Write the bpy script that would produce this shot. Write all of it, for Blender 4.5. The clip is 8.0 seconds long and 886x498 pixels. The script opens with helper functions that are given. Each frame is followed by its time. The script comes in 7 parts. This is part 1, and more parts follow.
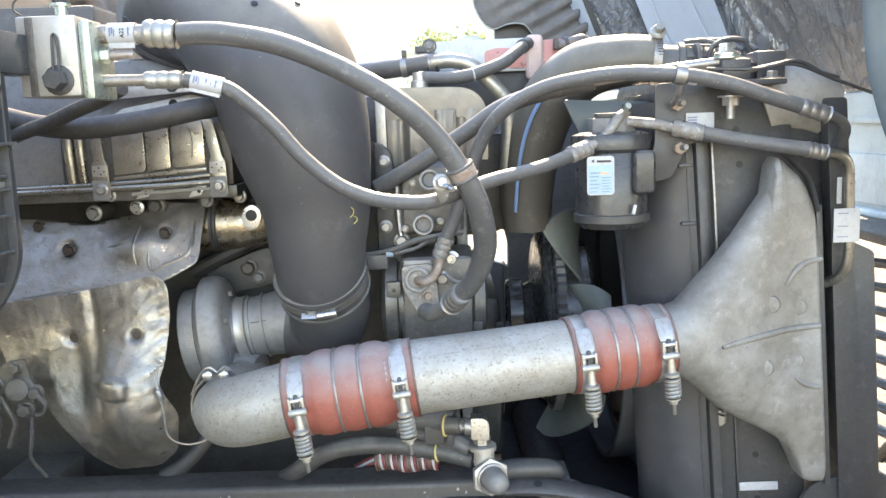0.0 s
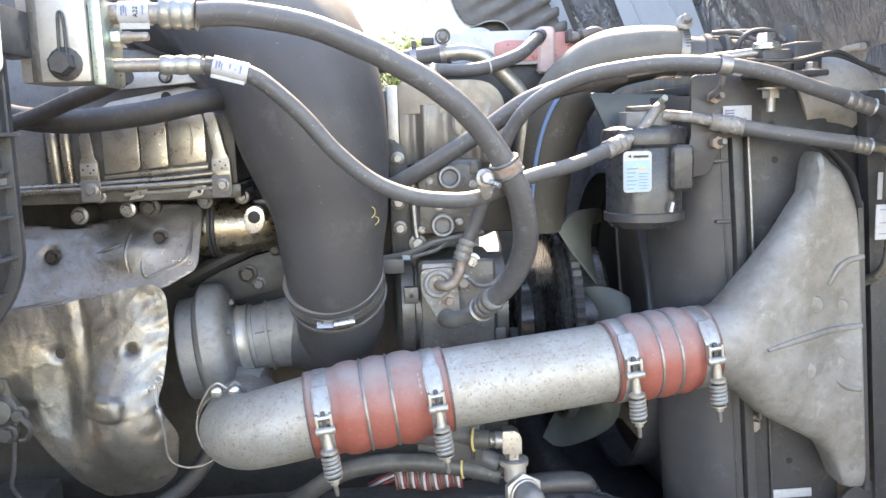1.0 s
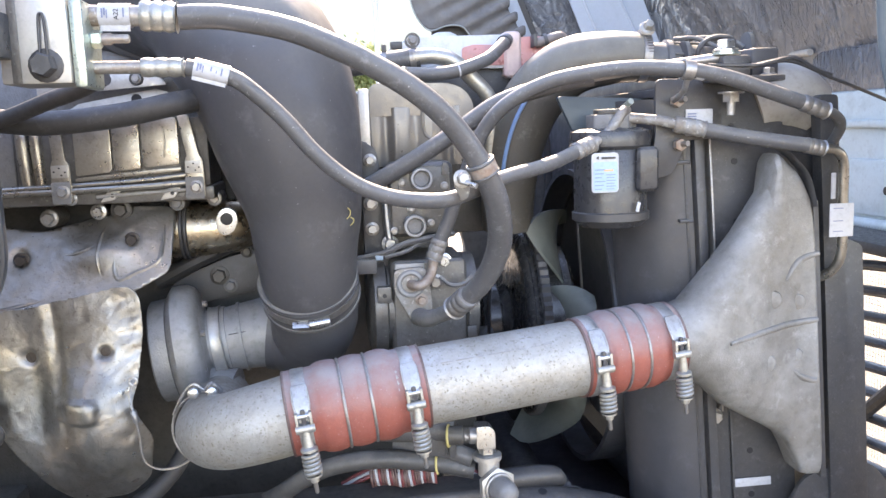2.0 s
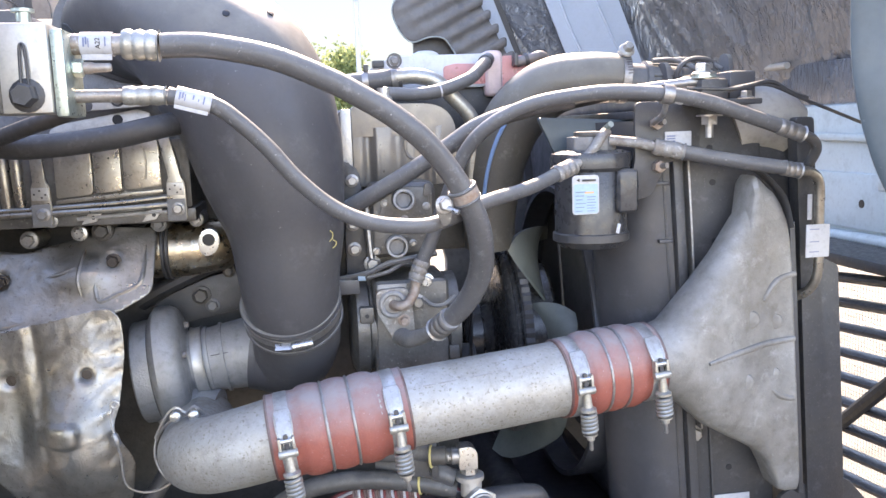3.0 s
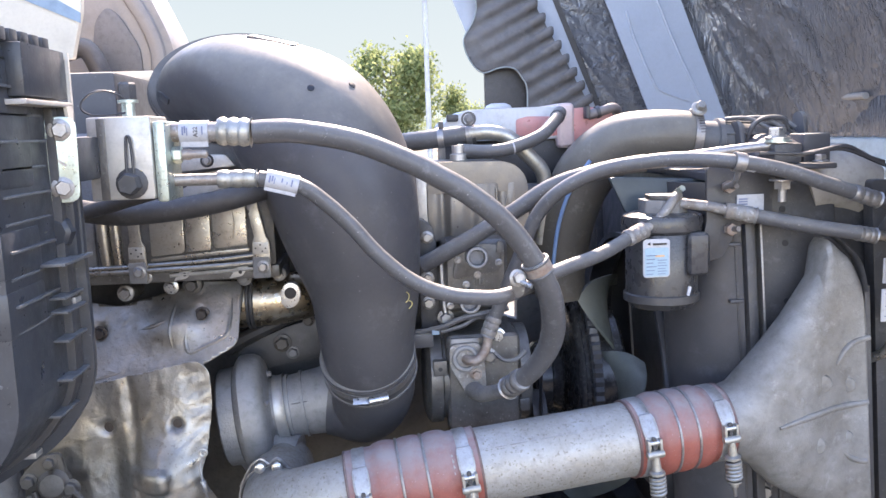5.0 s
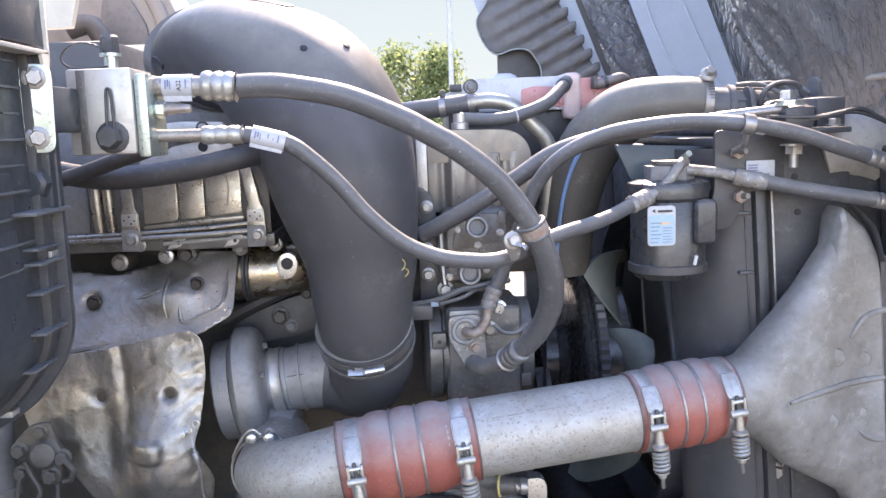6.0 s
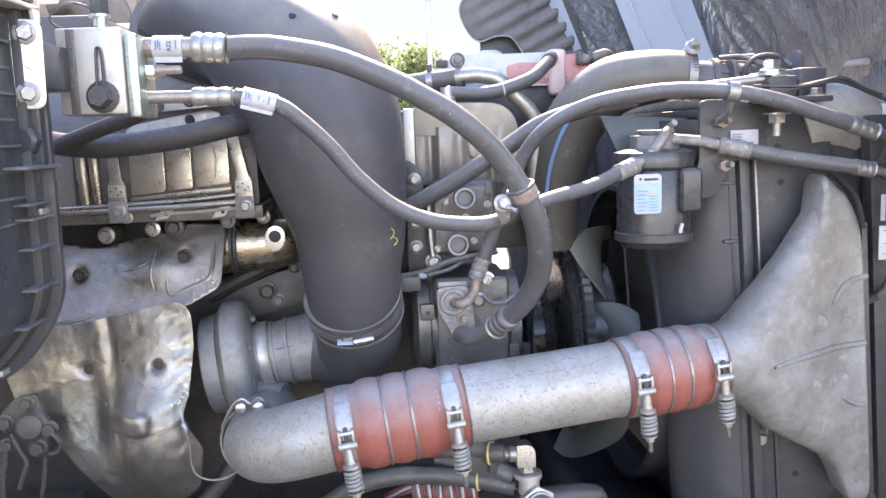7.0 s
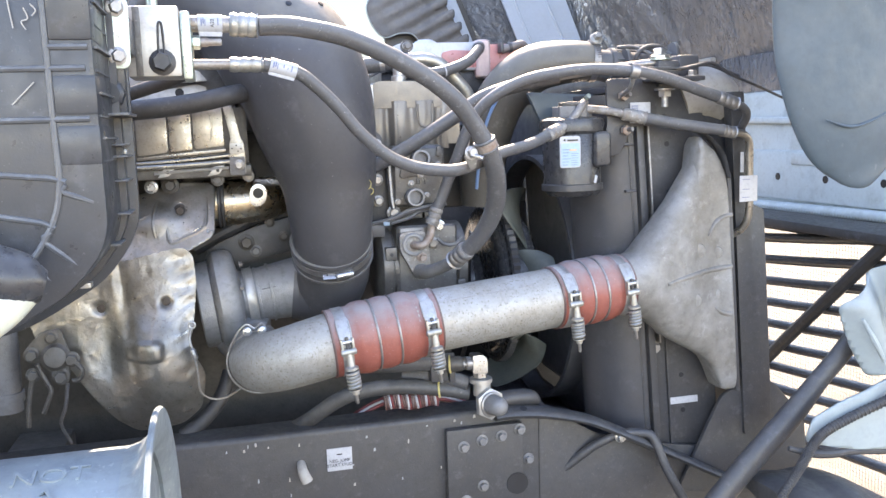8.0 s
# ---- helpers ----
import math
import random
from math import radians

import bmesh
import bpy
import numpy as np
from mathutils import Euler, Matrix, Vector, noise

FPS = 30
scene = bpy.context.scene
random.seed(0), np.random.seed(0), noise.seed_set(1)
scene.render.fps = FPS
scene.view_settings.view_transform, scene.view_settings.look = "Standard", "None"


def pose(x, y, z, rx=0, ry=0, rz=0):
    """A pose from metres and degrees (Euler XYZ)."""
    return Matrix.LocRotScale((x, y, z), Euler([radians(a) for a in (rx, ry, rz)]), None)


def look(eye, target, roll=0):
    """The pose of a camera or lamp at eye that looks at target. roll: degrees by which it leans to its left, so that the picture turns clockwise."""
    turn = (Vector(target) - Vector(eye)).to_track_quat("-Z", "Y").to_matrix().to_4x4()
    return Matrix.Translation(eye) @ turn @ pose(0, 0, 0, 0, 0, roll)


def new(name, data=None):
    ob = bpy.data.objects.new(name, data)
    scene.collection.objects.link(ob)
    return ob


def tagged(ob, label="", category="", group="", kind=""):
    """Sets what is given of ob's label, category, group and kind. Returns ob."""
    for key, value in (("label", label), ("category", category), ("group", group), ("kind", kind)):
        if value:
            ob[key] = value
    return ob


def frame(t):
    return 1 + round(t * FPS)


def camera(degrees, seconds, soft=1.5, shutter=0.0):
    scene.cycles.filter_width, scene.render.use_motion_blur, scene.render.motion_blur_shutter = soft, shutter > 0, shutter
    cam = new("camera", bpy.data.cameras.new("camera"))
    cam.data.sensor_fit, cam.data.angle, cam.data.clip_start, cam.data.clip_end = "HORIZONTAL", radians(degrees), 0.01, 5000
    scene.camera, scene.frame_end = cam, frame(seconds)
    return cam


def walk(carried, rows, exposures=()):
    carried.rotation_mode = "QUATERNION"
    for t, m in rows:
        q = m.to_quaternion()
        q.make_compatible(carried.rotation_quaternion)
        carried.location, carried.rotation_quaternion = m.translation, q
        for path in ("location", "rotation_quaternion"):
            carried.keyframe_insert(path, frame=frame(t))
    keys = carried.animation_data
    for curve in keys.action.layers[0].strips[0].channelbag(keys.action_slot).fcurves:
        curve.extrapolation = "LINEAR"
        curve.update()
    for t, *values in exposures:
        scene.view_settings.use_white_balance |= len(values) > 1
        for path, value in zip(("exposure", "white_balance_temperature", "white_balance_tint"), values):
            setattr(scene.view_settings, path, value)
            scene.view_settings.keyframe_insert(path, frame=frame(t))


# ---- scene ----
cam = camera(55.4, 8.0)
METRES, EYE, TILT, LEAN, TURN = 1.0, 1.65, -8.5, 2.0, 0.0
ROWS = [
    (0.0, 0.0, 0.0, 0.0, 0.0, 0.0, -0.0),
    (0.5, -0.0581, 0.0823, 0.0069, -2.19, 0.17, 0.35),
    (1.0, -0.149, 0.103, -0.0052, -4.25, 0.36, 0.63),
    (1.5, -0.1882, 0.0878, -0.0148, -6.09, 0.47, 0.89),
    (3.0, -0.1903, 0.0712, 0.0234, -8.78, 0.63, 1.21),
    (3.5, -0.1995, 0.0614, 0.0565, -8.34, 0.68, 1.17),
    (4.0, -0.2135, 0.0269, 0.1158, -7.29, 0.64, 1.03),
    (4.5, -0.2197, 0.0143, 0.1405, -5.83, 0.62, 0.83),
    (6.0, -0.1588, 0.0643, 0.0764, -2.67, 0.56, 0.39),
    (6.5, -0.1524, 0.0709, 0.0479, -2.73, 0.58, 0.42),
    (7.0, -0.175, 0.0585, 0.0214, -4.05, 0.64, 0.63),
    (7.5, -0.2608, -0.0261, -0.0431, -7.66, 0.71, 1.12),
    (8.0, -0.4309, -0.2295, -0.097, -13.81, 0.81, 2.05),
]
EXPOSURES = [(0.0, 3.09, 8350, 15), (1.5, 3.12, 7950, 22), (3.5, 2.94, 7500, 25), (4.5, 2.72, 7200, 26), (6.5, 2.84, 7450, 27), (7.5, 3.11, 7750, 25), (8.0, 3.07, 7800, 22)]
walk(cam, [(t, pose(0, 0, EYE, TILT, LEAN, TURN) @ pose(METRES * x, METRES * y, METRES * z, 90 + pitch, roll, yaw)) for t, x, y, z, yaw, pitch, roll in ROWS], EXPOSURES)

# ---- light ----
SUN_EL, SUN_AZ = radians(46), radians(10)      # azimuth from +y towards +x
world = bpy.data.worlds.new("sky")
scene.world = world
world.use_nodes = True
wn = world.node_tree
sky = wn.nodes.new("ShaderNodeTexSky")
sky.sky_type = "NISHITA"
sky.sun_disc = False
sky.sun_elevation = SUN_EL
sky.sun_rotation = SUN_AZ
sky.dust_density = 0.05
wn.links.new(sky.outputs[0], wn.nodes["Background"].inputs[0])
wn.nodes["Background"].inputs[1].default_value = 0.15
sun = new("sun", bpy.data.lights.new("sun", "SUN"))
sun.data.energy, sun.data.angle, sun.data.color = 3.0, radians(0.6), (1.0, 0.91, 0.76)
toward = Vector((math.sin(SUN_AZ) * math.cos(SUN_EL), math.cos(SUN_AZ) * math.cos(SUN_EL), math.sin(SUN_EL)))
sun.matrix_world = look(toward * 30, (0, 0, 0))


# ---- materials ----
def lin(c):
    return tuple(c) + (1.0,)


def surface(name, base, rough=0.5, metal=0.0, second=None, patch=6.0, amount=0.5, grain=180.0, bump=0.15,
            dust=0.0, dust_colour=(0.42, 0.40, 0.36), speck=0.0, speck_colour=(0.12, 0.11, 0.1), rough_var=0.12,
            wave=0.0, wave_scale=20.0, coat=0.0, alpha=1.0, trans=0.0, stretch=None, speck_at=0.6, mottle=0.4, spec=0.5, dust_from=-0.5, dust_to=1.0, dust_lo=0.3, dust_hi=0.7, scuff=0.0, scuff_scale=45.0):
    """A worn surface: patches at one scale, grain at a finer one, dust on what faces up, dark specks."""
    m = bpy.data.materials.new(name)
    m.use_nodes = True
    nt = m.node_tree
    N, L = nt.nodes, nt.links
    bsdf = N["Principled BSDF"]
    tc = N.new("ShaderNodeTexCoord")

    def tex(scale, detail=4.0, rough_=0.6):
        t = N.new("ShaderNodeTexNoise")
        t.inputs["Scale"].default_value = scale
        t.inputs["Detail"].default_value = detail
        t.inputs["Roughness"].default_value = rough_
        L.new(tc.outputs["Object"], t.inputs["Vector"])
        return t

    def ramp(src, a, b):
        r = N.new("ShaderNodeMapRange")
        r.inputs["From Min"].default_value, r.inputs["From Max"].default_value = a, b
        L.new(src, r.inputs["Value"])
        return r.outputs[0]

    def mix(fac, a, b):
        x = N.new("ShaderNodeMix")
        x.data_type = "RGBA"
        if isinstance(fac, float):
            x.inputs[0].default_value = fac
        else:
            L.new(fac, x.inputs[0])
        for i, c in ((6, a), (7, b)):
            if isinstance(c, tuple):
                x.inputs[i].default_value = lin(c)
            else:
                L.new(c, x.inputs[i])
        return x.outputs[2]

    def times(a, k):
        x = N.new("ShaderNodeMath")
        x.operation = "MULTIPLY"
        L.new(a, x.inputs[0])
        if isinstance(k, float):
            x.inputs[1].default_value = k
        else:
            L.new(k, x.inputs[1])
        return x.outputs[0]

    second = second or tuple(c * 0.6 for c in base)
    big, fine = tex(patch, 5.0), tex(grain, 3.0)
    colour = mix(times(ramp(big.outputs["Fac"], 0.35, 0.7), amount), tuple(base), tuple(second))
    colour = mix(times(ramp(fine.outputs["Fac"], 0.4, 0.75), 0.3), colour, tuple(c * 0.75 for c in base))
    mid = tex(patch * 4.3, 5.0, 0.65)
    colour = mix(times(ramp(mid.outputs["Fac"], 0.5, 0.72), mottle), colour, tuple(c * 0.55 for c in second))
    if speck:
        sp = tex(grain * 0.9, 2.0, 0.5)
        colour = mix(times(ramp(sp.outputs["Fac"], speck_at, speck_at + 0.07), speck), colour, tuple(speck_colour))
    if scuff:
        sc = tex(scuff_scale, 6.0, 0.75)
        colour = mix(times(ramp(sc.outputs["Fac"], 0.56, 0.7), scuff), colour, tuple(min(c * 2.4 + 0.05, 0.6) for c in base))
    if dust:
        geo = N.new("ShaderNodeNewGeometry")
        sep = N.new("ShaderNodeSeparateXYZ")
        L.new(geo.outputs["Normal"], sep.inputs[0])
        d = tex(28.0, 6.0, 0.7)
        up = times(ramp(sep.outputs["Z"], dust_from, dust_to), ramp(d.outputs["Fac"], dust_lo, dust_hi))
        colour = mix(times(up, dust), colour, tuple(dust_colour))
    L.new(colour, bsdf.inputs["Base Color"])
    rr = N.new("ShaderNodeMapRange")
    rr.inputs["To Min"].default_value, rr.inputs["To Max"].default_value = max(rough - rough_var, 0.03), min(rough + rough_var, 1)
    rr.inputs["From Min"].default_value, rr.inputs["From Max"].default_value = 0.3, 0.7
    rmix = tex(patch * 5, 4.0)
    L.new(rmix.outputs["Fac"], rr.inputs["Value"])
    L.new(rr.outputs[0], bsdf.inputs["Roughness"])
    bsdf.inputs["Metallic"].default_value = metal
    bsdf.inputs["Specular IOR Level"].default_value = spec
    bsdf.inputs["Coat Weight"].default_value = coat
    bsdf.inputs["Transmission Weight"].default_value = trans
    bsdf.inputs["Alpha"].default_value = alpha
    b = N.new("ShaderNodeBump")
    b.inputs["Strength"].default_value = bump
    b.inputs["Distance"].default_value = 0.002
    L.new(fine.outputs["Fac"], b.inputs["Height"])
    last = b
    if wave:
        w = tex(wave_scale, 3.0, 0.5)
        w.inputs["Distortion"].default_value = 1.5
        if stretch:
            mp = N.new("ShaderNodeMapping")
            mp.inputs["Scale"].default_value = stretch
            mp.inputs["Rotation"].default_value = (0.3, 0.35, 0.2)
            L.new(tc.outputs["Object"], mp.inputs["Vector"])
            L.new(mp.outputs[0], w.inputs["Vector"])
        b2 = N.new("ShaderNodeBump")
        b2.inputs["Strength"].default_value = wave
        b2.inputs["Distance"].default_value = 0.01
        L.new(w.outputs["Fac"], b2.inputs["Height"])
        L.new(b.outputs[0], b2.inputs["Normal"])
        last = b2
    L.new(last.outputs[0], bsdf.inputs["Normal"])
    return m


M = {}
# Hose dust is real; on top its cream also carries the sunlit rim.
M["hose"] = surface("rubber hose", (0.078, 0.078, 0.083), 0.45, dust=0.55, dust_from=0.0, dust_lo=0.0, dust_colour=(0.34, 0.32, 0.28), grain=300, patch=25, second=(0.085, 0.083, 0.083), bump=0.2, speck=0.6, speck_colour=(0.4, 0.39, 0.38), speck_at=0.7, scuff=0.45, scuff_scale=55)
# Duct top: dust plus the sunlit cream band, both put into colour by facing.
M["duct"] = surface("black moulded plastic", (0.062, 0.062, 0.069), 0.46, dust=0.7, dust_from=0.12, dust_to=0.95, dust_lo=-0.1, dust_hi=0.6, dust_colour=(0.33, 0.305, 0.25), grain=160, patch=5, second=(0.085, 0.083, 0.082), bump=0.06, speck=0.5, speck_colour=(0.34, 0.34, 0.33), speck_at=0.73, mottle=0.12, spec=0.4, scuff=0.22, scuff_scale=14)
M["plastic"] = surface("grey black plastic", (0.1, 0.103, 0.108), 0.5, dust=0.3, grain=400, patch=8, second=(0.075, 0.077, 0.08), bump=0.12, scuff=0.3, scuff_scale=30)
M["black"] = surface("black painted steel", (0.043, 0.044, 0.049), 0.46, dust=0.12, grain=240, patch=14, second=(0.038, 0.035, 0.032), bump=0.25, speck=0.3, speck_colour=(0.16, 0.15, 0.14), speck_at=0.66, scuff=0.3, scuff_scale=30)
M["pipe"] = surface("dull aluminium pipe", (0.385, 0.38, 0.365), 0.55, 0.5, second=(0.3, 0.275, 0.23), grain=230, patch=22, amount=0.8, bump=0.4, speck=0.75, speck_colour=(0.19, 0.165, 0.125), speck_at=0.61, dust=0.15)
M["cast"] = surface("cast aluminium", (0.285, 0.28, 0.27), 0.6, 0.4, second=(0.155, 0.14, 0.122), grain=320, patch=11, amount=1.0, bump=0.5, dust=0.2, speck=0.4, speck_colour=(0.22, 0.19, 0.15), speck_at=0.66, scuff=0.25, scuff_scale=26)
M["shield"] = surface("pressed aluminium heat shield", (0.32, 0.308, 0.288), 0.42, 0.85, second=(0.19, 0.17, 0.14), grain=170, patch=10, amount=0.85, bump=0.2, wave=0.12, wave_scale=34, speck=0.5, speck_colour=(0.15, 0.125, 0.1), speck_at=0.63, mottle=0.32, rough_var=0.16)
M["bronze"] = surface("heat tinted steel", (0.36, 0.34, 0.305), 0.34, 0.85, second=(0.24, 0.215, 0.18), grain=200, patch=10, bump=0.15, speck=0.3)
M["gold"] = surface("heat browned steel", (0.5, 0.45, 0.36), 0.3, 0.95, second=(0.34, 0.23, 0.11), grain=90, patch=11, amount=0.9, bump=0.3, speck=0.5, speck_colour=(0.12, 0.07, 0.03))
M["iron"] = surface("grey cast iron", (0.2, 0.2, 0.205), 0.6, 0.3, second=(0.09, 0.085, 0.08), grain=260, patch=14, bump=0.5, dust=0.3)
M["metal_dark"] = surface("near black metal", (0.085, 0.08, 0.075), 0.5, 0.3, second=(0.045, 0.04, 0.036), grain=220, patch=24, bump=0.4, dust=0.2)
M["turbo"] = surface("cast turbo housing", (0.3, 0.3, 0.303), 0.55, 0.4, second=(0.14, 0.136, 0.13), grain=260, patch=14, bump=0.4, dust=0.2)
M["oily"] = surface("oily grey casting", (0.13, 0.126, 0.122), 0.42, 0.4, second=(0.06, 0.055, 0.05), grain=200, patch=22, amount=0.9, bump=0.4, dust=0.25, speck=0.4, speck_colour=(0.4, 0.39, 0.37), speck_at=0.66)
M["zinc"] = surface("zinc plated steel", (0.46, 0.54, 0.52), 0.36, 0.8, second=(0.44, 0.46, 0.34), grain=220, patch=30, bump=0.15, speck=0.55, speck_colour=(0.2, 0.24, 0.22), speck_at=0.6)
M["crossover"] = surface("tarnished plated tube", (0.42, 0.415, 0.39), 0.44, 0.75, second=(0.36, 0.33, 0.26), grain=220, patch=30, amount=0.7, bump=0.15, speck=0.4, speck_colour=(0.24, 0.22, 0.18), speck_at=0.62)
M["mill"] = surface("machined aluminium", (0.48, 0.47, 0.45), 0.45, 0.7, second=(0.37, 0.355, 0.33), grain=300, patch=18, bump=0.1, scuff=0.25, scuff_scale=50)
M["steel"] = surface("bright steel", (0.52, 0.52, 0.51), 0.33, 0.95, second=(0.42, 0.42, 0.42), grain=300, patch=40, bump=0.1)
M["dull"] = surface("dull steel", (0.34, 0.34, 0.34), 0.45, 0.8, second=(0.25, 0.2, 0.16), grain=300, patch=40, bump=0.25)
M["tarnish"] = surface("tarnished aluminium tube", (0.36, 0.345, 0.325), 0.48, 0.6, second=(0.23, 0.165, 0.125), grain=170, patch=24, amount=0.9, bump=0.35, speck=0.55, speck_colour=(0.48, 0.47, 0.45), speck_at=0.6)
M["rust"] = surface("corroded fitting", (0.24, 0.165, 0.125), 0.6, 0.4, second=(0.42, 0.4, 0.37), grain=160, patch=50, amount=0.8, bump=0.6, mottle=0.3)
M["silicone"] = surface("dusty red silicone", (0.28, 0.075, 0.053), 0.55, second=(0.23, 0.09, 0.075), grain=300, patch=20, bump=0.25, dust=0.95, dust_from=0.0, dust_to=0.85, dust_lo=0.05, dust_hi=0.6, dust_colour=(0.25, 0.225, 0.22), speck=0.4, speck_colour=(0.5, 0.44, 0.41), speck_at=0.68, mottle=0.3, scuff=0.15, scuff_scale=60)
M["label"] = surface("white paper label", (0.44, 0.45, 0.48), 0.5, grain=200, patch=30, second=(0.4, 0.4, 0.41), bump=0.03, dust=0.3)
# Print colour, and flat discs that hold the shade inside holes.
M["ink"] = surface("label ink and hole black", (0.015, 0.016, 0.02), 0.5, bump=0.0)
M["blueprint"] = surface("pale blue label", (0.27, 0.4, 0.48), 0.4, second=(0.33, 0.45, 0.52), patch=30, bump=0.03)
M["print_ink"] = surface("blue grey label print", (0.16, 0.19, 0.3), 0.5, bump=0.0)
M["orange"] = surface("orange label print", (0.75, 0.42, 0.22), 0.5, bump=0.0)
M["housing"] = surface("black ribbed plastic", (0.028, 0.032, 0.039), 0.36, dust=0.14, dust_colour=(0.26, 0.26, 0.26), grain=260, patch=7, second=(0.05, 0.054, 0.06), bump=0.12, speck=0.3, speck_colour=(0.25, 0.25, 0.25), speck_at=0.7, scuff=0.3, scuff_scale=18)
M["canister"] = surface("tan grey painted canister", (0.2, 0.182, 0.16), 0.38, 0.45, second=(0.14, 0.125, 0.105), grain=220, patch=9, bump=0.15, dust=0.15, mottle=0.25)
M["coil"] = surface("dull red coiled tube", (0.11, 0.05, 0.045), 0.5, second=(0.08, 0.05, 0.045), patch=30, bump=0.1, dust=0.4)
M["ferrule"] = surface("dull crimped aluminium", (0.42, 0.415, 0.39), 0.46, 0.75, second=(0.3, 0.28, 0.23), grain=300, patch=30, amount=0.8, bump=0.2, speck=0.3)
M["darkrust"] = surface("dark rusty bolt", (0.065, 0.055, 0.05), 0.55, 0.5, second=(0.045, 0.037, 0.032), grain=200, patch=60, bump=0.4)
M["corroded"] = surface("corroded grey aluminium", (0.26, 0.26, 0.255), 0.58, 0.3, second=(0.17, 0.13, 0.1), grain=150, patch=45, amount=0.9, bump=0.6, speck=0.6, speck_colour=(0.46, 0.45, 0.42), speck_at=0.6)
M["hose_dark"] = surface("plain black rubber", (0.042, 0.042, 0.045), 0.56, grain=300, patch=20, second=(0.04, 0.039, 0.038), bump=0.2, dust=0.08, scuff=0.3, scuff_scale=40)
M["bandsteel"] = surface("dusty band steel", (0.46, 0.46, 0.45), 0.46, 0.7, second=(0.34, 0.325, 0.3), grain=260, patch=28, amount=0.8, bump=0.2, dust=0.5, dust_from=-0.2, dust_colour=(0.3, 0.28, 0.27), speck=0.4, speck_colour=(0.2, 0.18, 0.15), speck_at=0.62, scuff=0.3, scuff_scale=90)
M["drierblack"] = surface("gloss black painted can", (0.035, 0.036, 0.04), 0.3, grain=300, patch=12, second=(0.05, 0.05, 0.052), bump=0.08, dust=0.25, dust_from=0.2, speck=0.3, speck_colour=(0.2, 0.2, 0.2), speck_at=0.7, scuff=0.2, scuff_scale=30)
M["ribedge"] = surface("pale rib edges", (0.07, 0.075, 0.082), 0.42, dust=0.35, dust_colour=(0.38, 0.38, 0.37), grain=260, patch=20, second=(0.1, 0.104, 0.11), bump=0.1, scuff=0.3, scuff_scale=60)
M["fan"] = surface("olive grey fan plastic", (0.118, 0.133, 0.122), 0.5, second=(0.095, 0.107, 0.098), grain=200, patch=6, bump=0.1, dust=0.2)
M["shroud"] = surface("charcoal shroud plastic", (0.042, 0.044, 0.052), 0.4, dust=0.12, grain=300, patch=6, second=(0.065, 0.065, 0.072), bump=0.1, scuff=0.25, scuff_scale=16)
M["chipped"] = surface("chipped black hose", (0.05, 0.05, 0.052), 0.5, grain=90, patch=20, second=(0.06, 0.057, 0.054), bump=0.3, dust=0.25, speck=0.7, speck_colour=(0.42, 0.38, 0.34), speck_at=0.72, scuff=0.3, scuff_scale=40)
# Beige here holds top dust and the hose's lit sheen, as colour.
M["hose_brown"] = surface("weathered brown black rubber", (0.085, 0.078, 0.068), 0.45, dust=0.7, dust_from=-0.1, dust_lo=0.0, dust_colour=(0.3, 0.275, 0.22), grain=260, patch=12, second=(0.11, 0.098, 0.08), bump=0.2, scuff=0.4, scuff_scale=30)
M["rubber_gloss"] = surface("glossy black pulley", (0.025, 0.025, 0.028), 0.25, dust=0.1, grain=200, patch=14, second=(0.045, 0.045, 0.045), bump=0.1)
M["core"] = surface("radiator fins", (0.19, 0.187, 0.185), 0.55, 0.2, bump=0.6, grain=500)
M["tankwhite"] = surface("milky plastic", (0.58, 0.6, 0.62), 0.4, second=(0.56, 0.54, 0.53), patch=12, bump=0.05, trans=0.15)
M["tankred"] = surface("red coolant behind plastic", (0.6, 0.24, 0.23), 0.35, second=(0.6, 0.4, 0.38), patch=10, bump=0.05, trans=0.15)
M["tankpink"] = surface("milky pink plastic", (0.68, 0.5, 0.48), 0.4, second=(0.7, 0.58, 0.55), patch=12, bump=0.05, trans=0.15)
M["foil"] = surface("wrinkled black foil", (0.22, 0.235, 0.26), 0.25, 0.5, second=(0.1, 0.1, 0.105), grain=120, patch=1.6, bump=0.25, wave=0.75, wave_scale=17, stretch=(2.8, 2.8, 0.9), rough_var=0.12)
M["foil_strip"] = surface("dull black foil", (0.13, 0.14, 0.16), 0.3, 0.5, second=(0.08, 0.082, 0.09), grain=120, patch=4, bump=0.2, wave=0.3, wave_scale=26, rough_var=0.12)
M["hood"] = surface("grey blue moulded hood panel", (0.4, 0.46, 0.54), 0.42, second=(0.35, 0.4, 0.47), patch=2.5, grain=120, bump=0.08, amount=0.4, mottle=0.15)
M["liner"] = surface("dark blue grey plastic liner", (0.055, 0.08, 0.1), 0.42, second=(0.085, 0.11, 0.13), patch=5, grain=70, bump=0.15, amount=0.9, wave=0.15, wave_scale=6, speck=0.15, speck_colour=(0.34, 0.34, 0.34), speck_at=0.72, spec=0.4)
M["wheel_liner"] = surface("dusty charcoal liner plastic", (0.12, 0.12, 0.125), 0.5, second=(0.08, 0.076, 0.076), patch=6, amount=0.9, grain=70, bump=0.15, dust=0.25, scuff=0.3, scuff_scale=12)
M["white"] = surface("pale fibreglass", (0.5, 0.58, 0.6), 0.5, second=(0.4, 0.45, 0.45), patch=3, grain=90, bump=0.1, speck=0.1)
M["paleblue"] = surface("pale blue plastic", (0.3, 0.35, 0.36), 0.45, second=(0.25, 0.29, 0.3), patch=3, grain=90, bump=0.08)
M["cab"] = surface("cab paint, cream", (0.62, 0.58, 0.5), 0.35, second=(0.56, 0.52, 0.45), patch=2, bump=0.03, coat=0.4)
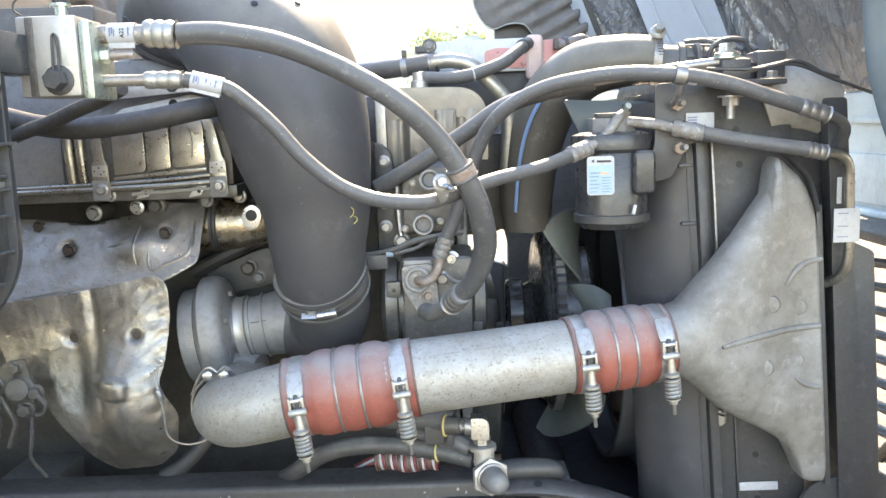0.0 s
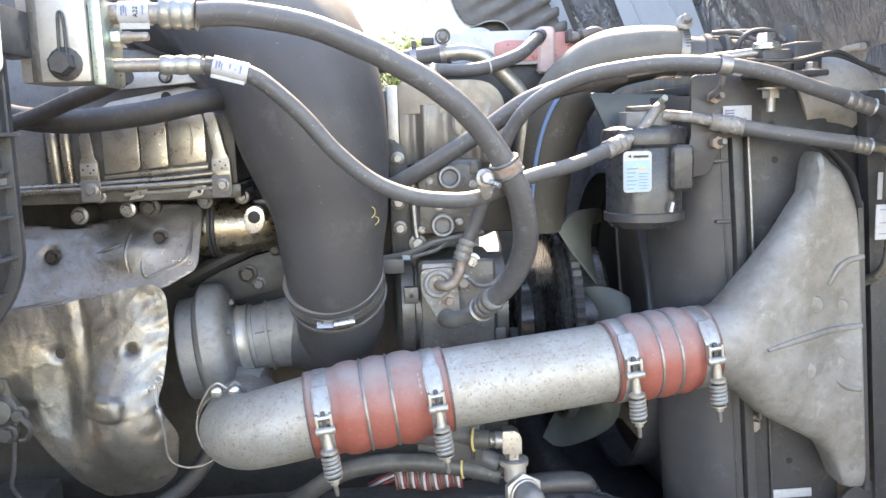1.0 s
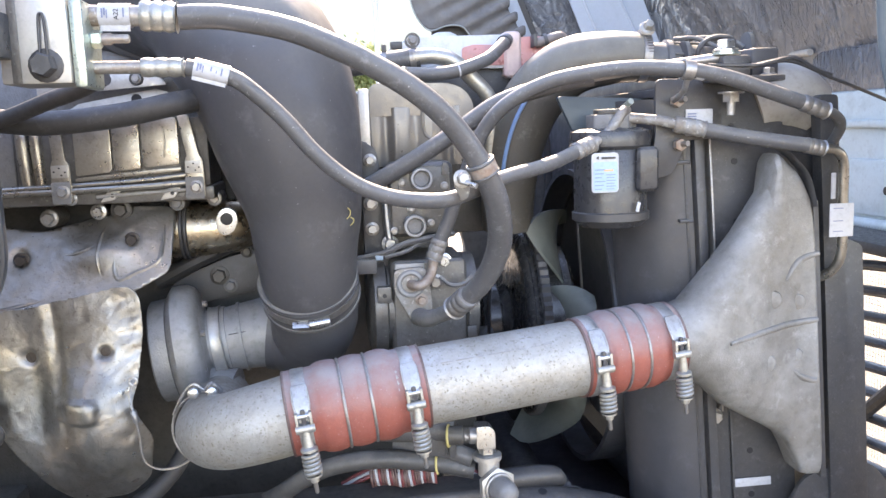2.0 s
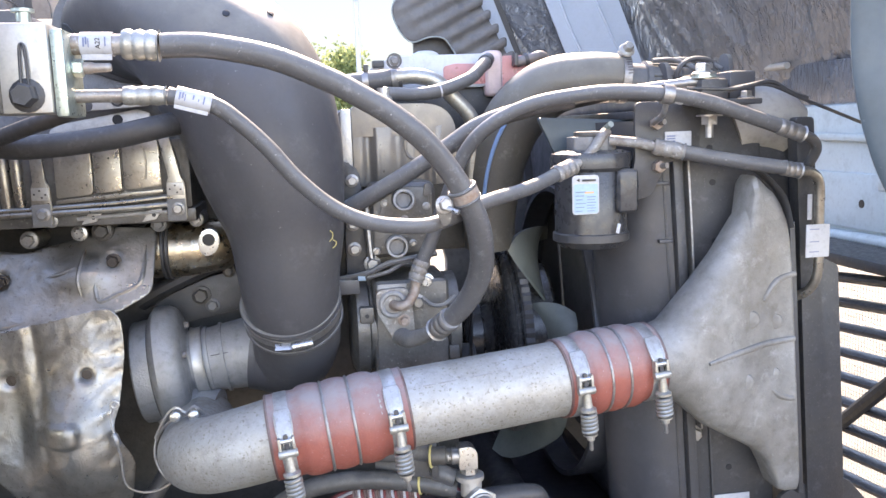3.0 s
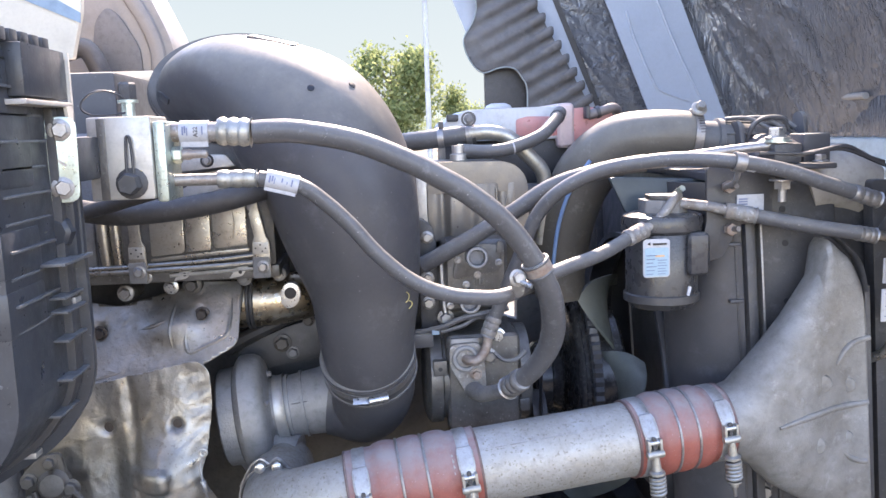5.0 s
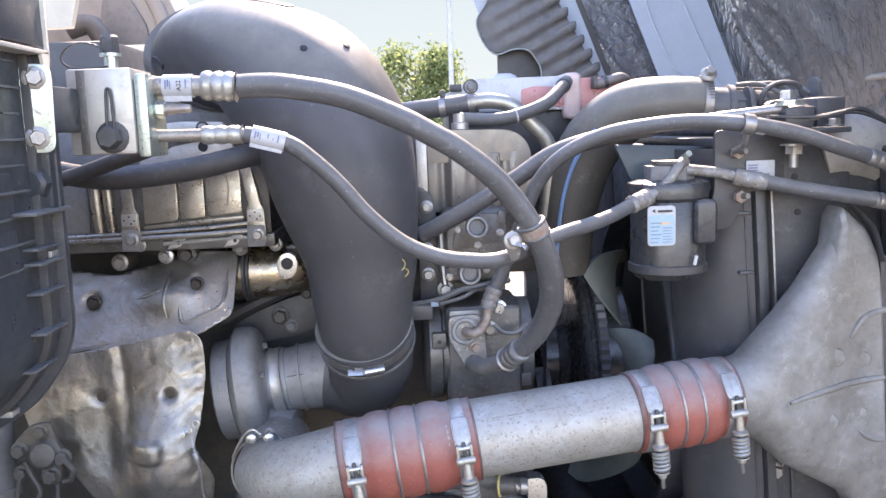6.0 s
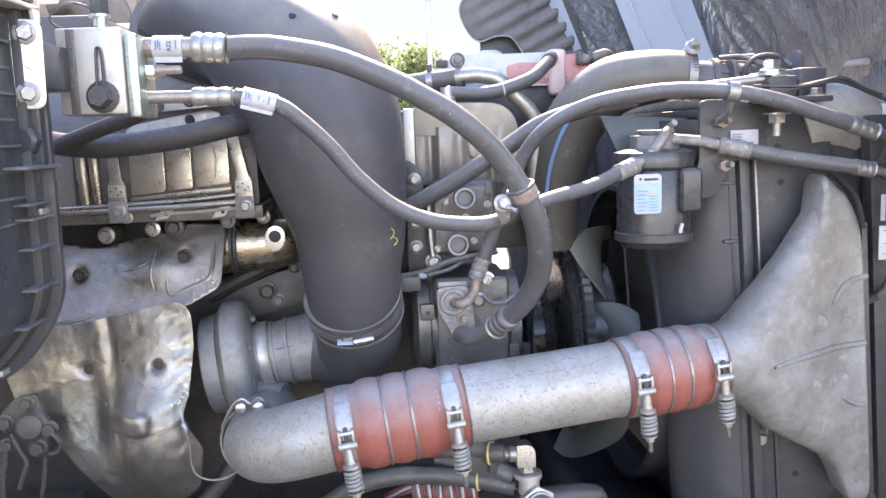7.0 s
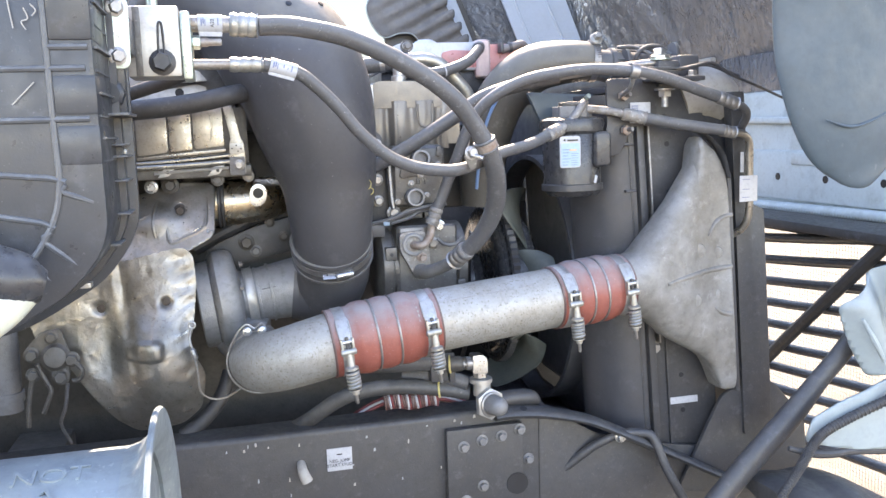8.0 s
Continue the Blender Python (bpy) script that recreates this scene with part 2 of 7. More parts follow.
M["cowl"] = surface("grey beige cab plastic", (0.3, 0.28, 0.26), 0.5, second=(0.25, 0.235, 0.22), patch=3, bump=0.05)
M["bluepaint"] = surface("pale blue paint line", (0.22, 0.32, 0.42), 0.4, bump=0.03)
M["bluestrip"] = surface("blue paint line", (0.2, 0.33, 0.55), 0.5, bump=0.05)
M["ground"] = surface("sunlit concrete", (0.14, 0.123, 0.09), 0.85, second=(0.15, 0.13, 0.095), patch=0.6, grain=20, bump=0.4)
lm = bpy.data.materials.new("leaves")
lm.use_nodes = True
ln = lm.node_tree
ln.nodes.remove(ln.nodes["Principled BSDF"])
oi = ln.nodes.new("ShaderNodeNewGeometry")
cr = ln.nodes.new("ShaderNodeValToRGB")
cr.color_ramp.elements[0].color, cr.color_ramp.elements[1].color = (0.13, 0.175, 0.075, 1), (0.3, 0.335, 0.16, 1)
ln.links.new(oi.outputs["Random Per Island"], cr.inputs[0])
df, tr, mx = ln.nodes.new("ShaderNodeBsdfDiffuse"), ln.nodes.new("ShaderNodeBsdfTranslucent"), ln.nodes.new("ShaderNodeMixShader")
for q in (df, tr):
    ln.links.new(cr.outputs[0], q.inputs[0])
mx.inputs[0].default_value = 0.55
ln.links.new(df.outputs[0], mx.inputs[1])
ln.links.new(tr.outputs[0], mx.inputs[2])
ln.links.new(mx.outputs[0], ln.nodes["Material Output"].inputs[0])
M["leaf"] = lm
hz_m = bpy.data.materials.new("hazy sky")
hz_m.use_nodes = True
hn = hz_m.node_tree
hn.nodes.remove(hn.nodes["Principled BSDF"])
htc, hsep, hmap = hn.nodes.new("ShaderNodeTexCoord"), hn.nodes.new("ShaderNodeSeparateXYZ"), hn.nodes.new("ShaderNodeMapRange")
hmap.inputs["From Min"].default_value, hmap.inputs["From Max"].default_value = 0.0, 290.0
hramp, hem = hn.nodes.new("ShaderNodeValToRGB"), hn.nodes.new("ShaderNodeEmission")
hramp.color_ramp.elements[0].color, hramp.color_ramp.elements[1].color = (0.117, 0.148, 0.15, 1), (0.08, 0.117, 0.136, 1)
hn.links.new(htc.outputs["Object"], hsep.inputs[0])
hn.links.new(hsep.outputs["Z"], hmap.inputs["Value"])
hn.links.new(hmap.outputs[0], hramp.inputs[0])
hn.links.new(hramp.outputs[0], hem.inputs["Color"])
hn.links.new(hem.outputs[0], hn.nodes["Material Output"].inputs[0])
M["haze"] = hz_m
M["bark"] = surface("bark", (0.13, 0.1, 0.075), 0.8, patch=2, grain=15, bump=0.5)
M["hill"] = surface("far wooded hill", (0.16, 0.22, 0.2), 0.9, second=(0.11, 0.16, 0.14), patch=0.02, grain=0.3, bump=0.3)
M["pole"] = surface("galvanised pole", (0.42, 0.45, 0.48), 0.5, 0.4, patch=1, grain=30, bump=0.05)
M["dusty"] = surface("dusty beige plastic", (0.4, 0.375, 0.34), 0.6, second=(0.26, 0.245, 0.22), patch=16, grain=120, bump=0.2, dust=0.3)
M["dusty_stub"] = surface("dusty grey rubber stub", (0.17, 0.15, 0.15), 0.55, second=(0.12, 0.105, 0.105), patch=30, bump=0.1, dust=0.3)
M["redwire"] = surface("red cable sheath", (0.22, 0.05, 0.05), 0.45, bump=0.05)
M["yellow"] = surface("yellow cable tie", (0.6, 0.5, 0.2), 0.5, bump=0.05)
M["tankpaint"] = surface("brushed silver paint", (0.3, 0.345, 0.355), 0.42, 0.35, second=(0.22, 0.24, 0.25), patch=9, amount=0.9, grain=120, bump=0.2, speck=0.4, speck_colour=(0.5, 0.52, 0.52), speck_at=0.66, stretch=None)
M["creamplastic"] = surface("translucent plastic spout", (0.72, 0.72, 0.6), 0.4, patch=8, second=(0.66, 0.66, 0.55), bump=0.05, trans=0.2)


# ---- building helpers ----
def spline(pts, n):
    """A smooth line through the points, n steps between each two; any number of values a point."""
    out, k = [], len(pts)
    for i in range(k - 1):
        p0, p1, p2, p3 = (np.array(pts[max(i - 1, 0)], float), np.array(pts[i], float), np.array(pts[i + 1], float), np.array(pts[min(i + 2, k - 1)], float))
        for j in range(n):
            t = j / n
            out.append(0.5 * (2 * p1 + (p2 - p0) * t + (2 * p0 - 5 * p1 + 4 * p2 - p3) * t * t + (3 * p1 - p0 - 3 * p2 + p3) * t ** 3))
    out.append(np.array(pts[-1], float))
    return out


class Geo:
    """Vertices and faces, gathered piece by piece."""

    def __init__(self):
        self.v, self.f = [], []

    def add(self, v, f):
        o = len(self.v)
        self.v += [tuple(map(float, p)) for p in v]
        self.f += [tuple(i + o for i in q) for q in f]
        return self

    def rings(self, rows, closed=True, cap=True):
        """Skins rows of points of equal length."""
        k, v, f = len(rows[0]), [p for r in rows for p in r], []
        for i in range(len(rows) - 1):
            for j in range(k if closed else k - 1):
                a, b = i * k + j, i * k + (j + 1) % k
                f.append((a, b, b + k, a + k))
        if cap and closed:
            f.append(tuple(reversed(range(k))))
            f.append(tuple(range((len(rows) - 1) * k, len(rows) * k)))
        return self.add(v, f)

    def tube(self, pts, r, seg=14, n=6, ref=None, cap=True):
        """A round or oval tube along the points; r is one radius, or one or two a point."""
        rr = [r] * len(pts) if not isinstance(r, (list, tuple)) else r
        rr = [(q, q) if not isinstance(q, (list, tuple)) else q for q in rr]
        line = spline([tuple(p) + tuple(q) for p, q in zip(pts, rr)], n)
        c = [Vector(q[:3]) for q in line]
        rows, nrm = [], None
        for i, q in enumerate(line):
            t = (c[min(i + 1, len(c) - 1)] - c[max(i - 1, 0)]).normalized()
            if ref is not None:
                nrm = Vector(ref)
            elif nrm is None:
                nrm = Vector((0, 0, 1)) if abs(t.z) < 0.9 else Vector((1, 0, 0))
            nrm = (nrm - nrm.dot(t) * t).normalized()
            b = t.cross(nrm)
            rows.append([c[i] + nrm * (q[3] * math.cos(a)) + b * (q[4] * math.sin(a)) for a in (2 * math.pi * j / seg for j in range(seg))])
        return self.rings(rows, cap=cap)

    def lathe(self, prof, origin, axis, seg=24, cap=True, turn=0.0, close=False):
        """A profile of (height, radius) turned round an axis."""
        t = Vector(axis).normalized()
        n = (Vector((0, 0, 1)) if abs(t.z) < 0.9 else Vector((1, 0, 0)))
        n = (n - n.dot(t) * t).normalized()
        b = t.cross(n)
        o = Vector(origin)
        rows = [[o + t * h + (n * math.cos(a) + b * math.sin(a)) * r for a in (turn + 2 * math.pi * j / seg for j in range(seg))] for h, r in prof]
        if close:
            rows.append(rows[0])
        return self.rings(rows, cap=cap and not close)

    def ring(self, origin, axis, R, r, seg=32, sides=8):
        """A torus."""
        return self.lathe([(r * math.sin(2 * math.pi * k / sides), R + r * math.cos(2 * math.pi * k / sides)) for k in range(sides)], origin, axis, seg, close=True)

    def box(self, lo, hi, bevel=0.003, m=None, segs=2):
        bm = bmesh.new()
        bmesh.ops.create_cube(bm, size=1)
        s, c = [b - a for a, b in zip(lo, hi)], [(a + b) / 2 for a, b in zip(lo, hi)]
        for v in bm.verts:
            v.co = Vector((v.co.x * s[0] + c[0], v.co.y * s[1] + c[1], v.co.z * s[2] + c[2]))
        return self.take(bm, bevel, m, segs)

    def take(self, bm, bevel=0.0, m=None, segs=2):
        if bevel:
            bmesh.ops.bevel(bm, geom=bm.edges[:], offset=bevel, segments=segs, profile=0.6, affect="EDGES", clamp_overlap=True)
        if m is not None:
            bmesh.ops.transform(bm, matrix=m, verts=bm.verts)
        bm.verts.index_update()
        self.add([v.co for v in bm.verts], [[v.index for v in f.verts] for f in bm.faces])
        bm.free()
        return self

    def prism(self, poly, axis, a, b, bevel=0.0, m=None, segs=2):
        """A flat outline pushed through from a to b along an axis; the outline's two values are the other axes in order."""
        i = "xyz".index(axis)
        bm = bmesh.new()

        def at(p, d):
            q = list(p)
            q.insert(i, d)
            return bm.verts.new(q)
        lo, hi = [at(p, a) for p in poly], [at(p, b) for p in poly]
        bm.faces.new(lo)
        bm.faces.new(hi[::-1])
        for k in range(len(poly)):
            bm.faces.new((lo[k], hi[k], hi[(k + 1) % len(poly)], lo[(k + 1) % len(poly)]))
        bmesh.ops.recalc_face_normals(bm, faces=bm.faces)
        return self.take(bm, bevel, m, segs)

    def bolt(self, origin, axis, r, h=None, washer=True, turn=0.2):
        """A hexagon head with a flanged washer, its seat at origin."""
        h = h or r * 1.1
        if washer:
            self.lathe([(0, r * 1.55), (r * 0.2, r * 1.55), (r * 0.35, r * 1.2)], origin, axis, 16)
        o = Vector(origin) + Vector(axis).normalized() * (r * 0.3 if washer else 0)
        self.lathe([(0, r * 1.12), (h * 0.85, r * 1.12), (h, r * 0.95)], o, axis, 6, turn=turn)
        return self

    def helix(self, origin, axis, R, r, turns, length, seg=7):
        t = Vector(axis).normalized()
        n = (Vector((0, 1, 0)) if abs(t.y) < 0.9 else Vector((1, 0, 0)))
        n = (n - n.dot(t) * t).normalized()
        b = t.cross(n)
        k = int(turns * 14)
        pts = [Vector(origin) + t * (length * i / k) + (n * math.cos(2 * math.pi * turns * i / k) + b * math.sin(2 * math.pi * turns * i / k)) * R for i in range(k + 1)]
        return self.tube(pts, r, seg, 1)


def part(name, geo, material, parent=None, label="", sharp=35.0):
    """Links a Geo as one mesh object, under a thing or a part if one is given."""
    me = bpy.data.meshes.new(name)
    me.from_pydata(geo.v, [], geo.f)
    bm = bmesh.new()
    bm.from_mesh(me)
    bmesh.ops.recalc_face_normals(bm, faces=bm.faces)
    bm.to_mesh(me)
    bm.free()
    me.polygons.foreach_set("use_smooth", [True] * len(me.polygons))
    me.set_sharp_from_angle(angle=radians(sharp))
    me.materials.append(M[material])
    ob = new(name, me)
    if parent is not None:
        ob.parent = parent
    return tagged(ob, label)


def thing(name, label, category, group="", kind="", at=(0, 0, 0)):
    return tagged(new(name), label, category, group, kind)


def solid(name, geo, material, label, category, group="", kind="", sharp=35.0):
    return tagged(part(name, geo, material, None, "", sharp), label, category, group, kind)


def rounded(points, r, n=5):
    """A 2D outline with its corners rounded by r (one radius, or one a corner)."""
    out, k = [], len(points)
    for i in range(k):
        a, p, b = (Vector(points[i - 1]), Vector(points[i]), Vector(points[(i + 1) % k]))
        q = r[i] if isinstance(r, (list, tuple)) else r
        da, db = (a - p), (b - p)
        q = min(q, da.length * 0.45, db.length * 0.45)
        if q < 1e-5:
            out.append(tuple(p))
            continue
        s, e = p + da.normalized() * q, p + db.normalized() * q
        for j in range(n + 1):
            t = j / n
            out.append(tuple(s * (1 - t) ** 2 + p * 2 * t * (1 - t) + e * t * t))
    return out


def rect(x0, z0, x1, z1, r=0.0):
    return rounded([(x0, z0), (x1, z0), (x1, z1), (x0, z1)], r) if r else [(x0, z0), (x1, z0), (x1, z1), (x0, z1)]


# ---- setting: ground, distance ----
g = Geo()
g.add([(-400, -400, 0), (400, -400, 0), (400, 700, 0), (-400, 700, 0)], [(0, 1, 2, 3)])
solid("ground", g, "ground", "pale sunlit concrete yard", "ground", kind="structure")

g = Geo()
rows = []
for i in range(2):
    rows.append([])
for k in range(81):
    x = -260 + k * 6.5
    h = 6 + 9 * noise.noise((x * 0.012, 3.1, 0)) + 3 * noise.noise((x * 0.05, 7.7, 0))
    rows[0].append((x, 420, -2))
    rows[1].append((x, 450, 6 + max(h, 1)))
g.rings(rows, closed=False)
solid("backdrop", g, "hill", "far low wooded hills in summer haze", "hills", kind="structure")
# the low sky beyond the hills, veiled by summer haze
g = Geo()
g.rings([[(900 * math.sin(radians(a)), 900 * math.cos(radians(a)), z) for a in range(-80, 81, 4)] for z in (-20, 40, 110, 190, 290)], closed=False)
solid("backdrop", g, "haze", "pale hazy summer sky low over the yard", "sky", kind="structure")


def tree(name, x, y, height, width, seed, label):
    rnd = random.Random(seed)
    root = thing(name, label, "tree")
    t = Geo()
    t.tube([(x, y, -0.2), (x + 0.1, y, height * 0.3), (x - 0.1, y, height * 0.6), (x, y, height * 0.9)], [height * 0.025, height * 0.02, height * 0.012, 0.02], 8, 4)
    heads = []
    for k in range(26):
        h = height * (0.22 + 0.74 * rnd.random())
        a = rnd.random() * 6.28
        f = (h / height - 0.1)
        reach = width * 0.5 * math.sin(min(max(f, 0.05), 1) * math.pi * 0.95) ** 0.6 * (0.45 + 0.55 * rnd.random())
        e = (x + math.cos(a) * reach, y + math.sin(a) * reach, min(h + 0.12 * height * rnd.random(), height * 0.97))
        t.tube([(x, y, h * 0.75), ((x + e[0]) / 2, (y + e[1]) / 2, h * 0.9), e], [height * 0.008, height * 0.005, 0.01], 5, 3)
        heads.append(e)
    part("trunk", t, "bark", root)
    c = Geo()
    for e in heads:
        s = width * (0.1 + 0.08 * rnd.random())
        for j in range(230):
            d = Vector((rnd.gauss(0, 1), rnd.gauss(0, 1), rnd.gauss(0, 0.8))) * (s * 0.78)
            p = Vector(e) + d
            u = Vector((rnd.gauss(0, 1), rnd.gauss(0, 1), rnd.gauss(0, 1))).normalized()
            w = u.cross(Vector((rnd.gauss(0, 1), rnd.gauss(0, 1), rnd.gauss(0, 1)))).normalized()
            q = height * (0.015 + 0.017 * rnd.random())
            c.add([p - u * q, p + w * q * 0.6, p + u * q, p - w * q * 0.6], [(0, 1, 2, 3)])
    part("crown", c, "leaf", root)


tree("tree", 0.9, 60, 7.1, 5.2, 3, "leafy green tree at the yard's far edge")
tree("tree", 6.1, 62, 4.6, 3.6, 8, "small leafy tree at the yard's far edge")
for k in range(7):
    tree("tree", -9 + k * 3.6 + (k % 3), 75 + (k % 2) * 6, 2.6 + 0.5 * (k % 3), 5.0, 20 + k, "low leafy bush at the yard's far edge")
g = Geo().lathe([(0, 0.14), (0.5, 0.13), (12, 0.1)], (2.2, 40, 0), (0, 0, 1), 16)
solid("light_pole", g, "pole", "tall galvanised steel light pole in the yard", "pole")


# ---- chassis ----
rail = thing("frame_rail", "black painted steel frame rail, dusty and chipped", "frame rail")
lower, upper = 0.70, 0.985
g = Geo()
prof = rounded([(1.50, lower), (1.58, lower), (1.58, lower + 0.009), (1.509, lower + 0.009), (1.509, upper - 0.009), (1.58, upper - 0.009), (1.58, upper), (1.50, upper)], [0.008, 0, 0, 0, 0, 0, 0, 0.012], 3)
g.prism(prof, "x", -2.2, 0.215)
part("channel", g, "black", rail)
part("extension", Geo().prism(rounded([(0.20, 0.70), (0.20, 0.983), (0.225, 0.98), (0.27, 0.945), (0.34, 0.90), (0.45, 0.865), (0.56, 0.845), (0.85, 0.80), (0.85, 0.55), (0.20, 0.55)], 0.012, 3), "y", 1.497, 1.507, 0.002), "black", rail)
far = Geo()
far.prism([(2.30 - (p[0] - 1.5) + 0.08, p[1]) for p in prof], "x", -2.2, 0.9)
solid("frame_rail", far, "black", "far black painted steel frame rail", "frame rail")
g = Geo().lathe([(0, 0.05), (0.78, 0.05)], (0.22, 1.53, 0.82), (0, 1, 0), 20)
solid("cross_member", g, "black", "black steel cross member between the frame rails", "cross member")
g = Geo().box((-0.02, 1.478, 0.76), (0.155, 1.5, 0.955), 0.004)
part("bracket_plate", g, "black", rail)
for x, z in ((0.018, 0.915), (0.06, 0.925), (0.105, 0.93), (0.148, 0.94), (0.06, 0.82), (0.175, 0.86), (0.02, 0.79)):
    part("bolt", Geo().bolt((x, 1.478 if x < 0.155 else 1.5, z), (0, -1, 0), 0.0085), "iron", rail)

lab = thing("frame_label", "small white jump start stud label on the frame rail", "label")
part("sticker", Geo().box((-0.280, 1.4965, 0.890), (-0.226, 1.499, 0.940), 0.0008), "label", lab)


def writing(name, text, at, size, parent, material="ink", turn=(90, 0, 0), align="CENTER", depth=0.0004):
    """Letters in the built-in font, as a mesh under its thing."""
    cu = bpy.data.curves.new(name, "FONT")
    cu.body, cu.size, cu.align_x, cu.extrude = text, size, align, depth
    tmp = bpy.data.objects.new(name + "_tmp", cu)
    scene.collection.objects.link(tmp)
    bpy.context.view_layer.update()
    me = bpy.data.meshes.new_from_object(tmp.evaluated_get(bpy.context.evaluated_depsgraph_get()))
    bpy.data.objects.remove(tmp)
    me.transform(pose(*at, *turn))
    me.materials.clear()
    me.materials.append(M[material])
    ob = new(name, me)
    ob.parent = parent
    return ob


writing("lettering", "NEG. JUMP\nSTART STUD", (-0.253, 1.496, 0.909), 0.0095, lab)
part("mark", Geo().box((-0.259, 1.4955, 0.925), (-0.247, 1.4965, 0.9275), 0), "ink", lab)

# ---- radiator pack ----
def lean(x, z):
    return x - 0.062 * (z - 1.27)


LEAN_M = Matrix.Translation((0, 0, 1.27)) @ Matrix(((1, 0, -0.062, 0), (0, 1, 0, 0), (0, 0, 1, 0), (0, 0, 0, 1))) @ Matrix.Translation((0, 0, -1.27))
rad = thing("radiator", "black radiator with dusty fins and steel side plate", "radiator")
g = Geo().box((0.50, 1.54, 0.82), (0.56, 2.36, 1.66), 0.003, LEAN_M)
part("core", g, "core", rad)
g = Geo()
for k in range(100):
    y = 1.55 + k * 0.0081
    g.box((0.494, y, 0.83), (0.5, y + 0.003, 1.65), 0, LEAN_M)
fins = part("fin_pack", g, "core", rad)
tagged(fins, kind="stuff")
g = Geo().prism(rounded([(0.45, 0.80), (0.64, 0.80), (0.64, 1.70), (0.45, 1.70)], 0.01, 3), "y", 1.515, 1.525, 0.002, LEAN_M)
part("side_plate", g, "black", rad)
g = Geo().box((0.463, 1.495, 0.80), (0.48, 1.515, 1.69), 0.003, LEAN_M)
part("side_rail", g, "black", rad)
g = Geo().box((0.49, 1.495, 1.1), (0.494, 1.515, 1.60), 0.001, LEAN_M)
part("edge_trim", g, "dull", rad)
g = Geo().tube([(0.53, 1.52, 1.69), (0.53, 1.6, 1.705), (0.53, 1.95, 1.71), (0.53, 2.3, 1.705), (0.53, 2.36, 1.69)], [(0.05, 0.05)] * 5, 20, 5)
part("top_tank", g, "shroud", rad)
part("bolt", Geo().bolt((0.495, 1.515, 1.086), (0, -1, 0), 0.0105), "dull", rad)
for x, z in ((0.567, 1.012), (0.572, 0.925), (0.527, 1.558), (0.533, 1.45), (0.52, 1.62)):
    part("hole", Geo().lathe([(0, 0.0062), (0.0008, 0.006), (0.0009, 0.002)], (x, 1.515, z), (0, -1, 0), 14), "ink", rad)
part("flange_edge", Geo().box((0.512, 1.508, 0.80), (0.516, 1.516, 1.15), 0.001, LEAN_M), "black", rad)
lab = thing("radiator_label", "narrow white barcode label on the radiator plate", "label")
part("sticker", Geo().box((0.513, 1.511, 0.9425), (0.589, 1.5135, 0.959), 0.0006, LEAN_M), "label", lab)

shroud = thing("fan_shroud", "black plastic radiator fan shroud", "fan shroud")
g = Geo().lathe([(0.345, 0.325), (0.40, 0.322), (0.415, 0.335), (0.345, 0.337)], (0, 1.96, 1.195), (1, 0, 0), 64, close=True)
part("ring", g, "shroud", shroud)
# the floor wall is added to fill the gap under the fan with dark
g = Geo().box((0.12, 1.56, 0.785), (0.50, 2.36, 0.80), 0.004)
g.box((0.41, 2.36, 0.80), (0.49, 2.375, 1.69), 0.004, LEAN_M)
g.box((0.41, 1.535, 1.675), (0.49, 2.36, 1.69), 0.004, LEAN_M)
part("frame", g, "shroud", shroud)
# the shroud's back wall, a plate with a round opening for the fan
seg, rows = 64, [[], []]
for k in range(seg):
    a = 2 * math.pi * (k + 0.5) / seg
    c, w = math.cos(a), math.sin(a)
    rows[0].append((0.40, 1.96 + 0.33 * c, 1.195 + 0.33 * w))
    q = min(0.40 / max(abs(c), 1e-6), (0.475 if w > 0 else 0.395) / max(abs(w), 1e-6))
    rows[1].append((lean(0.43, 1.195 + q * w), 1.96 + q * c, 1.195 + q * w))
part("back_wall", Geo().rings(rows, cap=False), "shroud", shroud)
wall_rows = []
plan = spline([(0.352, 1.64), (0.354, 1.618), (0.368, 1.585), (0.392, 1.553), (0.42, 1.531), (0.448, 1.518), (0.462, 1.512)], 4)
for z in (0.80, 1.0, 1.2, 1.4, 1.6, 1.672):
    front = [Vector((lean(p[0], z), p[1], z)) for p in plan]
    back = [p + Vector((0.01, 0.012, 0)) for p in reversed(front)]
    wall_rows.append(front + back)
part("side_wall", Geo().rings(wall_rows), "shroud", shroud)
for z in (1.32, 1.455, 1.56):
    part("tab", Geo().box((lean(0.435, z), 1.508, z - 0.003), (lean(0.462, z), 1.52, z + 0.003), 0.002), "shroud", shroud)
part("upper_lip", Geo().prism(rounded([(0.225, 1.685), (0.41, 1.675), (0.41, 1.655), (0.33, 1.642), (0.285, 1.625), (0.258, 1.615)], 0.008, 3), "y", 1.60, 1.615, 0.003), "liner", shroud)

fan = thing("cooling_fan", "dark olive grey plastic engine cooling fan at rest", "fan")
FC = Vector((0.28, 1.96, 1.195))
part("hub", Geo().lathe([(-0.035, 0.03), (-0.032, 0.15), (-0.025, 0.176), (0.03, 0.178), (0.04, 0.165), (0.045, 0.03)], FC, (1, 0, 0), 48), "rubber_gloss", fan)
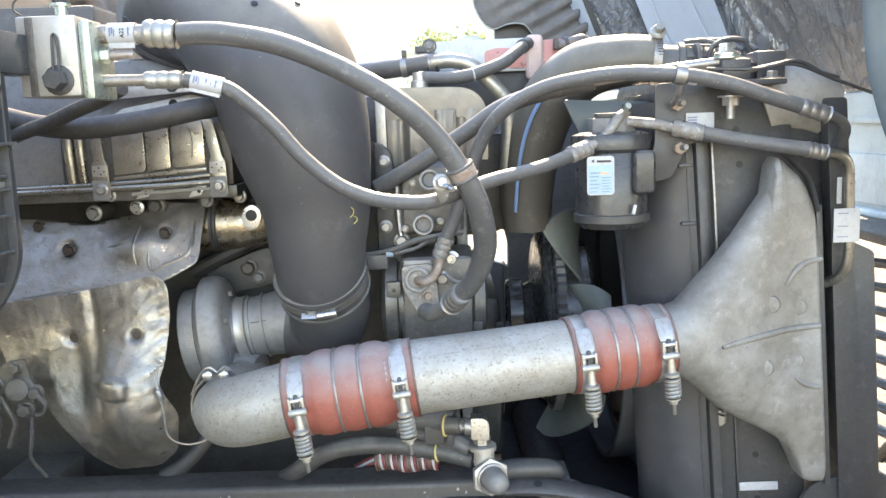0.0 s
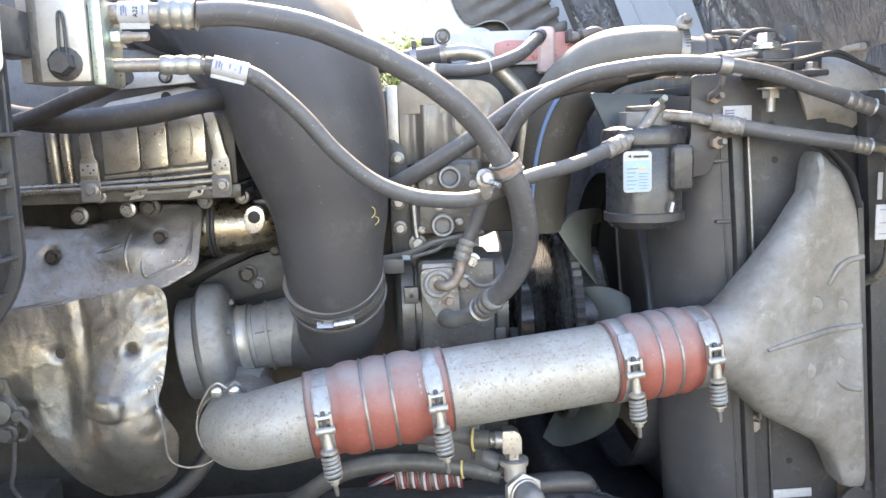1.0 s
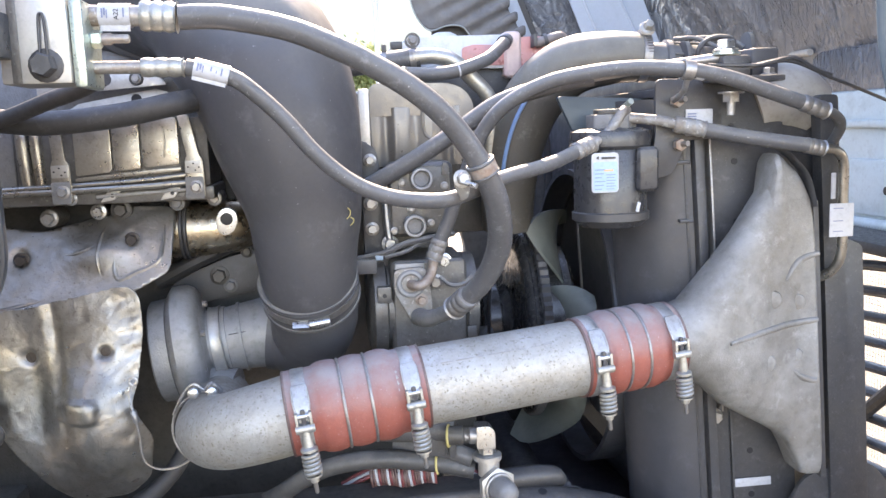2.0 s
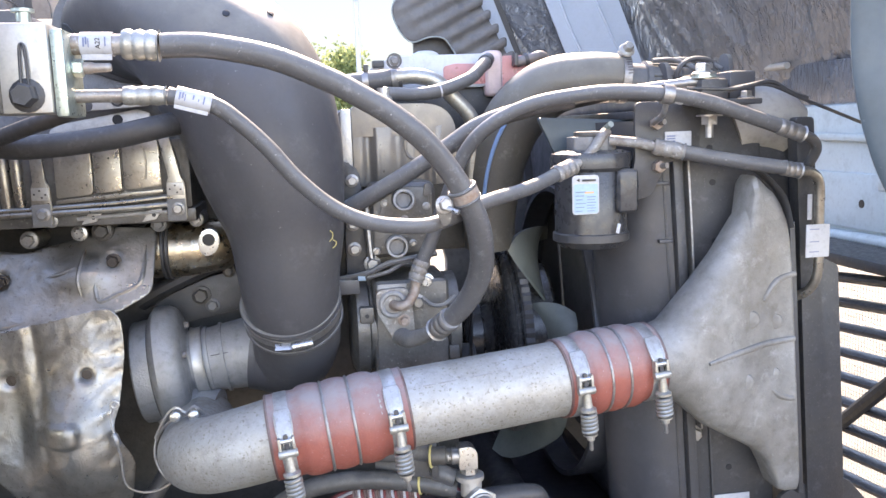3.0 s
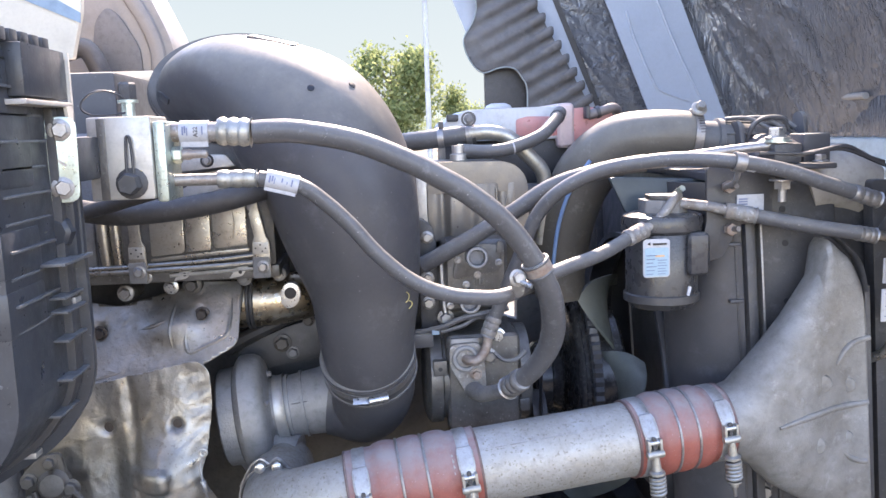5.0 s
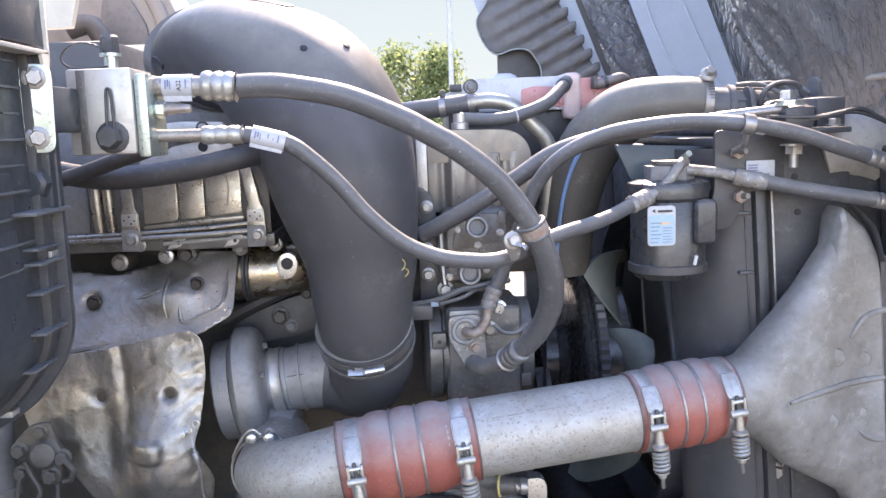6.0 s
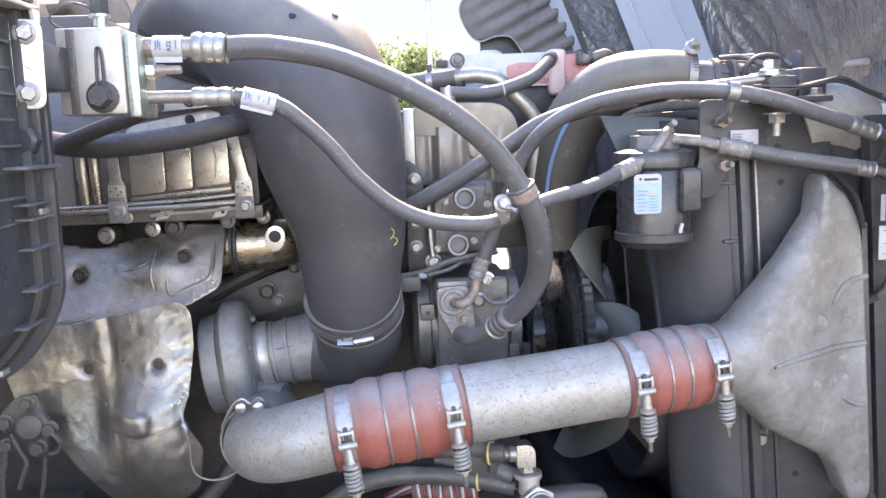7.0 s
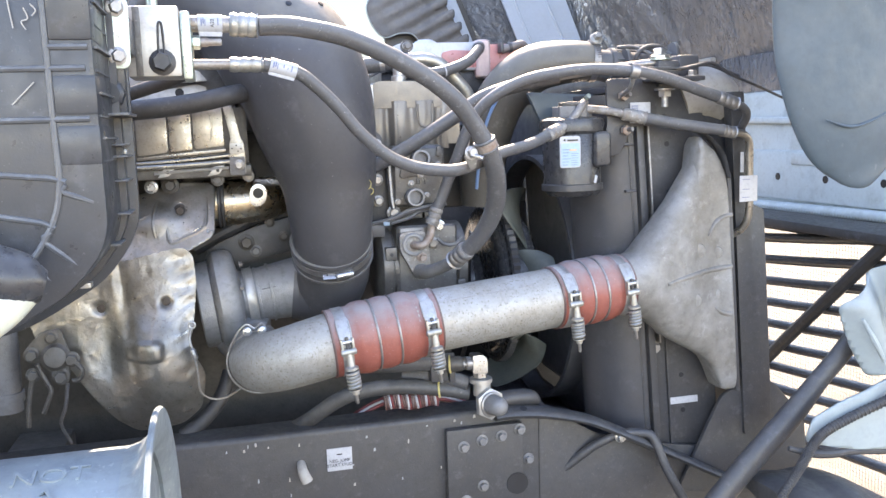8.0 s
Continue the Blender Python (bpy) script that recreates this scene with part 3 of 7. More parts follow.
clutch = part("clutch", Geo().lathe([(-0.15, 0.03), (-0.148, 0.075), (-0.14, 0.085), (-0.112, 0.086), (-0.104, 0.07), (-0.086, 0.08), (-0.08, 0.12), (-0.077, 0.17), (-0.073, 0.19), (-0.067, 0.2), (-0.062, 0.203), (-0.058, 0.199), (-0.052, 0.203), (-0.05, 0.214), (-0.026, 0.216), (-0.022, 0.19), (-0.018, 0.1), (-0.016, 0.06)], FC, (1, 0, 0), 72), "rubber_gloss", fan)
# short cooling fins stand round the clutch's rim
fin_rows = []
for k in range(144):
    a_ = 2 * math.pi * k / 144
    r_ = 0.2275 if k % 2 else 0.222
    fin_rows.append([FC + Vector((x_, rr * math.cos(a_), rr * math.sin(a_))) for x_, rr in ((-0.049, 0.208), (-0.0495, r_ - 0.003), (-0.047, r_), (-0.03, r_), (-0.027, 0.208))])
fin_rows.append(fin_rows[0])
part("fin_ring", Geo().rings(fin_rows, closed=False, cap=False), "black", clutch)
# five short broad paddles, twisted from the hub to the tip
for k in range(5):
    a0 = 2 * math.pi * k / 5 + 1.934
    e_r = Vector((0, math.cos(a0), math.sin(a0)))
    e_t = Vector((0, -math.sin(a0), math.cos(a0)))
    rows = []
    for i in range(15):
        u = i / 14
        chord = 0.205 + 0.021 * min(u * 1.6, 1)
        twist = -1.796 + 0.884 * u
        row = []
        for j in range(13):
            q = j / 12 - 0.5
            reach = 0.165 - 0.082 * (q + 0.5) ** 1.4 - 0.03 * (abs(q) * 2) ** 6
            cup = 0.022 * (1 - 4 * q * q) - 0.01
            row.append(FC + e_r * (0.14 + reach * u) + e_t * (math.sin(twist) * q * chord) + Vector((math.cos(twist) * q * chord + cup, 0, 0)))
        back = [p + Vector((0.006, 0, 0)) for p in reversed(row)]
        rows.append(row + back)
    part("blade", Geo().rings(rows), "fan", fan)

# condenser and its side frame, ahead of the radiator
cond = thing("condenser", "black condenser with side frame ahead of the radiator", "condenser")
part("side_frame", Geo().prism(rounded([(0.685, 0.86), (0.76, 0.86), (0.76, 1.40), (0.72, 1.42), (0.72, 1.67), (0.685, 1.67)], 0.008, 3), "y", 1.47, 1.50, 0.003, LEAN_M), "black", cond)
part("core", Geo().box((0.70, 1.5, 0.82), (0.735, 2.36, 1.62), 0.002, LEAN_M), "core", cond)
part("lower_shield", Geo().prism(rounded([(0.54, 0.74), (0.90, 0.68), (0.88, 0.88), (0.79, 0.985), (0.70, 0.98), (0.655, 0.965), (0.61, 0.88)], 0.02, 4), "y", 1.478, 1.49, 0.003), "black", cond)

# charge air cooler end tank
tank = thing("cooler_end_tank", "cast aluminium charge air cooler end tank, funnel shaped", "end tank")
rows = []
for x, zlo, zhi, yc, hy, p in ((0.345, 1.197, 1.321, 1.429, 0.062, 2.0), (0.375, 1.199, 1.324, 1.431, 0.0625, 2.0), (0.395, 1.196, 1.332, 1.432, 0.0635, 2.0), (0.425, 1.176, 1.366, 1.433, 0.064, 2.1), (0.46, 1.14, 1.402, 1.436, 0.062, 2.3),
                              (0.50, 1.115, 1.446, 1.44, 0.056, 2.6), (0.535, 1.094, 1.487, 1.448, 0.05, 3.0), (0.562, 1.075, 1.515, 1.455, 0.046, 3.6), (0.574, 1.065, 1.565, 1.457, 0.044, 5), (0.583, 1.05, 1.573, 1.458, 0.043, 6), (0.592, 1.03, 1.568, 1.46, 0.042, 6), (0.604, 0.995, 1.556, 1.462, 0.040, 7),
                              (0.618, 0.99, 1.543, 1.463, 0.04, 8), (0.63, 0.99, 1.524, 1.464, 0.04, 8), (0.639, 0.99, 1.50, 1.464, 0.04, 8), (0.643, 0.995, 1.48, 1.464, 0.037, 8)):
    row = []
    for k in range(48):
        a = 2 * math.pi * k / 48
        c, s = math.cos(a), math.sin(a)
        u, w = math.copysign(abs(c) ** (2 / p), c), math.copysign(abs(s) ** (2 / p), s)
        z = (zlo + zhi) / 2 + w * (zhi - zlo) / 2
        f = min(max((x - 0.40) / 0.2, 0), 1)
        row.append((x - 0.068 * (z - 1.27) * f, yc + u * hy, z))
    rows.append(row)
part("body", Geo().rings(rows), "cast", tank)
part("flange", Geo().box((0.643, 1.43, 0.985), (0.653, 1.505, 1.49), 0.002, LEAN_M), "black", tank)
part("edge_strip", Geo().tube([(0.545, 1.435, 1.586), (0.563, 1.435, 1.582), (0.579, 1.435, 1.574), (0.596, 1.435, 1.559), (0.612, 1.435, 1.541), (0.622, 1.435, 1.52), (0.632, 1.435, 1.48)], [(0.003, 0.016)] * 7, 8, 5, ref=(1, 0, 1)), "black", tank)
for path in ([(0.455, 1.372, 1.262), (0.50, 1.386, 1.270), (0.54, 1.4005, 1.274), (0.58, 1.415, 1.278), (0.64, 1.4255, 1.281)], [(0.575, 1.4145, 1.355), (0.592, 1.4195, 1.378), (0.612, 1.425, 1.392), (0.64, 1.4265, 1.398)],
             [(0.592, 1.4195, 1.195), (0.612, 1.4235, 1.18), (0.632, 1.4255, 1.172), (0.642, 1.4255, 1.172)]):
    part("rib", Geo().tube(path, [0.003] + [0.0058] * (len(path) - 2) + [0.005], 10, 6), "cast", tank)
for x, z, r in ((0.545, 1.325, 0.009), (0.60, 1.315, 0.008), (0.49, 1.30, 0.008), (0.535, 1.215, 0.009), (0.60, 1.22, 0.007)):
    yb = 1.3565 + (x - 0.40) * 0.316
    part("boss", Geo().lathe([(-0.006, r * 1.9), (-0.001, r * 1.6), (0.0, r * 1.1), (0.0006, r * 0.5), (0.0008, 0.0005)], (x, yb, z), (-0.25, -1, 0), 16), "cast", tank)

# ---- charge air pipe ----
AX = [(-0.412, 1.64, 1.145), (-0.412, 1.52, 1.15), (-0.405, 1.45, 1.156), (-0.372, 1.396, 1.171), (-0.315, 1.369, 1.19), (-0.255, 1.362, 1.206), (-0.07, 1.374, 1.2278), (0.205, 1.410, 1.2469), (0.39, 1.432, 1.262)]
elbow = thing("charge_air_elbow", "dull aluminium charge air elbow from the turbocharger", "pipe")
part("tube", Geo().tube(AX[:6], [0.056, 0.057, 0.0585, 0.06, 0.0615, 0.0625], 40, 8), "pipe", elbow)
g = Geo().ring((-0.408, 1.456, 1.156), (0.12, 1, -0.04), 0.0635, 0.0022, 40)
band = part("band_clamp", g, "dull", elbow)
for x in (-0.428, -0.399):
    part("bolt", Geo().lathe([(0, 0.009), (0.012, 0.009), (0.014, 0.006)], (x, 1.44, 1.226), (0, -1, 0), 14), "steel", band)
part("strap", Geo().tube([(-0.466, 1.455, 1.185), (-0.446, 1.446, 1.222), (-0.428, 1.441, 1.238), (-0.413, 1.443, 1.228), (-0.399, 1.441, 1.238), (-0.384, 1.446, 1.222)], 0.0028, 6, 4), "dull", band)

straight = thing("charge_air_pipe", "dull speckled aluminium charge air pipe", "pipe")
A6, A7 = Vector(AX[6]), Vector(AX[7])
ax = (A7 - A6).normalized()
part("tube", Geo().lathe([(-0.05, 0.0625), (-0.02, 0.0625), (0.0, 0.063), ((A7 - A6).length - 0.012, 0.063), ((A7 - A6).length - 0.006, 0.0645), ((A7 - A6).length, 0.063), ((A7 - A6).length + 0.05, 0.0625)], A6, ax, 40), "pipe", straight)
sd = (Vector((0, -0.7, 0.71)) - ax * ax.dot(Vector((0, -0.7, 0.71)))).normalized() * 0.063
for u0, u1 in ((0.03, 0.05), (0.055, 0.085), (0.09, 0.1), (0.108, 0.15), (0.158, 0.17), (0.18, 0.215)):
    part("seam", Geo().tube([A6 + ax * u0 + sd, A6 + ax * u1 + sd], 0.0009, 6, 2), "dull", straight)


def coupling(a, b, r0):
    """A ribbed silicone hose coupling with two wire rings, and a spring loaded clamp at each end."""
    a, b = Vector(a), Vector(b)
    d = (b - a).normalized()
    n = (b - a).length
    root = thing("hose_coupling", "dusty red silicone hose coupling with wire rings", "hose coupling", "charge air couplings")
    pr = [(0, r0), (0, r0 + 0.0032), (0.002, r0 + 0.004)]
    for k in range(37):
        f = k / 36
        w = 0.0
        if 0.2 < f < 0.8:
            w = 0.0055 * math.sqrt(abs(math.sin((f - 0.2) / 0.6 * 3 * math.pi)))
        pr.append((n * (0.02 + 0.96 * f), r0 + 0.004 + w))
    pr += [(n - 0.002, r0 + 0.004), (n, r0 + 0.0032), (n, r0)]
    part("hose", Geo().lathe(pr, a, d, 44), "silicone", root)
    for f in (0.4 * 0.96 + 0.02, 0.6 * 0.96 + 0.02):
        part("wire_ring", Geo().ring(a + d * n * f, d, r0 + 0.0068, 0.0024, 44, 8), "dull", root)
    for f in (0.004, 0.996):
        part("end_ring", Geo().ring(a + d * n * f, d, r0 + 0.0022, 0.0026, 44, 8), "coil", root)
    for f in (0.11, 0.89):
        clamp(a + d * n * f, d, r0 + 0.003)


def clamp(c, d, R):
    root = thing("spring_clamp", "steel band clamp with a coil spring bolt", "clamp", "spring clamps")
    w = 0.0105
    part("band", Geo().lathe([(-w, R - 0.004), (-w, R + 0.0012), (-w * 0.85, R + 0.0022), (w * 0.85, R + 0.0022), (w, R + 0.0012), (w, R - 0.004)], c, d, 48, close=True), "bandsteel", root)
    near = Vector((d.y, -d.x, 0)).normalized()          # towards the open side
    dn = (d.cross(near)).normalized()
    if dn.z > 0:
        dn = -dn
    o = c + near * (R + 0.004)
    basis = Matrix((d, near, dn)).transposed().to_4x4()
    basis.translation = o
    plate_rows = []
    for w2, zz in ((0.0105, -0.064), (0.0125, -0.058), (0.0125, -0.03), (0.0115, -0.022), (0.0075, -0.012)):
        ang = zz / (R + 0.004)
        depth = (R + 0.004) * (math.cos(ang) - 1)
        zz2 = (R + 0.004) * math.sin(ang)
        plate_rows.append([basis @ Vector(q) for q in ((-w2, depth - 0.001, zz2), (w2, depth - 0.001, zz2), (w2, depth + 0.0022, zz2), (-w2, depth + 0.0022, zz2))])
    part("bridge", Geo().rings(plate_rows), "bandsteel", root)
    for t_ in (-1, 1):
        part("bridge_edge", Geo().tube([basis @ Vector((t_ * w2, (R + 0.004) * (math.cos(zz / (R + 0.004)) - 1) + 0.002, (R + 0.004) * math.sin(zz / (R + 0.004)))) for w2, zz in ((0.0118, -0.056), (0.0118, -0.03), (0.0075, -0.012))], 0.0016, 6, 3), "bandsteel", root)
        part("link", Geo().box((-0.0022 + t_ * 0.0105, -0.003, -0.022), (0.0022 + t_ * 0.0105, 0.009, 0.006), 0.001, basis), "ferrule", root)
    part("trunnion", Geo().lathe([(-0.0115, 0.0042), (0.0115, 0.0042)], o - dn * 0.016 + near * 0.004, d, 14), "steel", root)
    part("trunnion", Geo().lathe([(-0.0145, 0.0055), (-0.0125, 0.0068), (0.0125, 0.0068), (0.0145, 0.0055)], o + dn * 0.003 + near * 0.006, d, 14), "ferrule", root)
    part("slot", Geo().prism(rounded([(-0.0035, -0.026), (0.0035, -0.026), (0.0035, 0.0), (-0.0035, 0.0)], 0.003, 4), "y", 0.002, 0.0065, 0.0006, basis), "black", root)
    part("bolt", Geo().lathe([(0.0, 0.0034), (0.103, 0.0034), (0.105, 0.002)], o + near * 0.006, dn, 12), "dull", root)
    part("sleeve", Geo().lathe([(0.003, 0.0055), (0.012, 0.0062), (0.03, 0.0078), (0.033, 0.0132), (0.037, 0.0132)], o + near * 0.006, dn, 16), "ferrule", root)
    part("spring", Geo().helix(o + near * 0.006 + dn * 0.04, dn, 0.0112, 0.0031, 5.2, 0.034), "ferrule", root)
    part("nut", Geo().lathe([(0.0755, 0.0122), (0.078, 0.0122), (0.079, 0.007), (0.086, 0.0065)], o + near * 0.006, dn, 12), "ferrule", root)


coupling((-0.275, 1.363, 1.2025), (-0.062, 1.375, 1.2285), 0.0625)
coupling((0.199, 1.409, 1.2465), (0.372, 1.430, 1.2605), 0.0625)


# ---- intake duct ----
duct = thing("intake_duct", "large black moulded plastic air intake elbow", "air duct")
DP = [(-0.545, 1.96, 1.855), (-0.52, 1.86, 1.86), (-0.462, 1.755, 1.868), (-0.405, 1.665, 1.852), (-0.337, 1.612, 1.802), (-0.285, 1.575, 1.727), (-0.258, 1.56, 1.62), (-0.240, 1.556, 1.515), (-0.239, 1.553, 1.435), (-0.237, 1.560, 1.38), (-0.234, 1.585, 1.335)]
DR = [(0.12, 0.075), (0.135, 0.08), (0.17, 0.1), (0.165, 0.106), (0.165, 0.135), (0.163, 0.136), (0.155, 0.125), (0.128, 0.102), (0.106, 0.089), (0.09, 0.083), (0.08, 0.08)]
elbow_mesh = part("elbow", Geo().tube(DP, DR, 64, 9, ref=(0, 1, 0)), "duct", duct)
cd = Vector((0.3, -0.95, 0.04)).normalized()
# the oval socket at the inlet, with two raised rims
collar_line = [(-0.07, -0.03), (-0.068, -0.004), (-0.06, 0.003), (-0.044, 0.003), (-0.04, -0.006), (-0.032, -0.006), (-0.028, 0.001), (-0.016, 0.001), (-0.012, -0.007), (-0.006, -0.007), (-0.003, 0.003), (0.01, 0.003), (0.014, -0.004), (0.022, -0.03)]
collar_rows = []
cw_ = cd.cross(Vector((0, 0, 1))).normalized()
cu_ = cw_.cross(cd).normalized()
for h_, e_ in collar_line:
    collar_rows.append([Vector((-0.458, 1.745, 1.873)) + cd * h_ + cw_ * ((0.176 + e_) * math.cos(a_)) + cu_ * ((0.105 + e_) * math.sin(a_)) for a_ in (2 * math.pi * k / 72 for k in range(72))])
part("collar", Geo().rings(collar_rows), "duct", duct)
LC, LN = Vector((-0.238, 1.566, 1.368)), Vector((0.1, 0.6, -0.79)).normalized()
part("cuff", Geo().lathe([(-0.022, 0.081), (-0.018, 0.0855), (0.03, 0.0855), (0.034, 0.081)], LC, LN, 48), "hose", duct)
band = part("band_clamp", Geo().lathe([(-0.007, 0.0855), (-0.007, 0.088), (0.007, 0.088), (0.007, 0.0855)], LC, LN, 48, close=True), "dull", duct)
part("screw", Geo().lathe([(-0.016, 0.0065), (-0.014, 0.008), (0.02, 0.008), (0.021, 0.005)], LC + Vector((0.013, -0.0735, -0.054)), (1, 0.1, 0.12), 12), "steel", band)
part("screw_tail", Geo().box((-0.03, -0.001, -0.006), (0.0, 0.001, 0.006), 0.0008, Matrix.Translation(LC + Vector((0.0, -0.0735, -0.055))) @ pose(0, 0, 0, -37, 0, 0)), "steel", band)

# ---- refrigerant hoses ----
def crimp(a, b, r, name="crimp", mat="ferrule", parent=None):
    """A crimped ferrule: three bulges with narrow grooves between."""
    a, b = Vector(a), Vector(b)
    L = (b - a).length
    prof = [(0, r * 0.85), (0, r * 1.02)]
    for k in range(1, 28):
        prof.append((L * 0.93 * k / 28, r * (1.0 + 0.15 * abs(math.sin(math.pi * 3 * k / 28)) ** 0.7)))
    prof += [(L * 0.94, r * 1.02), (L * 0.97, r * 1.08), (L, r * 1.2), (L, r * 1.1), (L * 0.97, r * 0.85)]
    return part(name, Geo().lathe(prof, a, b - a, 28), mat, parent)


H1 = [(-0.376, 1.246, 1.789), (-0.346, 1.247, 1.79), (-0.308, 1.247, 1.787), (-0.233, 1.247, 1.771), (-0.158, 1.247, 1.739), (-0.12, 1.247, 1.718), (-0.082, 1.248, 1.695), (-0.044, 1.25, 1.665), (-0.015, 1.26, 1.635), (0.009, 1.268, 1.603), (0.027, 1.275, 1.572), (0.046, 1.29, 1.533), (0.057, 1.315, 1.491), (0.061, 1.345, 1.451), (0.052, 1.375, 1.41), (0.034, 1.405, 1.374), (0.015, 1.43, 1.352)]
suction = thing("suction_hose", "thick black rubber refrigerant hose with crimped ends", "hose")
part("hose", Geo().tube(H1, [0.0165] * 10 + [0.0175, 0.0185, 0.019, 0.019, 0.018, 0.017, 0.016], 20, 8), "hose", suction)
crimp((-0.424, 1.246, 1.792), (-0.378, 1.246, 1.789), 0.0175, parent=suction)
part("tube", Geo().lathe([(0, 0.0135), (0.08, 0.0135)], (-0.50, 1.244, 1.793), (1, 0, -0.02), 18), "tarnish", suction)
crimp((0.022, 1.414, 1.362), (0.004, 1.452, 1.335), 0.0175, mat="dull", parent=suction)

H2 = [(-0.372, 1.246, 1.725), (-0.317, 1.251, 1.712), (-0.284, 1.256, 1.688), (-0.248, 1.261, 1.652), (-0.211, 1.265, 1.607), (-0.165, 1.27, 1.566), (-0.118, 1.275, 1.543), (-0.069, 1.28, 1.533), (-0.015, 1.29, 1.533), (0.07, 1.343, 1.556), (0.157, 1.402, 1.571), (0.226, 1.46, 1.591)]
liquid = thing("liquid_hose", "thin black rubber refrigerant hose from block to drier", "hose")
part("hose", Geo().tube(H2, 0.0115, 16, 7), "hose", liquid)
part("tube", Geo().tube([(-0.50, 1.24, 1.727), (-0.42, 1.243, 1.726), (-0.372, 1.246, 1.725)], 0.0085, 14, 4), "tarnish", liquid)
crimp((-0.428, 1.243, 1.726), (-0.374, 1.246, 1.725), 0.0112, parent=liquid)
crimp((0.213, 1.45, 1.587), (0.25, 1.47, 1.599), 0.013, mat="corroded", parent=liquid)
part("tube", Geo().tube([(0.245, 1.468, 1.598), (0.272, 1.472, 1.611), (0.292, 1.474, 1.632), (0.306, 1.478, 1.65), (0.318, 1.492, 1.655)], 0.0088, 14, 5), "corroded", liquid)

H3 = [(-0.004, 1.57, 1.43), (0.013, 1.566, 1.468), (0.024, 1.56, 1.50), (0.04, 1.548, 1.541), (0.07, 1.528, 1.62), (0.109, 1.502, 1.669), (0.176, 1.477, 1.704), (0.253, 1.451, 1.718), (0.319, 1.426, 1.721), (0.392, 1.4, 1.713), (0.465, 1.4, 1.698), (0.538, 1.4, 1.673), (0.60, 1.4, 1.652)]
discharge = thing("discharge_hose", "black rubber refrigerant hose over the drier", "hose")
part("hose", Geo().tube(H3, 0.0125, 16, 7), "hose", discharge)
crimp((0.585, 1.4, 1.657), (0.632, 1.403, 1.641), 0.0125, mat="dull", parent=discharge)
part("tube", Geo().tube([(0.625, 1.402, 1.643), (0.655, 1.41, 1.632), (0.672, 1.425, 1.612), (0.672, 1.46, 1.575)], 0.009, 14, 5), "hose", discharge)
crimp((-0.002, 1.57, 1.436), (-0.016, 1.57, 1.40), 0.0135, mat="corroded", parent=discharge)
part("tube", Geo().tube([(-0.014, 1.57, 1.405), (-0.02, 1.565, 1.378), (-0.034, 1.558, 1.36), (-0.048, 1.56, 1.356), (-0.058, 1.575, 1.357)], 0.009, 14, 5), "rust", discharge)

drain = thing("condenser_line", "black rubber refrigerant hose from drier to condenser", "hose")
part("hose", Geo().tube([(0.435, 1.46, 1.619), (0.516, 1.435, 1.601), (0.606, 1.41, 1.585)], 0.0125, 16, 7), "hose", drain)
part("tube", Geo().tube([(0.322, 1.49, 1.641), (0.368, 1.475, 1.635), (0.40, 1.466, 1.627), (0.44, 1.458, 1.618)], 0.009, 14, 5), "corroded", drain)
crimp((0.395, 1.468, 1.628), (0.445, 1.457, 1.617), 0.0128, mat="corroded", parent=drain)
crimp((0.60, 1.412, 1.586), (0.635, 1.414, 1.579), 0.012, mat="dull", parent=drain)
part("tube", Geo().tube([(0.63, 1.414, 1.58), (0.66, 1.418, 1.575), (0.68, 1.425, 1.555), (0.686, 1.432, 1.499), (0.692, 1.44, 1.40), (0.686, 1.455, 1.362), (0.668, 1.475, 1.344)], 0.0085, 14, 6), "bronze", drain)

stay = thing("radiator_stay_rod", "steel radiator stay rod in a black sleeve", "rod")
part("sleeve", Geo().tube([(-0.13, 1.62, 1.531), (-0.044, 1.60, 1.578), (0.04, 1.579, 1.63), (0.112, 1.559, 1.676), (0.202, 1.538, 1.702), (0.269, 1.518, 1.713)], 0.0155, 16, 6), "hose", stay)
part("rod", Geo().tube([(0.255, 1.52, 1.711), (0.377, 1.497, 1.727), (0.488, 1.477, 1.738)], 0.0085, 12, 6), "dull", stay)

# ---- receiver drier ----
drier = thing("receiver_drier", "black receiver drier canister on a bracket", "canister")
DC = Vector((0.30, 1.525, 0))
part("body", Geo().lathe([(1.45, 0.03), (1.453, 0.055), (1.463, 0.064), (1.595, 0.064), (1.605, 0.058), (1.61, 0.03)], DC, (0, 0, 1), 40), "drierblack", drier)
part("lower_band", Geo().lathe([(1.463, 0.0645), (1.465, 0.068), (1.478, 0.068), (1.48, 0.0645)], DC, (0, 0, 1), 40, close=True), "black", drier)
part("head", Geo().lathe([(1.588, 0.0655), (1.594, 0.0715), (1.611, 0.0725), (1.619, 0.07), (1.624, 0.055), (1.626, 0.03)], DC, (0, 0, 1), 40), "drierblack", drier)
part("port_block", Geo().prism(rounded([(0.262, 1.50), (0.285, 1.482), (0.318, 1.482), (0.34, 1.50), (0.338, 1.545), (0.262, 1.545)], 0.004, 3), "z", 1.622, 1.648, 0.003), "iron", drier)
part("port_clamp", Geo().prism(rounded([(0.268, 1.50), (0.30, 1.472), (0.332, 1.50), (0.33, 1.53), (0.27, 1.53)], 0.006, 3), "z", 1.6485, 1.657, 0.002), "oily", drier)
part("port_bolt", Geo().lathe([(-0.012, 0.006), (0.012, 0.006)], (0.318, 1.485, 1.664), (0.2, -0.9, 0.4), 6), "zinc", drier)
part("mount_pad", Geo().box((0.325, 1.455, 1.515), (0.365, 1.52, 1.592), 0.012, None, 3), "drierblack", drier)
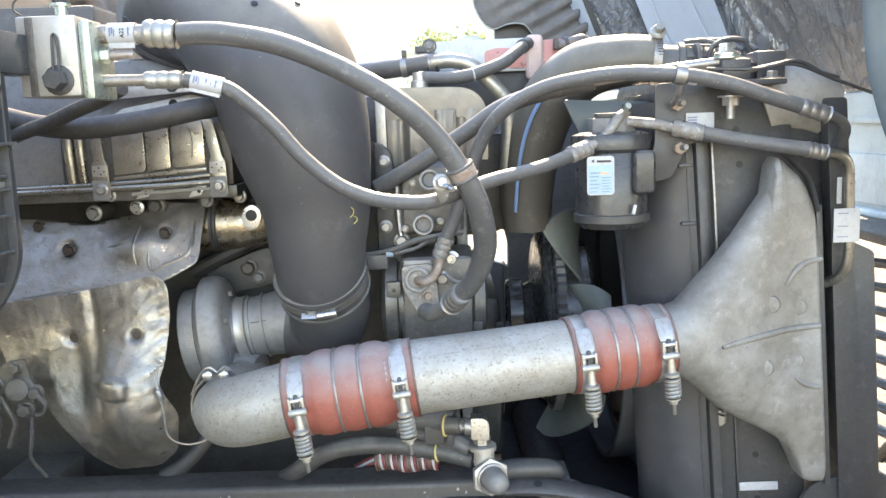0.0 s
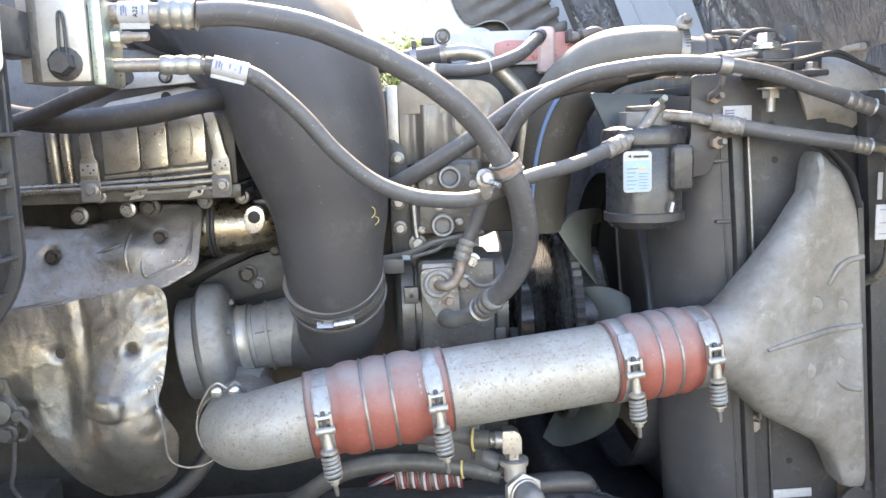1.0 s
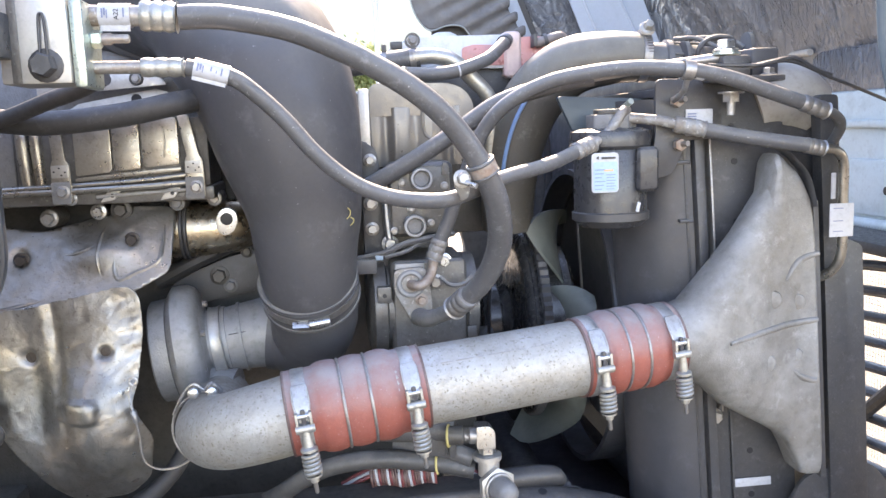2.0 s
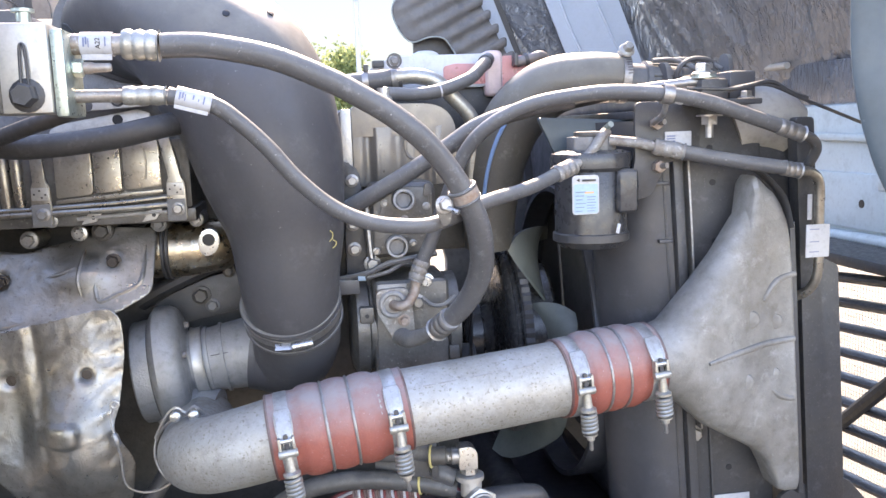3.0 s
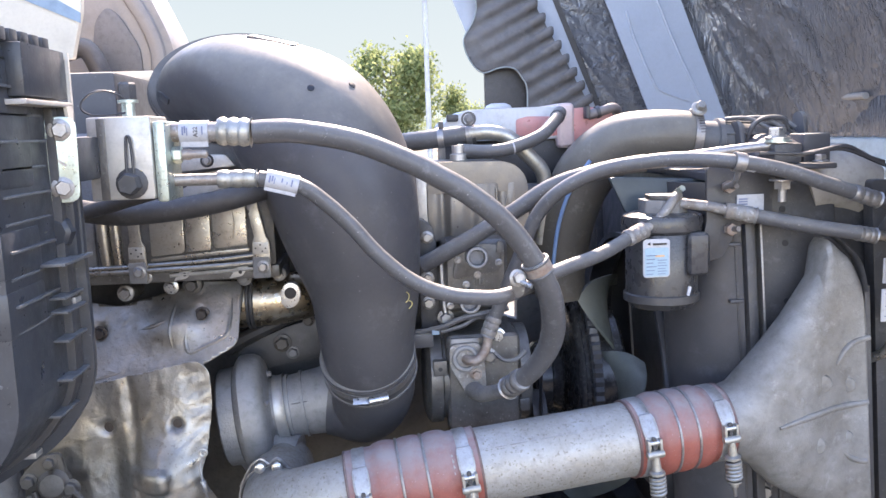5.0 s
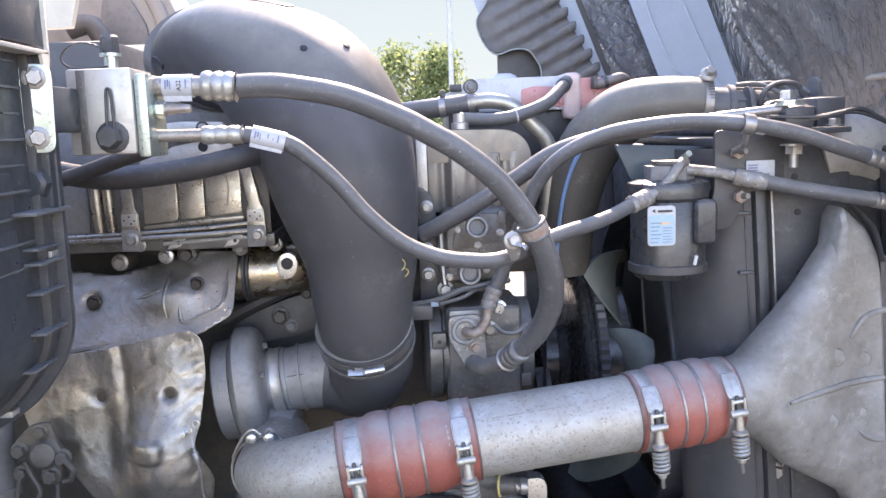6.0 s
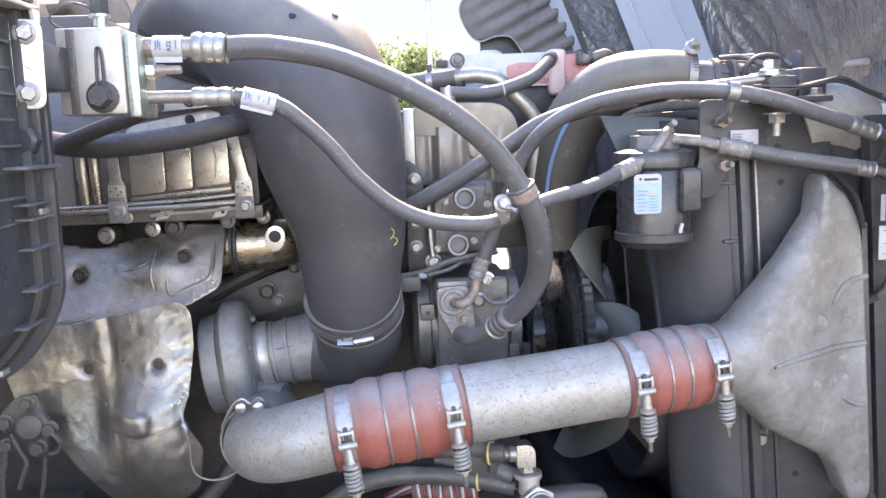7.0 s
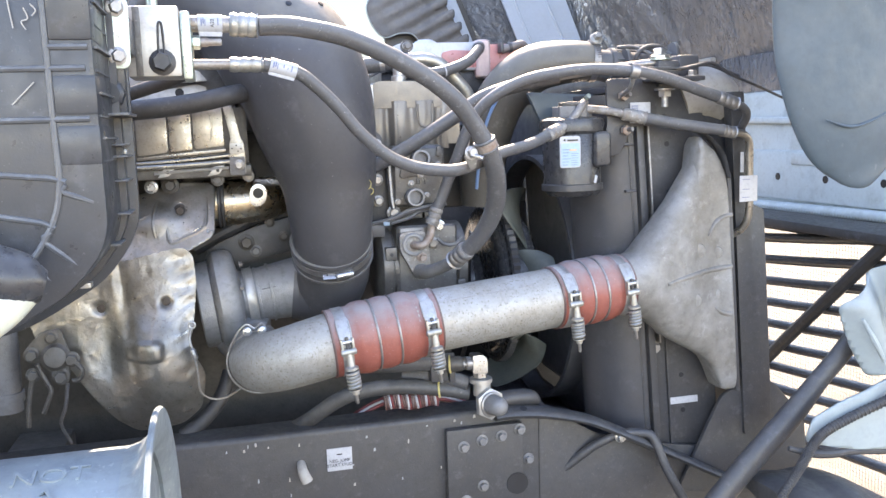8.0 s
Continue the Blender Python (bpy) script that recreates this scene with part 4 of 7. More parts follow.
part("bracket", Geo().prism(rounded([(0.345, 1.53), (0.40, 1.54), (0.43, 1.60), (0.49, 1.60), (0.49, 1.705), (0.37, 1.705), (0.37, 1.60)], 0.012, 4), "y", 1.49, 1.50, 0.002), "black", drier)
lab = thing("drier_label", "white and pale blue printed label on the drier", "label")
part("sticker", Geo().prism(rect(0.245, 1.517, 0.292, 1.584, 0.007), "y", 1.4565, 1.459, 0.0, None), "label", lab)
part("print", Geo().prism(rect(0.2475, 1.5195, 0.2895, 1.569, 0.004), "y", 1.4555, 1.4565), "blueprint", lab)
part("bar", Geo().box((0.262, 1.4545, 1.5735), (0.286, 1.4562, 1.577), 0), "ink", lab)
part("arrow", Geo().prism([(0.252, 1.576), (0.257, 1.579), (0.257, 1.573)], "y", 1.4545, 1.4562), "ink", lab)
for k in range(6):
    part("bar", Geo().box((0.25, 1.4543, 1.5225 + 0.0065 * k), (0.262 + 0.003 * (k % 3), 1.4553, 1.5238 + 0.0065 * k), 0), "print_ink", lab)
    part("bar", Geo().box((0.27, 1.4543, 1.5225 + 0.0048 * k), (0.284 + 0.002 * (k % 2), 1.4553, 1.5236 + 0.0048 * k), 0), "print_ink", lab)
part("paint_mark", Geo().prism(rounded([(0.322, 1.483), (0.327, 1.481), (0.331, 1.497), (0.326, 1.499)], 0.001, 2), "y", 1.456, 1.459), "label", drier)
part("bar", Geo().box((0.266, 1.4543, 1.553), (0.282, 1.4553, 1.556), 0), "orange", lab)

# ---- refrigerant block, bracket ----
block = thing("refrigerant_block", "machined aluminium refrigerant block with dust plug", "block")
part("body", Geo().box((-0.585, 1.195, 1.705), (-0.502, 1.29, 1.815), 0.004), "mill", block)
part("flange", Geo().box((-0.5015, 1.20, 1.70), (-0.485, 1.285, 1.808), 0.005), "zinc", block)
# the groove is not cut: a thin dark strip paints its shade
part("groove_shade", Geo().box((-0.5715, 1.1938, 1.706), (-0.5605, 1.197, 1.813), 0.0008), "oily", block)
part("paint_dot", Geo().lathe([(0, 0.003), (0.0006, 0.0026)], (-0.519, 1.195, 1.741), (0, -1, 0), 10), "yellow", block)
part("plug", Geo().bolt((-0.531, 1.195, 1.727), (0, -1, 0), 0.0135, 0.02), "black", block)
part("plug_flange", Geo().lathe([(0, 0.0165), (0.004, 0.0165), (0.005, 0.0145)], (-0.531, 1.195, 1.727), (0, -1, 0), 24), "black", block)
part("plug_strap", Geo().tube([(-0.5355, 1.189, 1.738), (-0.535, 1.190, 1.765), (-0.5338, 1.190, 1.785), (-0.531, 1.190, 1.789), (-0.5285, 1.190, 1.785), (-0.5272, 1.190, 1.765), (-0.5268, 1.189, 1.738)], 0.0019, 8, 5), "black", block)
part("bolt", Geo().bolt((-0.485, 1.235, 1.762), (1, 0, 0), 0.0065), "zinc", block)
part("stud_nut", Geo().lathe([(0, 0.0105), (0.001, 0.0118), (0.011, 0.0118), (0.0125, 0.0095)], (-0.484, 1.235, 1.762), (1, 0, 0), 6), "zinc", block)
part("stud", Geo().lathe([(0, 0.0075), (0.012, 0.0078), (0.016, 0.006), (0.034, 0.0058), (0.036, 0.0045)], (-0.474, 1.235, 1.762), (1, 0, 0), 14), "tarnish", block)
part("cap_stem", Geo().lathe([(0, 0.009), (0.02, 0.009), (0.02, 0.014), (0.024, 0.014)], (-0.545, 1.255, 1.815), (0, 0, 1), 16), "zinc", block)
part("cap", Geo().lathe([(0.024, 0.0125), (0.045, 0.0125), (0.048, 0.01)], (-0.545, 1.255, 1.815), (0, 0, 1), 6), "black", block)
hang = thing("block_bracket", "zinc plated steel strap with two bolts", "bracket")
turnm = Matrix.Translation((-0.588, 1.106, 1.763)) @ pose(0, 0, 0, 0, 1.5, 22)
part("strap", Geo().prism(rounded([(-0.0195, -0.052), (0.0195, -0.052), (0.0195, 0.052), (-0.0195, 0.052)], 0.014, 6), "y", -0.003, 0.003, 0.0015, turnm), "zinc", hang)
face = (turnm.to_3x3() @ Vector((0, -1, 0)))
for z in (0.036, -0.034):
    part("bolt", Geo().bolt(turnm @ Vector((0, -0.003, z)), face, 0.0088, 0.008), "dull", hang)
part("stamp", Geo().box((-0.011, -0.0034, -0.004), (0.009, -0.0028, -0.001), 0, turnm @ pose(0, 0, 0, 0, 35, 0)), "dull", hang)
part("arm", Geo().box((-0.605, 1.112, 1.735), (-0.57, 1.21, 1.79), 0.003), "housing", hang)

# hose guide clamp where the hoses cross
guide = thing("hose_clamp_bracket", "cushioned steel clamp holding two hoses together", "clamp")
gd = Vector((0.42, 0.2, -0.88)).normalized()
part("loop", Geo().lathe([(-0.007, 0.0185), (-0.007, 0.0215), (0.007, 0.0215), (0.007, 0.0185)], (0.026, 1.275, 1.575), gd, 32, close=True), "rust", guide)
for h in (-0.0095, 0.0095):
    part("cushion", Geo().ring(Vector((0.026, 1.275, 1.575)) + gd * h, gd, 0.0195, 0.003, 30), "hose", guide)
part("arm", Geo().prism(rounded([(-0.018, 1.553), (0.004, 1.572), (0.009, 1.563), (0.003, 1.534), (-0.008, 1.53), (-0.013, 1.545)], 0.004, 3), "y", 1.268, 1.274, 0.0012), "oily", guide)
part("bolt", Geo().bolt((-0.006, 1.266, 1.562), (0.2, -1, 0.1), 0.0085), "dull", guide)
part("stud", Geo().lathe([(0, 0.004), (0.02, 0.004)], (-0.003, 1.258, 1.558), (0.75, -0.6, -0.3), 10), "steel", guide)
clipg = thing("hose_clip", "steel clip with a white band on the hose", "clip")
part("loop", Geo().lathe([(-0.009, 0.0135), (-0.009, 0.0165), (0.009, 0.0165), (0.009, 0.0135)], (0.388, 1.4, 1.714), (1, 0, -0.2), 24, close=True), "dull", clipg)
part("band", Geo().lathe([(-0.007, 0.0125), (-0.007, 0.0132), (0.007, 0.0132), (0.007, 0.0125)], (0.409, 1.4, 1.71), (1, 0, -0.2), 24, close=True), "label", clipg)
part("stem", Geo().tube([(0.388, 1.4, 1.70), (0.39, 1.42, 1.68), (0.395, 1.47, 1.668)], 0.005, 10, 4), "dull", clipg)

# ---- engine: cooler, shields, turbocharger ----
egr = thing("exhaust_gas_cooler", "heat tinted steel cooler box with strap bands", "cooler")
part("body", Geo().box((-0.72, 1.599, 1.548), (-0.40, 1.76, 1.668), 0.008, None, 3), "oily", egr)
part("far_body", Geo().box((-1.25, 1.61, 1.548), (-0.72, 1.76, 1.66), 0.012, None, 3), "iron", egr)
# the front skin: a raised column and lower band between two sunk panels
part("skin_column", Geo().prism(rounded([(-0.557, 1.58), (-0.513, 1.583), (-0.513, 1.668), (-0.557, 1.668)], 0.003, 3), "y", 1.587, 1.60, 0.002), "bronze", egr)
part("skin_band", Geo().prism(rounded([(-0.622, 1.564), (-0.446, 1.577), (-0.446, 1.583), (-0.509, 1.5795), (-0.561, 1.5755), (-0.622, 1.57)], 0.002, 2), "y", 1.587, 1.60, 0.002), "bronze", egr)
part("panel", Geo().prism(rounded([(-0.621, 1.574), (-0.566, 1.578), (-0.561, 1.584), (-0.561, 1.668), (-0.621, 1.668)], 0.004, 3), "y", 1.5905, 1.60, 0.0018), "bronze", egr)
part("panel", Geo().prism(rounded([(-0.509, 1.588), (-0.504, 1.5845), (-0.449, 1.589), (-0.449, 1.668), (-0.509, 1.668)], 0.004, 3), "y", 1.5905, 1.60, 0.0018), "bronze", egr)
part("crease", Geo().tube([(-0.474, 1.5905, 1.655), (-0.471, 1.5895, 1.63), (-0.474, 1.5905, 1.60)], 0.0016, 6, 4), "bronze", egr)
for x, r_ in ((-0.704, 0.0105), (-0.682, 0.0095)):
    part("ridge", Geo().tube([(x - 0.006, 1.60, 1.662), (x - 0.002, 1.596, 1.645), (x, 1.595, 1.60), (x + 0.002, 1.597, 1.556)], [r_ * 0.7, r_, r_, r_ * 0.8], 12, 4), "bronze", egr)
part("rail", Geo().tube([(-1.2, 1.592, 1.545), (-0.622, 1.59, 1.558), (-0.44, 1.59, 1.569)], [(0.005, 0.006)] * 3, 10, 4), "bronze", egr)
part("rail", Geo().tube([(-1.2, 1.588, 1.541), (-0.62, 1.584, 1.5495), (-0.44, 1.584, 1.556)], 0.0052, 10, 4), "bronze", egr)
part("base", Geo().box((-1.2, 1.602, 1.524), (-0.395, 1.76, 1.548), 0.004), "oily", egr)
part("base_rail", Geo().tube([(-0.592, 1.594, 1.537), (-0.55, 1.594, 1.5395), (-0.442, 1.594, 1.5435)], 0.0038, 8, 4), "mill", egr)
for x in (-0.566, -0.466):
    web = part("web", Geo().prism(rounded([(x - 0.02, 1.527), (x + 0.004, 1.531), (x + 0.016, 1.549), (x - 0.006, 1.547)], 0.003, 3), "y", 1.592, 1.602, 0.001), "mill", egr)
    part("eye", Geo().lathe([(0, 0.0036), (0.0012, 0.0034)], (x + 0.001, 1.592, 1.5385), (0, -1, 0), 10), "ink", web)
for xt, xb in ((-0.649, -0.644), (-0.438, -0.424)):
    strap = part("strap", Geo().prism(rounded([(xt - 0.009, 1.672), (xt + 0.01, 1.672), (xb + 0.010, 1.603), (xb + 0.0155, 1.594), (xb + 0.0165, 1.562), (xb + 0.0165, 1.53), (xb - 0.0165, 1.53), (xb - 0.0155, 1.562), (xb - 0.0145, 1.594), (xb - 0.0105, 1.603)], 0.003, 3), "y", 1.58, 1.586, 0.0015), "bronze", egr)
    part("strap_pad", Geo().prism(rect(xb - 0.0135, 1.5725, xb + 0.0135, 1.5935, 0.002), "y", 1.5778, 1.5805, 0.001), "mill", strap)
    part("strap_foot", Geo().prism(rect(xb - 0.0155, 1.528, xb + 0.0155, 1.566, 0.004), "y", 1.5775, 1.5815, 0.001), "iron", strap)
    part("bolt", Geo().bolt((xb + 0.003, 1.5775, 1.5485), (0, -1, 0), 0.0075), "dull", strap)
    for dx, dz in ((-0.009, 0.0), (0.0, 0.006), (0.009, -0.001), (0.003, -0.006)):
        part("dot", Geo().lathe([(0, 0.0017), (0.0012, 0.0015)], (xb + dx, 1.5776, 1.583 + dz), (0, -1, 0), 8), "ink", strap)
# dark slab on the body that puts the gap's shade into colour
part("side_gap_shade", Geo().box((-0.449, 1.5985, 1.55), (-0.40, 1.603, 1.668), 0.001), "metal_dark", egr)
for x, z, r, m_ in ((-0.636, 1.535, 0.007, "dull"), (-0.605, 1.507, 0.0088, "steel"), (-0.566, 1.509, 0.0108, "metal_dark"), (-0.69, 1.499, 0.0098, "dull"), (-0.468, 1.517, 0.0085, "iron"), (-0.402, 1.522, 0.008, "dull")):
    yb = 1.60 if z > 1.53 else 1.648
    head_ = part("bolt", Geo().bolt((x, yb, z), (0, -1, 0), r), m_, egr)
    if z < 1.53:
        part("boss", Geo().lathe([(0, r * 1.7), (0.06, r * 1.9)], (x, yb, z), (0, 1, 0), 18), "metal_dark", head_)
    part("washer", Geo().ring((x, yb, z), (0, 1, 0), r * 1.35, 0.0022, 22), "steel" if m_ in ("steel", "iron") else "dull", head_)

head = thing("engine_block", "grey cast iron engine block and cylinder head", "engine")
part("block", Geo().box((-1.9, 1.80, 0.75), (0.02, 2.25, 1.62), 0.02), "metal_dark", head)
part("rocker_cover", Geo().box((-1.9, 1.72, 1.62), (-0.42, 2.2, 1.80), 0.03), "iron", head)
part("rocker_cover", Geo().box((-0.42, 1.83, 1.60), (-0.06, 2.2, 1.715), 0.025), "iron", head)
part("engine_mount", Geo().box((-0.95, 1.57, 0.80), (-0.83, 1.82, 0.95), 0.01), "iron", head)
part("front_cover", Geo().box((0.02, 1.80, 0.9), (0.045, 2.2, 1.5), 0.01), "iron", head)


def pressed(outline, y_of, name, parent, mat, dimples=(), n=40):
    """A pressed sheet: an outline cut into a fine grid, with a relief in depth, and thickness."""
    xs, zs = [p[0] for p in outline], [p[1] for p in outline]
    x0, x1, z0, z1 = min(xs), max(xs), min(zs), max(zs)
    step = max(x1 - x0, z1 - z0) / n
    bm = bmesh.new()
    bm.faces.new([bm.verts.new((x, 0, z)) for x, z in outline])
    for lo, hi, no in ((x0, x1, (1, 0, 0)), (z0, z1, (0, 0, 1))):
        for k in range(1, int((hi - lo) / step) + 1):
            co = Vector(no) * (lo + k * step)
            bmesh.ops.bisect_plane(bm, geom=bm.verts[:] + bm.edges[:] + bm.faces[:], plane_co=co, plane_no=no)
    for v in bm.verts:
        y = y_of(v.co.x, v.co.z)
        for dx, dz, r, h in dimples:
            d = math.hypot(v.co.x - dx, v.co.z - dz)
            if d < r:
                y += h * (0.5 + 0.5 * math.cos(math.pi * d / r))
        v.co.y = y
    bmesh.ops.recalc_face_normals(bm, faces=bm.faces)
    ob = part(name, Geo().take(bm), mat, parent, sharp=60)
    so = ob.modifiers.new("thickness", "SOLIDIFY")
    so.thickness, so.offset = 0.002, 0.0
    return ob


def crumple(x, z, k=1.0):
    soft = 0.006 * noise.noise((x * 9, z * 9, 1.3)) + 0.003 * noise.noise((x * 22, z * 20, 4.1))
    ridge = (1 - abs(noise.noise((x * 15, z * 10, 8.3)))) ** 8 + 0.5 * (1 - abs(noise.noise((x * 34 + z * 9, z * 26, 3.3)))) ** 8
    return k * (soft - 0.0035 * ridge)


sh = thing("manifold_heat_shield", "pressed aluminium exhaust manifold heat shield, stained", "heat shield")
UP = rounded([(-1.1, 1.50), (-0.86, 1.492), (-0.78, 1.488), (-0.70, 1.475), (-0.62, 1.494), (-0.545, 1.514), (-0.473, 1.508), (-0.481, 1.40), (-0.541, 1.37), (-0.594, 1.354), (-0.671, 1.338), (-0.747, 1.323), (-0.84, 1.31), (-1.1, 1.30)], 0.015, 4)


def up_y(x, z):
    return 1.665 - 0.10 * max(0, min(1, (1.51 - z) / 0.18)) + 0.02 * max(0, (x + 0.53)) * 8 * 0.2 - 0.018 * math.exp(-((x + 0.60) / 0.05) ** 2 - ((z - 1.44) / 0.03) ** 2) + crumple(x, z, 0.22)


pressed(UP, up_y, "sheet", sh, "shield", ((-0.548, 1.456, 0.018, 0.008), (-0.735, 1.43, 0.022, 0.012)), 90)
for x, z in ((-0.548, 1.456), (-0.735, 1.43), (-0.80, 1.475)):
    part("bolt", Geo().bolt((x, up_y(x, z) + 0.004, z), (0, -1, 0), 0.009), "darkrust", sh)
for path in ([(-0.575, 1.427), (-0.576, 1.408), (-0.568, 1.39), (-0.54, 1.40), (-0.505, 1.415), (-0.496, 1.44), (-0.493, 1.48)], [(-0.66, 1.434), (-0.63, 1.441), (-0.60, 1.453)], [(-0.60, 1.40), (-0.604, 1.43), (-0.60, 1.46), (-0.595, 1.48)], [(-0.82, 1.345), (-0.75, 1.352), (-0.68, 1.365)]):
    part("crease", Geo().tube([(x, up_y(x, z) + 0.001, z) for x, z in path], [0.002] + [0.0045] * (len(path) - 2) + [0.002], 8, 6), "shield", sh)
sh2 = thing("turbine_heat_shield", "crumpled aluminium turbine heat shield, stained", "heat shield")
LO = rounded([(-0.86, 1.345), (-0.70, 1.36), (-0.546, 1.39), (-0.525, 1.37), (-0.522, 1.31), (-0.533, 1.225), (-0.545, 1.19), (-0.515, 1.125), (-0.528, 1.05), (-0.57, 1.012), (-0.66, 1.0), (-0.705, 1.04), (-0.745, 1.1), (-0.775, 1.155), (-0.83, 1.2), (-0.84, 1.235), (-0.85, 1.27)], 0.015, 3)


def lo_y(x, z):
    bulge = 0.06 * math.exp(-((x + 0.60) / 0.075) ** 2 - ((z - 1.16) / 0.12) ** 2) + 0.012 * math.exp(-((x + 0.63) / 0.04) ** 2 - ((z - 1.205) / 0.03) ** 2)
    valley = 0.016 * math.exp(-((x + 0.70) / 0.03) ** 2 - ((z - 1.2) / 0.1) ** 2)
    fold = 0.006 * abs(noise.noise((x * 11 + 3, z * 7, 2.2))) + 0.008 * math.exp(-((x + 0.655 + 0.1 * (z - 1.2)) / 0.012) ** 2) * min(1, max(0, (z - 1.08) * 8))
    # the foot curls under; a flat boss stands proud; short creases run in from the free edge
    curl = 2.6 * max(0, 1.135 - z) ** 2
    boss = 0.009 / (1 + math.exp(min(40, ((abs(x + 0.63) / 0.036) ** 4 + (abs(z - 1.19) / 0.02) ** 4 - 1) * 4)))
    nick = 0.0008 * math.sin(z * 190 + 6 * noise.noise((x * 20, z * 9, 5.5))) * math.exp(-((x + 0.545) / 0.022) ** 2)
    return 1.545 - bulge + valley + fold + curl - boss + nick - 0.03 * (1.36 - z) + crumple(x, z, 0.28) + 0.0005 * noise.noise((x * 60, z * 45, 6.6)) + 0.0008 * (1 - abs(noise.noise((x * 26, z * 18, 12.1)))) ** 5


pressed(LO, lo_y, "sheet", sh2, "shield", ((-0.584, 1.278, 0.016, 0.014), (-0.712, 1.272, 0.02, 0.012)), 120)
for x, z in ((-0.584, 1.278), (-0.712, 1.272), (-0.56, 1.055)):
    part("bolt", Geo().lathe([(0, 0.0145), (0.004, 0.0135), (0.005, 0.008)], (x, lo_y(x, z) + 0.010, z), (0, -1, 0), 14), "darkrust", sh2)

pipe = thing("exhaust_crossover", "heat browned steel exhaust elbow with a bolt hole", "pipe")
part("tube", Geo().tube([(-0.50, 1.71, 1.461), (-0.44, 1.71, 1.461), (-0.40, 1.71, 1.464), (-0.36, 1.72, 1.468), (-0.33, 1.74, 1.472)], [0.052, 0.051, 0.0495, 0.047, 0.042], 28, 6), "gold", pipe)
part("collar", Geo().lathe([(0, 0.051), (0.002, 0.055), (0.006, 0.055), (0.008, 0.052), (0.01, 0.055), (0.014, 0.055), (0.016, 0.051)], (-0.473, 1.71, 1.461), (1, 0, 0), 36), "black", pipe)
lug = part("lug", Geo().prism(rounded([(-0.402, 1.462), (-0.391, 1.452), (-0.374, 1.457), (-0.364, 1.474), (-0.366, 1.495), (-0.381, 1.505), (-0.397, 1.499), (-0.404, 1.48)], 0.009, 4), "y", 1.655, 1.675, 0.005, None, 3), "steel", pipe)
part("hole", Geo().lathe([(0, 0.0115), (0.0006, 0.0112)], (-0.384, 1.655, 1.483), (0, -1, 0.0), 20), "ink", lug)

turbo = thing("turbocharger", "cast aluminium turbocharger compressor housing", "turbocharger")
TC, TA = Vector((-0.497, 1.666, 1.243)), Vector((1, 0.04, 0.12)).normalized()
part("back_plate", Geo().lathe([(-0.028, 0.05), (-0.028, 0.09), (-0.025, 0.094), (0.004, 0.096), (0.005, 0.09)], TC, TA, 56), "turbo", turbo)
# the scroll swells round the wheel: its outer radius grows along the turn
rows = []
tn = (Vector((0, 0, 1)) - TA * TA.z).normalized()
tb = TA.cross(tn)
for h, r in ((0.005, 0.085), (0.0055, 0.098), (0.01, 0.106), (0.018, 0.11), (0.03, 0.111), (0.044, 0.1095), (0.054, 0.104), (0.0595, 0.095), (0.062, 0.08), (0.064, 0.066), (0.068, 0.0595), (0.1, 0.0595), (0.15, 0.064), (0.19, 0.068)):
    row = []
    for k in range(64):
        a_ = 2 * math.pi * k / 64
        q = r + (0.006 * math.cos(a_ - 0.6) if 0.01 < h < 0.06 else 0.0)
        row.append(TC + TA * h + (tn * math.cos(a_) + tb * math.sin(a_)) * q)
    rows.append(row)
part("housing", Geo().rings(rows), "turbo", turbo)
for h, r in ((0.1, 0.0625), (0.128, 0.0655)):
    part("collar", Geo().lathe([(h - 0.003, 0.058), (h - 0.0025, r), (h + 0.0025, r), (h + 0.003, 0.058)], TC, TA, 44), "turbo", turbo)
for a in (200, 245, 290, 335):
    dv = Vector((0, math.sin(radians(a)), -math.cos(radians(a))))
    part("bolt", Geo().bolt(TC + TA * 0.062 + dv * 0.085, TA, 0.005, 0.006), "dull", turbo)
part("seam", Geo().ring(TC + TA * 0.0052, TA, 0.0955, 0.0016, 48, 6), "black", turbo)
part("band", Geo().lathe([(0.074, 0.058), (0.074, 0.066), (0.078, 0.064), (0.09, 0.064), (0.094, 0.066), (0.094, 0.058)], TC, TA, 40, close=True), "mill", turbo)
part("crack_mark", Geo().tube([TC + TA * u + (Vector((0, -1, 0.35)).normalized()) * (0.0618 + 0.02 * (u - 0.11)) for u in (0.108, 0.12, 0.14, 0.155)], 0.0008, 5, 3), "black", turbo)
part("outlet", Geo().tube([(-0.46, 1.66, 1.19), (-0.43, 1.64, 1.16), (-0.385, 1.63, 1.152)], [0.055, 0.055, 0.055], 24, 5), "turbo", turbo)
part("inlet", Geo().tube([(-0.318, 1.672, 1.262), (-0.29, 1.668, 1.259), (-0.25, 1.65, 1.258), (-0.234, 1.612, 1.30), (-0.235, 1.59, 1.335)], [0.069, 0.071, 0.076, 0.079, 0.08], 28, 6), "duct", turbo)

# ---- refrigerant compressor ----
comp = thing("compressor", "grey cast refrigerant compressor, oily", "compressor")
part("body", Geo().box((-0.092, 1.592, 1.21), (0.05, 1.76, 1.398), 0.014, None, 3), "oily", comp)
part("end_bell", Geo().lathe([(-0.135, 0.06), (-0.13, 0.082), (-0.122, 0.094), (-0.1, 0.094), (-0.097, 0.086), (-0.085, 0.086)], (0.0, 1.68, 1.30), (1, 0, 0), 44), "oily", comp)
part("front_bell", Geo().lathe([(0.045, 0.086), (0.05, 0.095), (0.07, 0.095), (0.075, 0.06)], (0.0, 1.68, 1.30), (1, 0, 0), 44), "oily", comp)
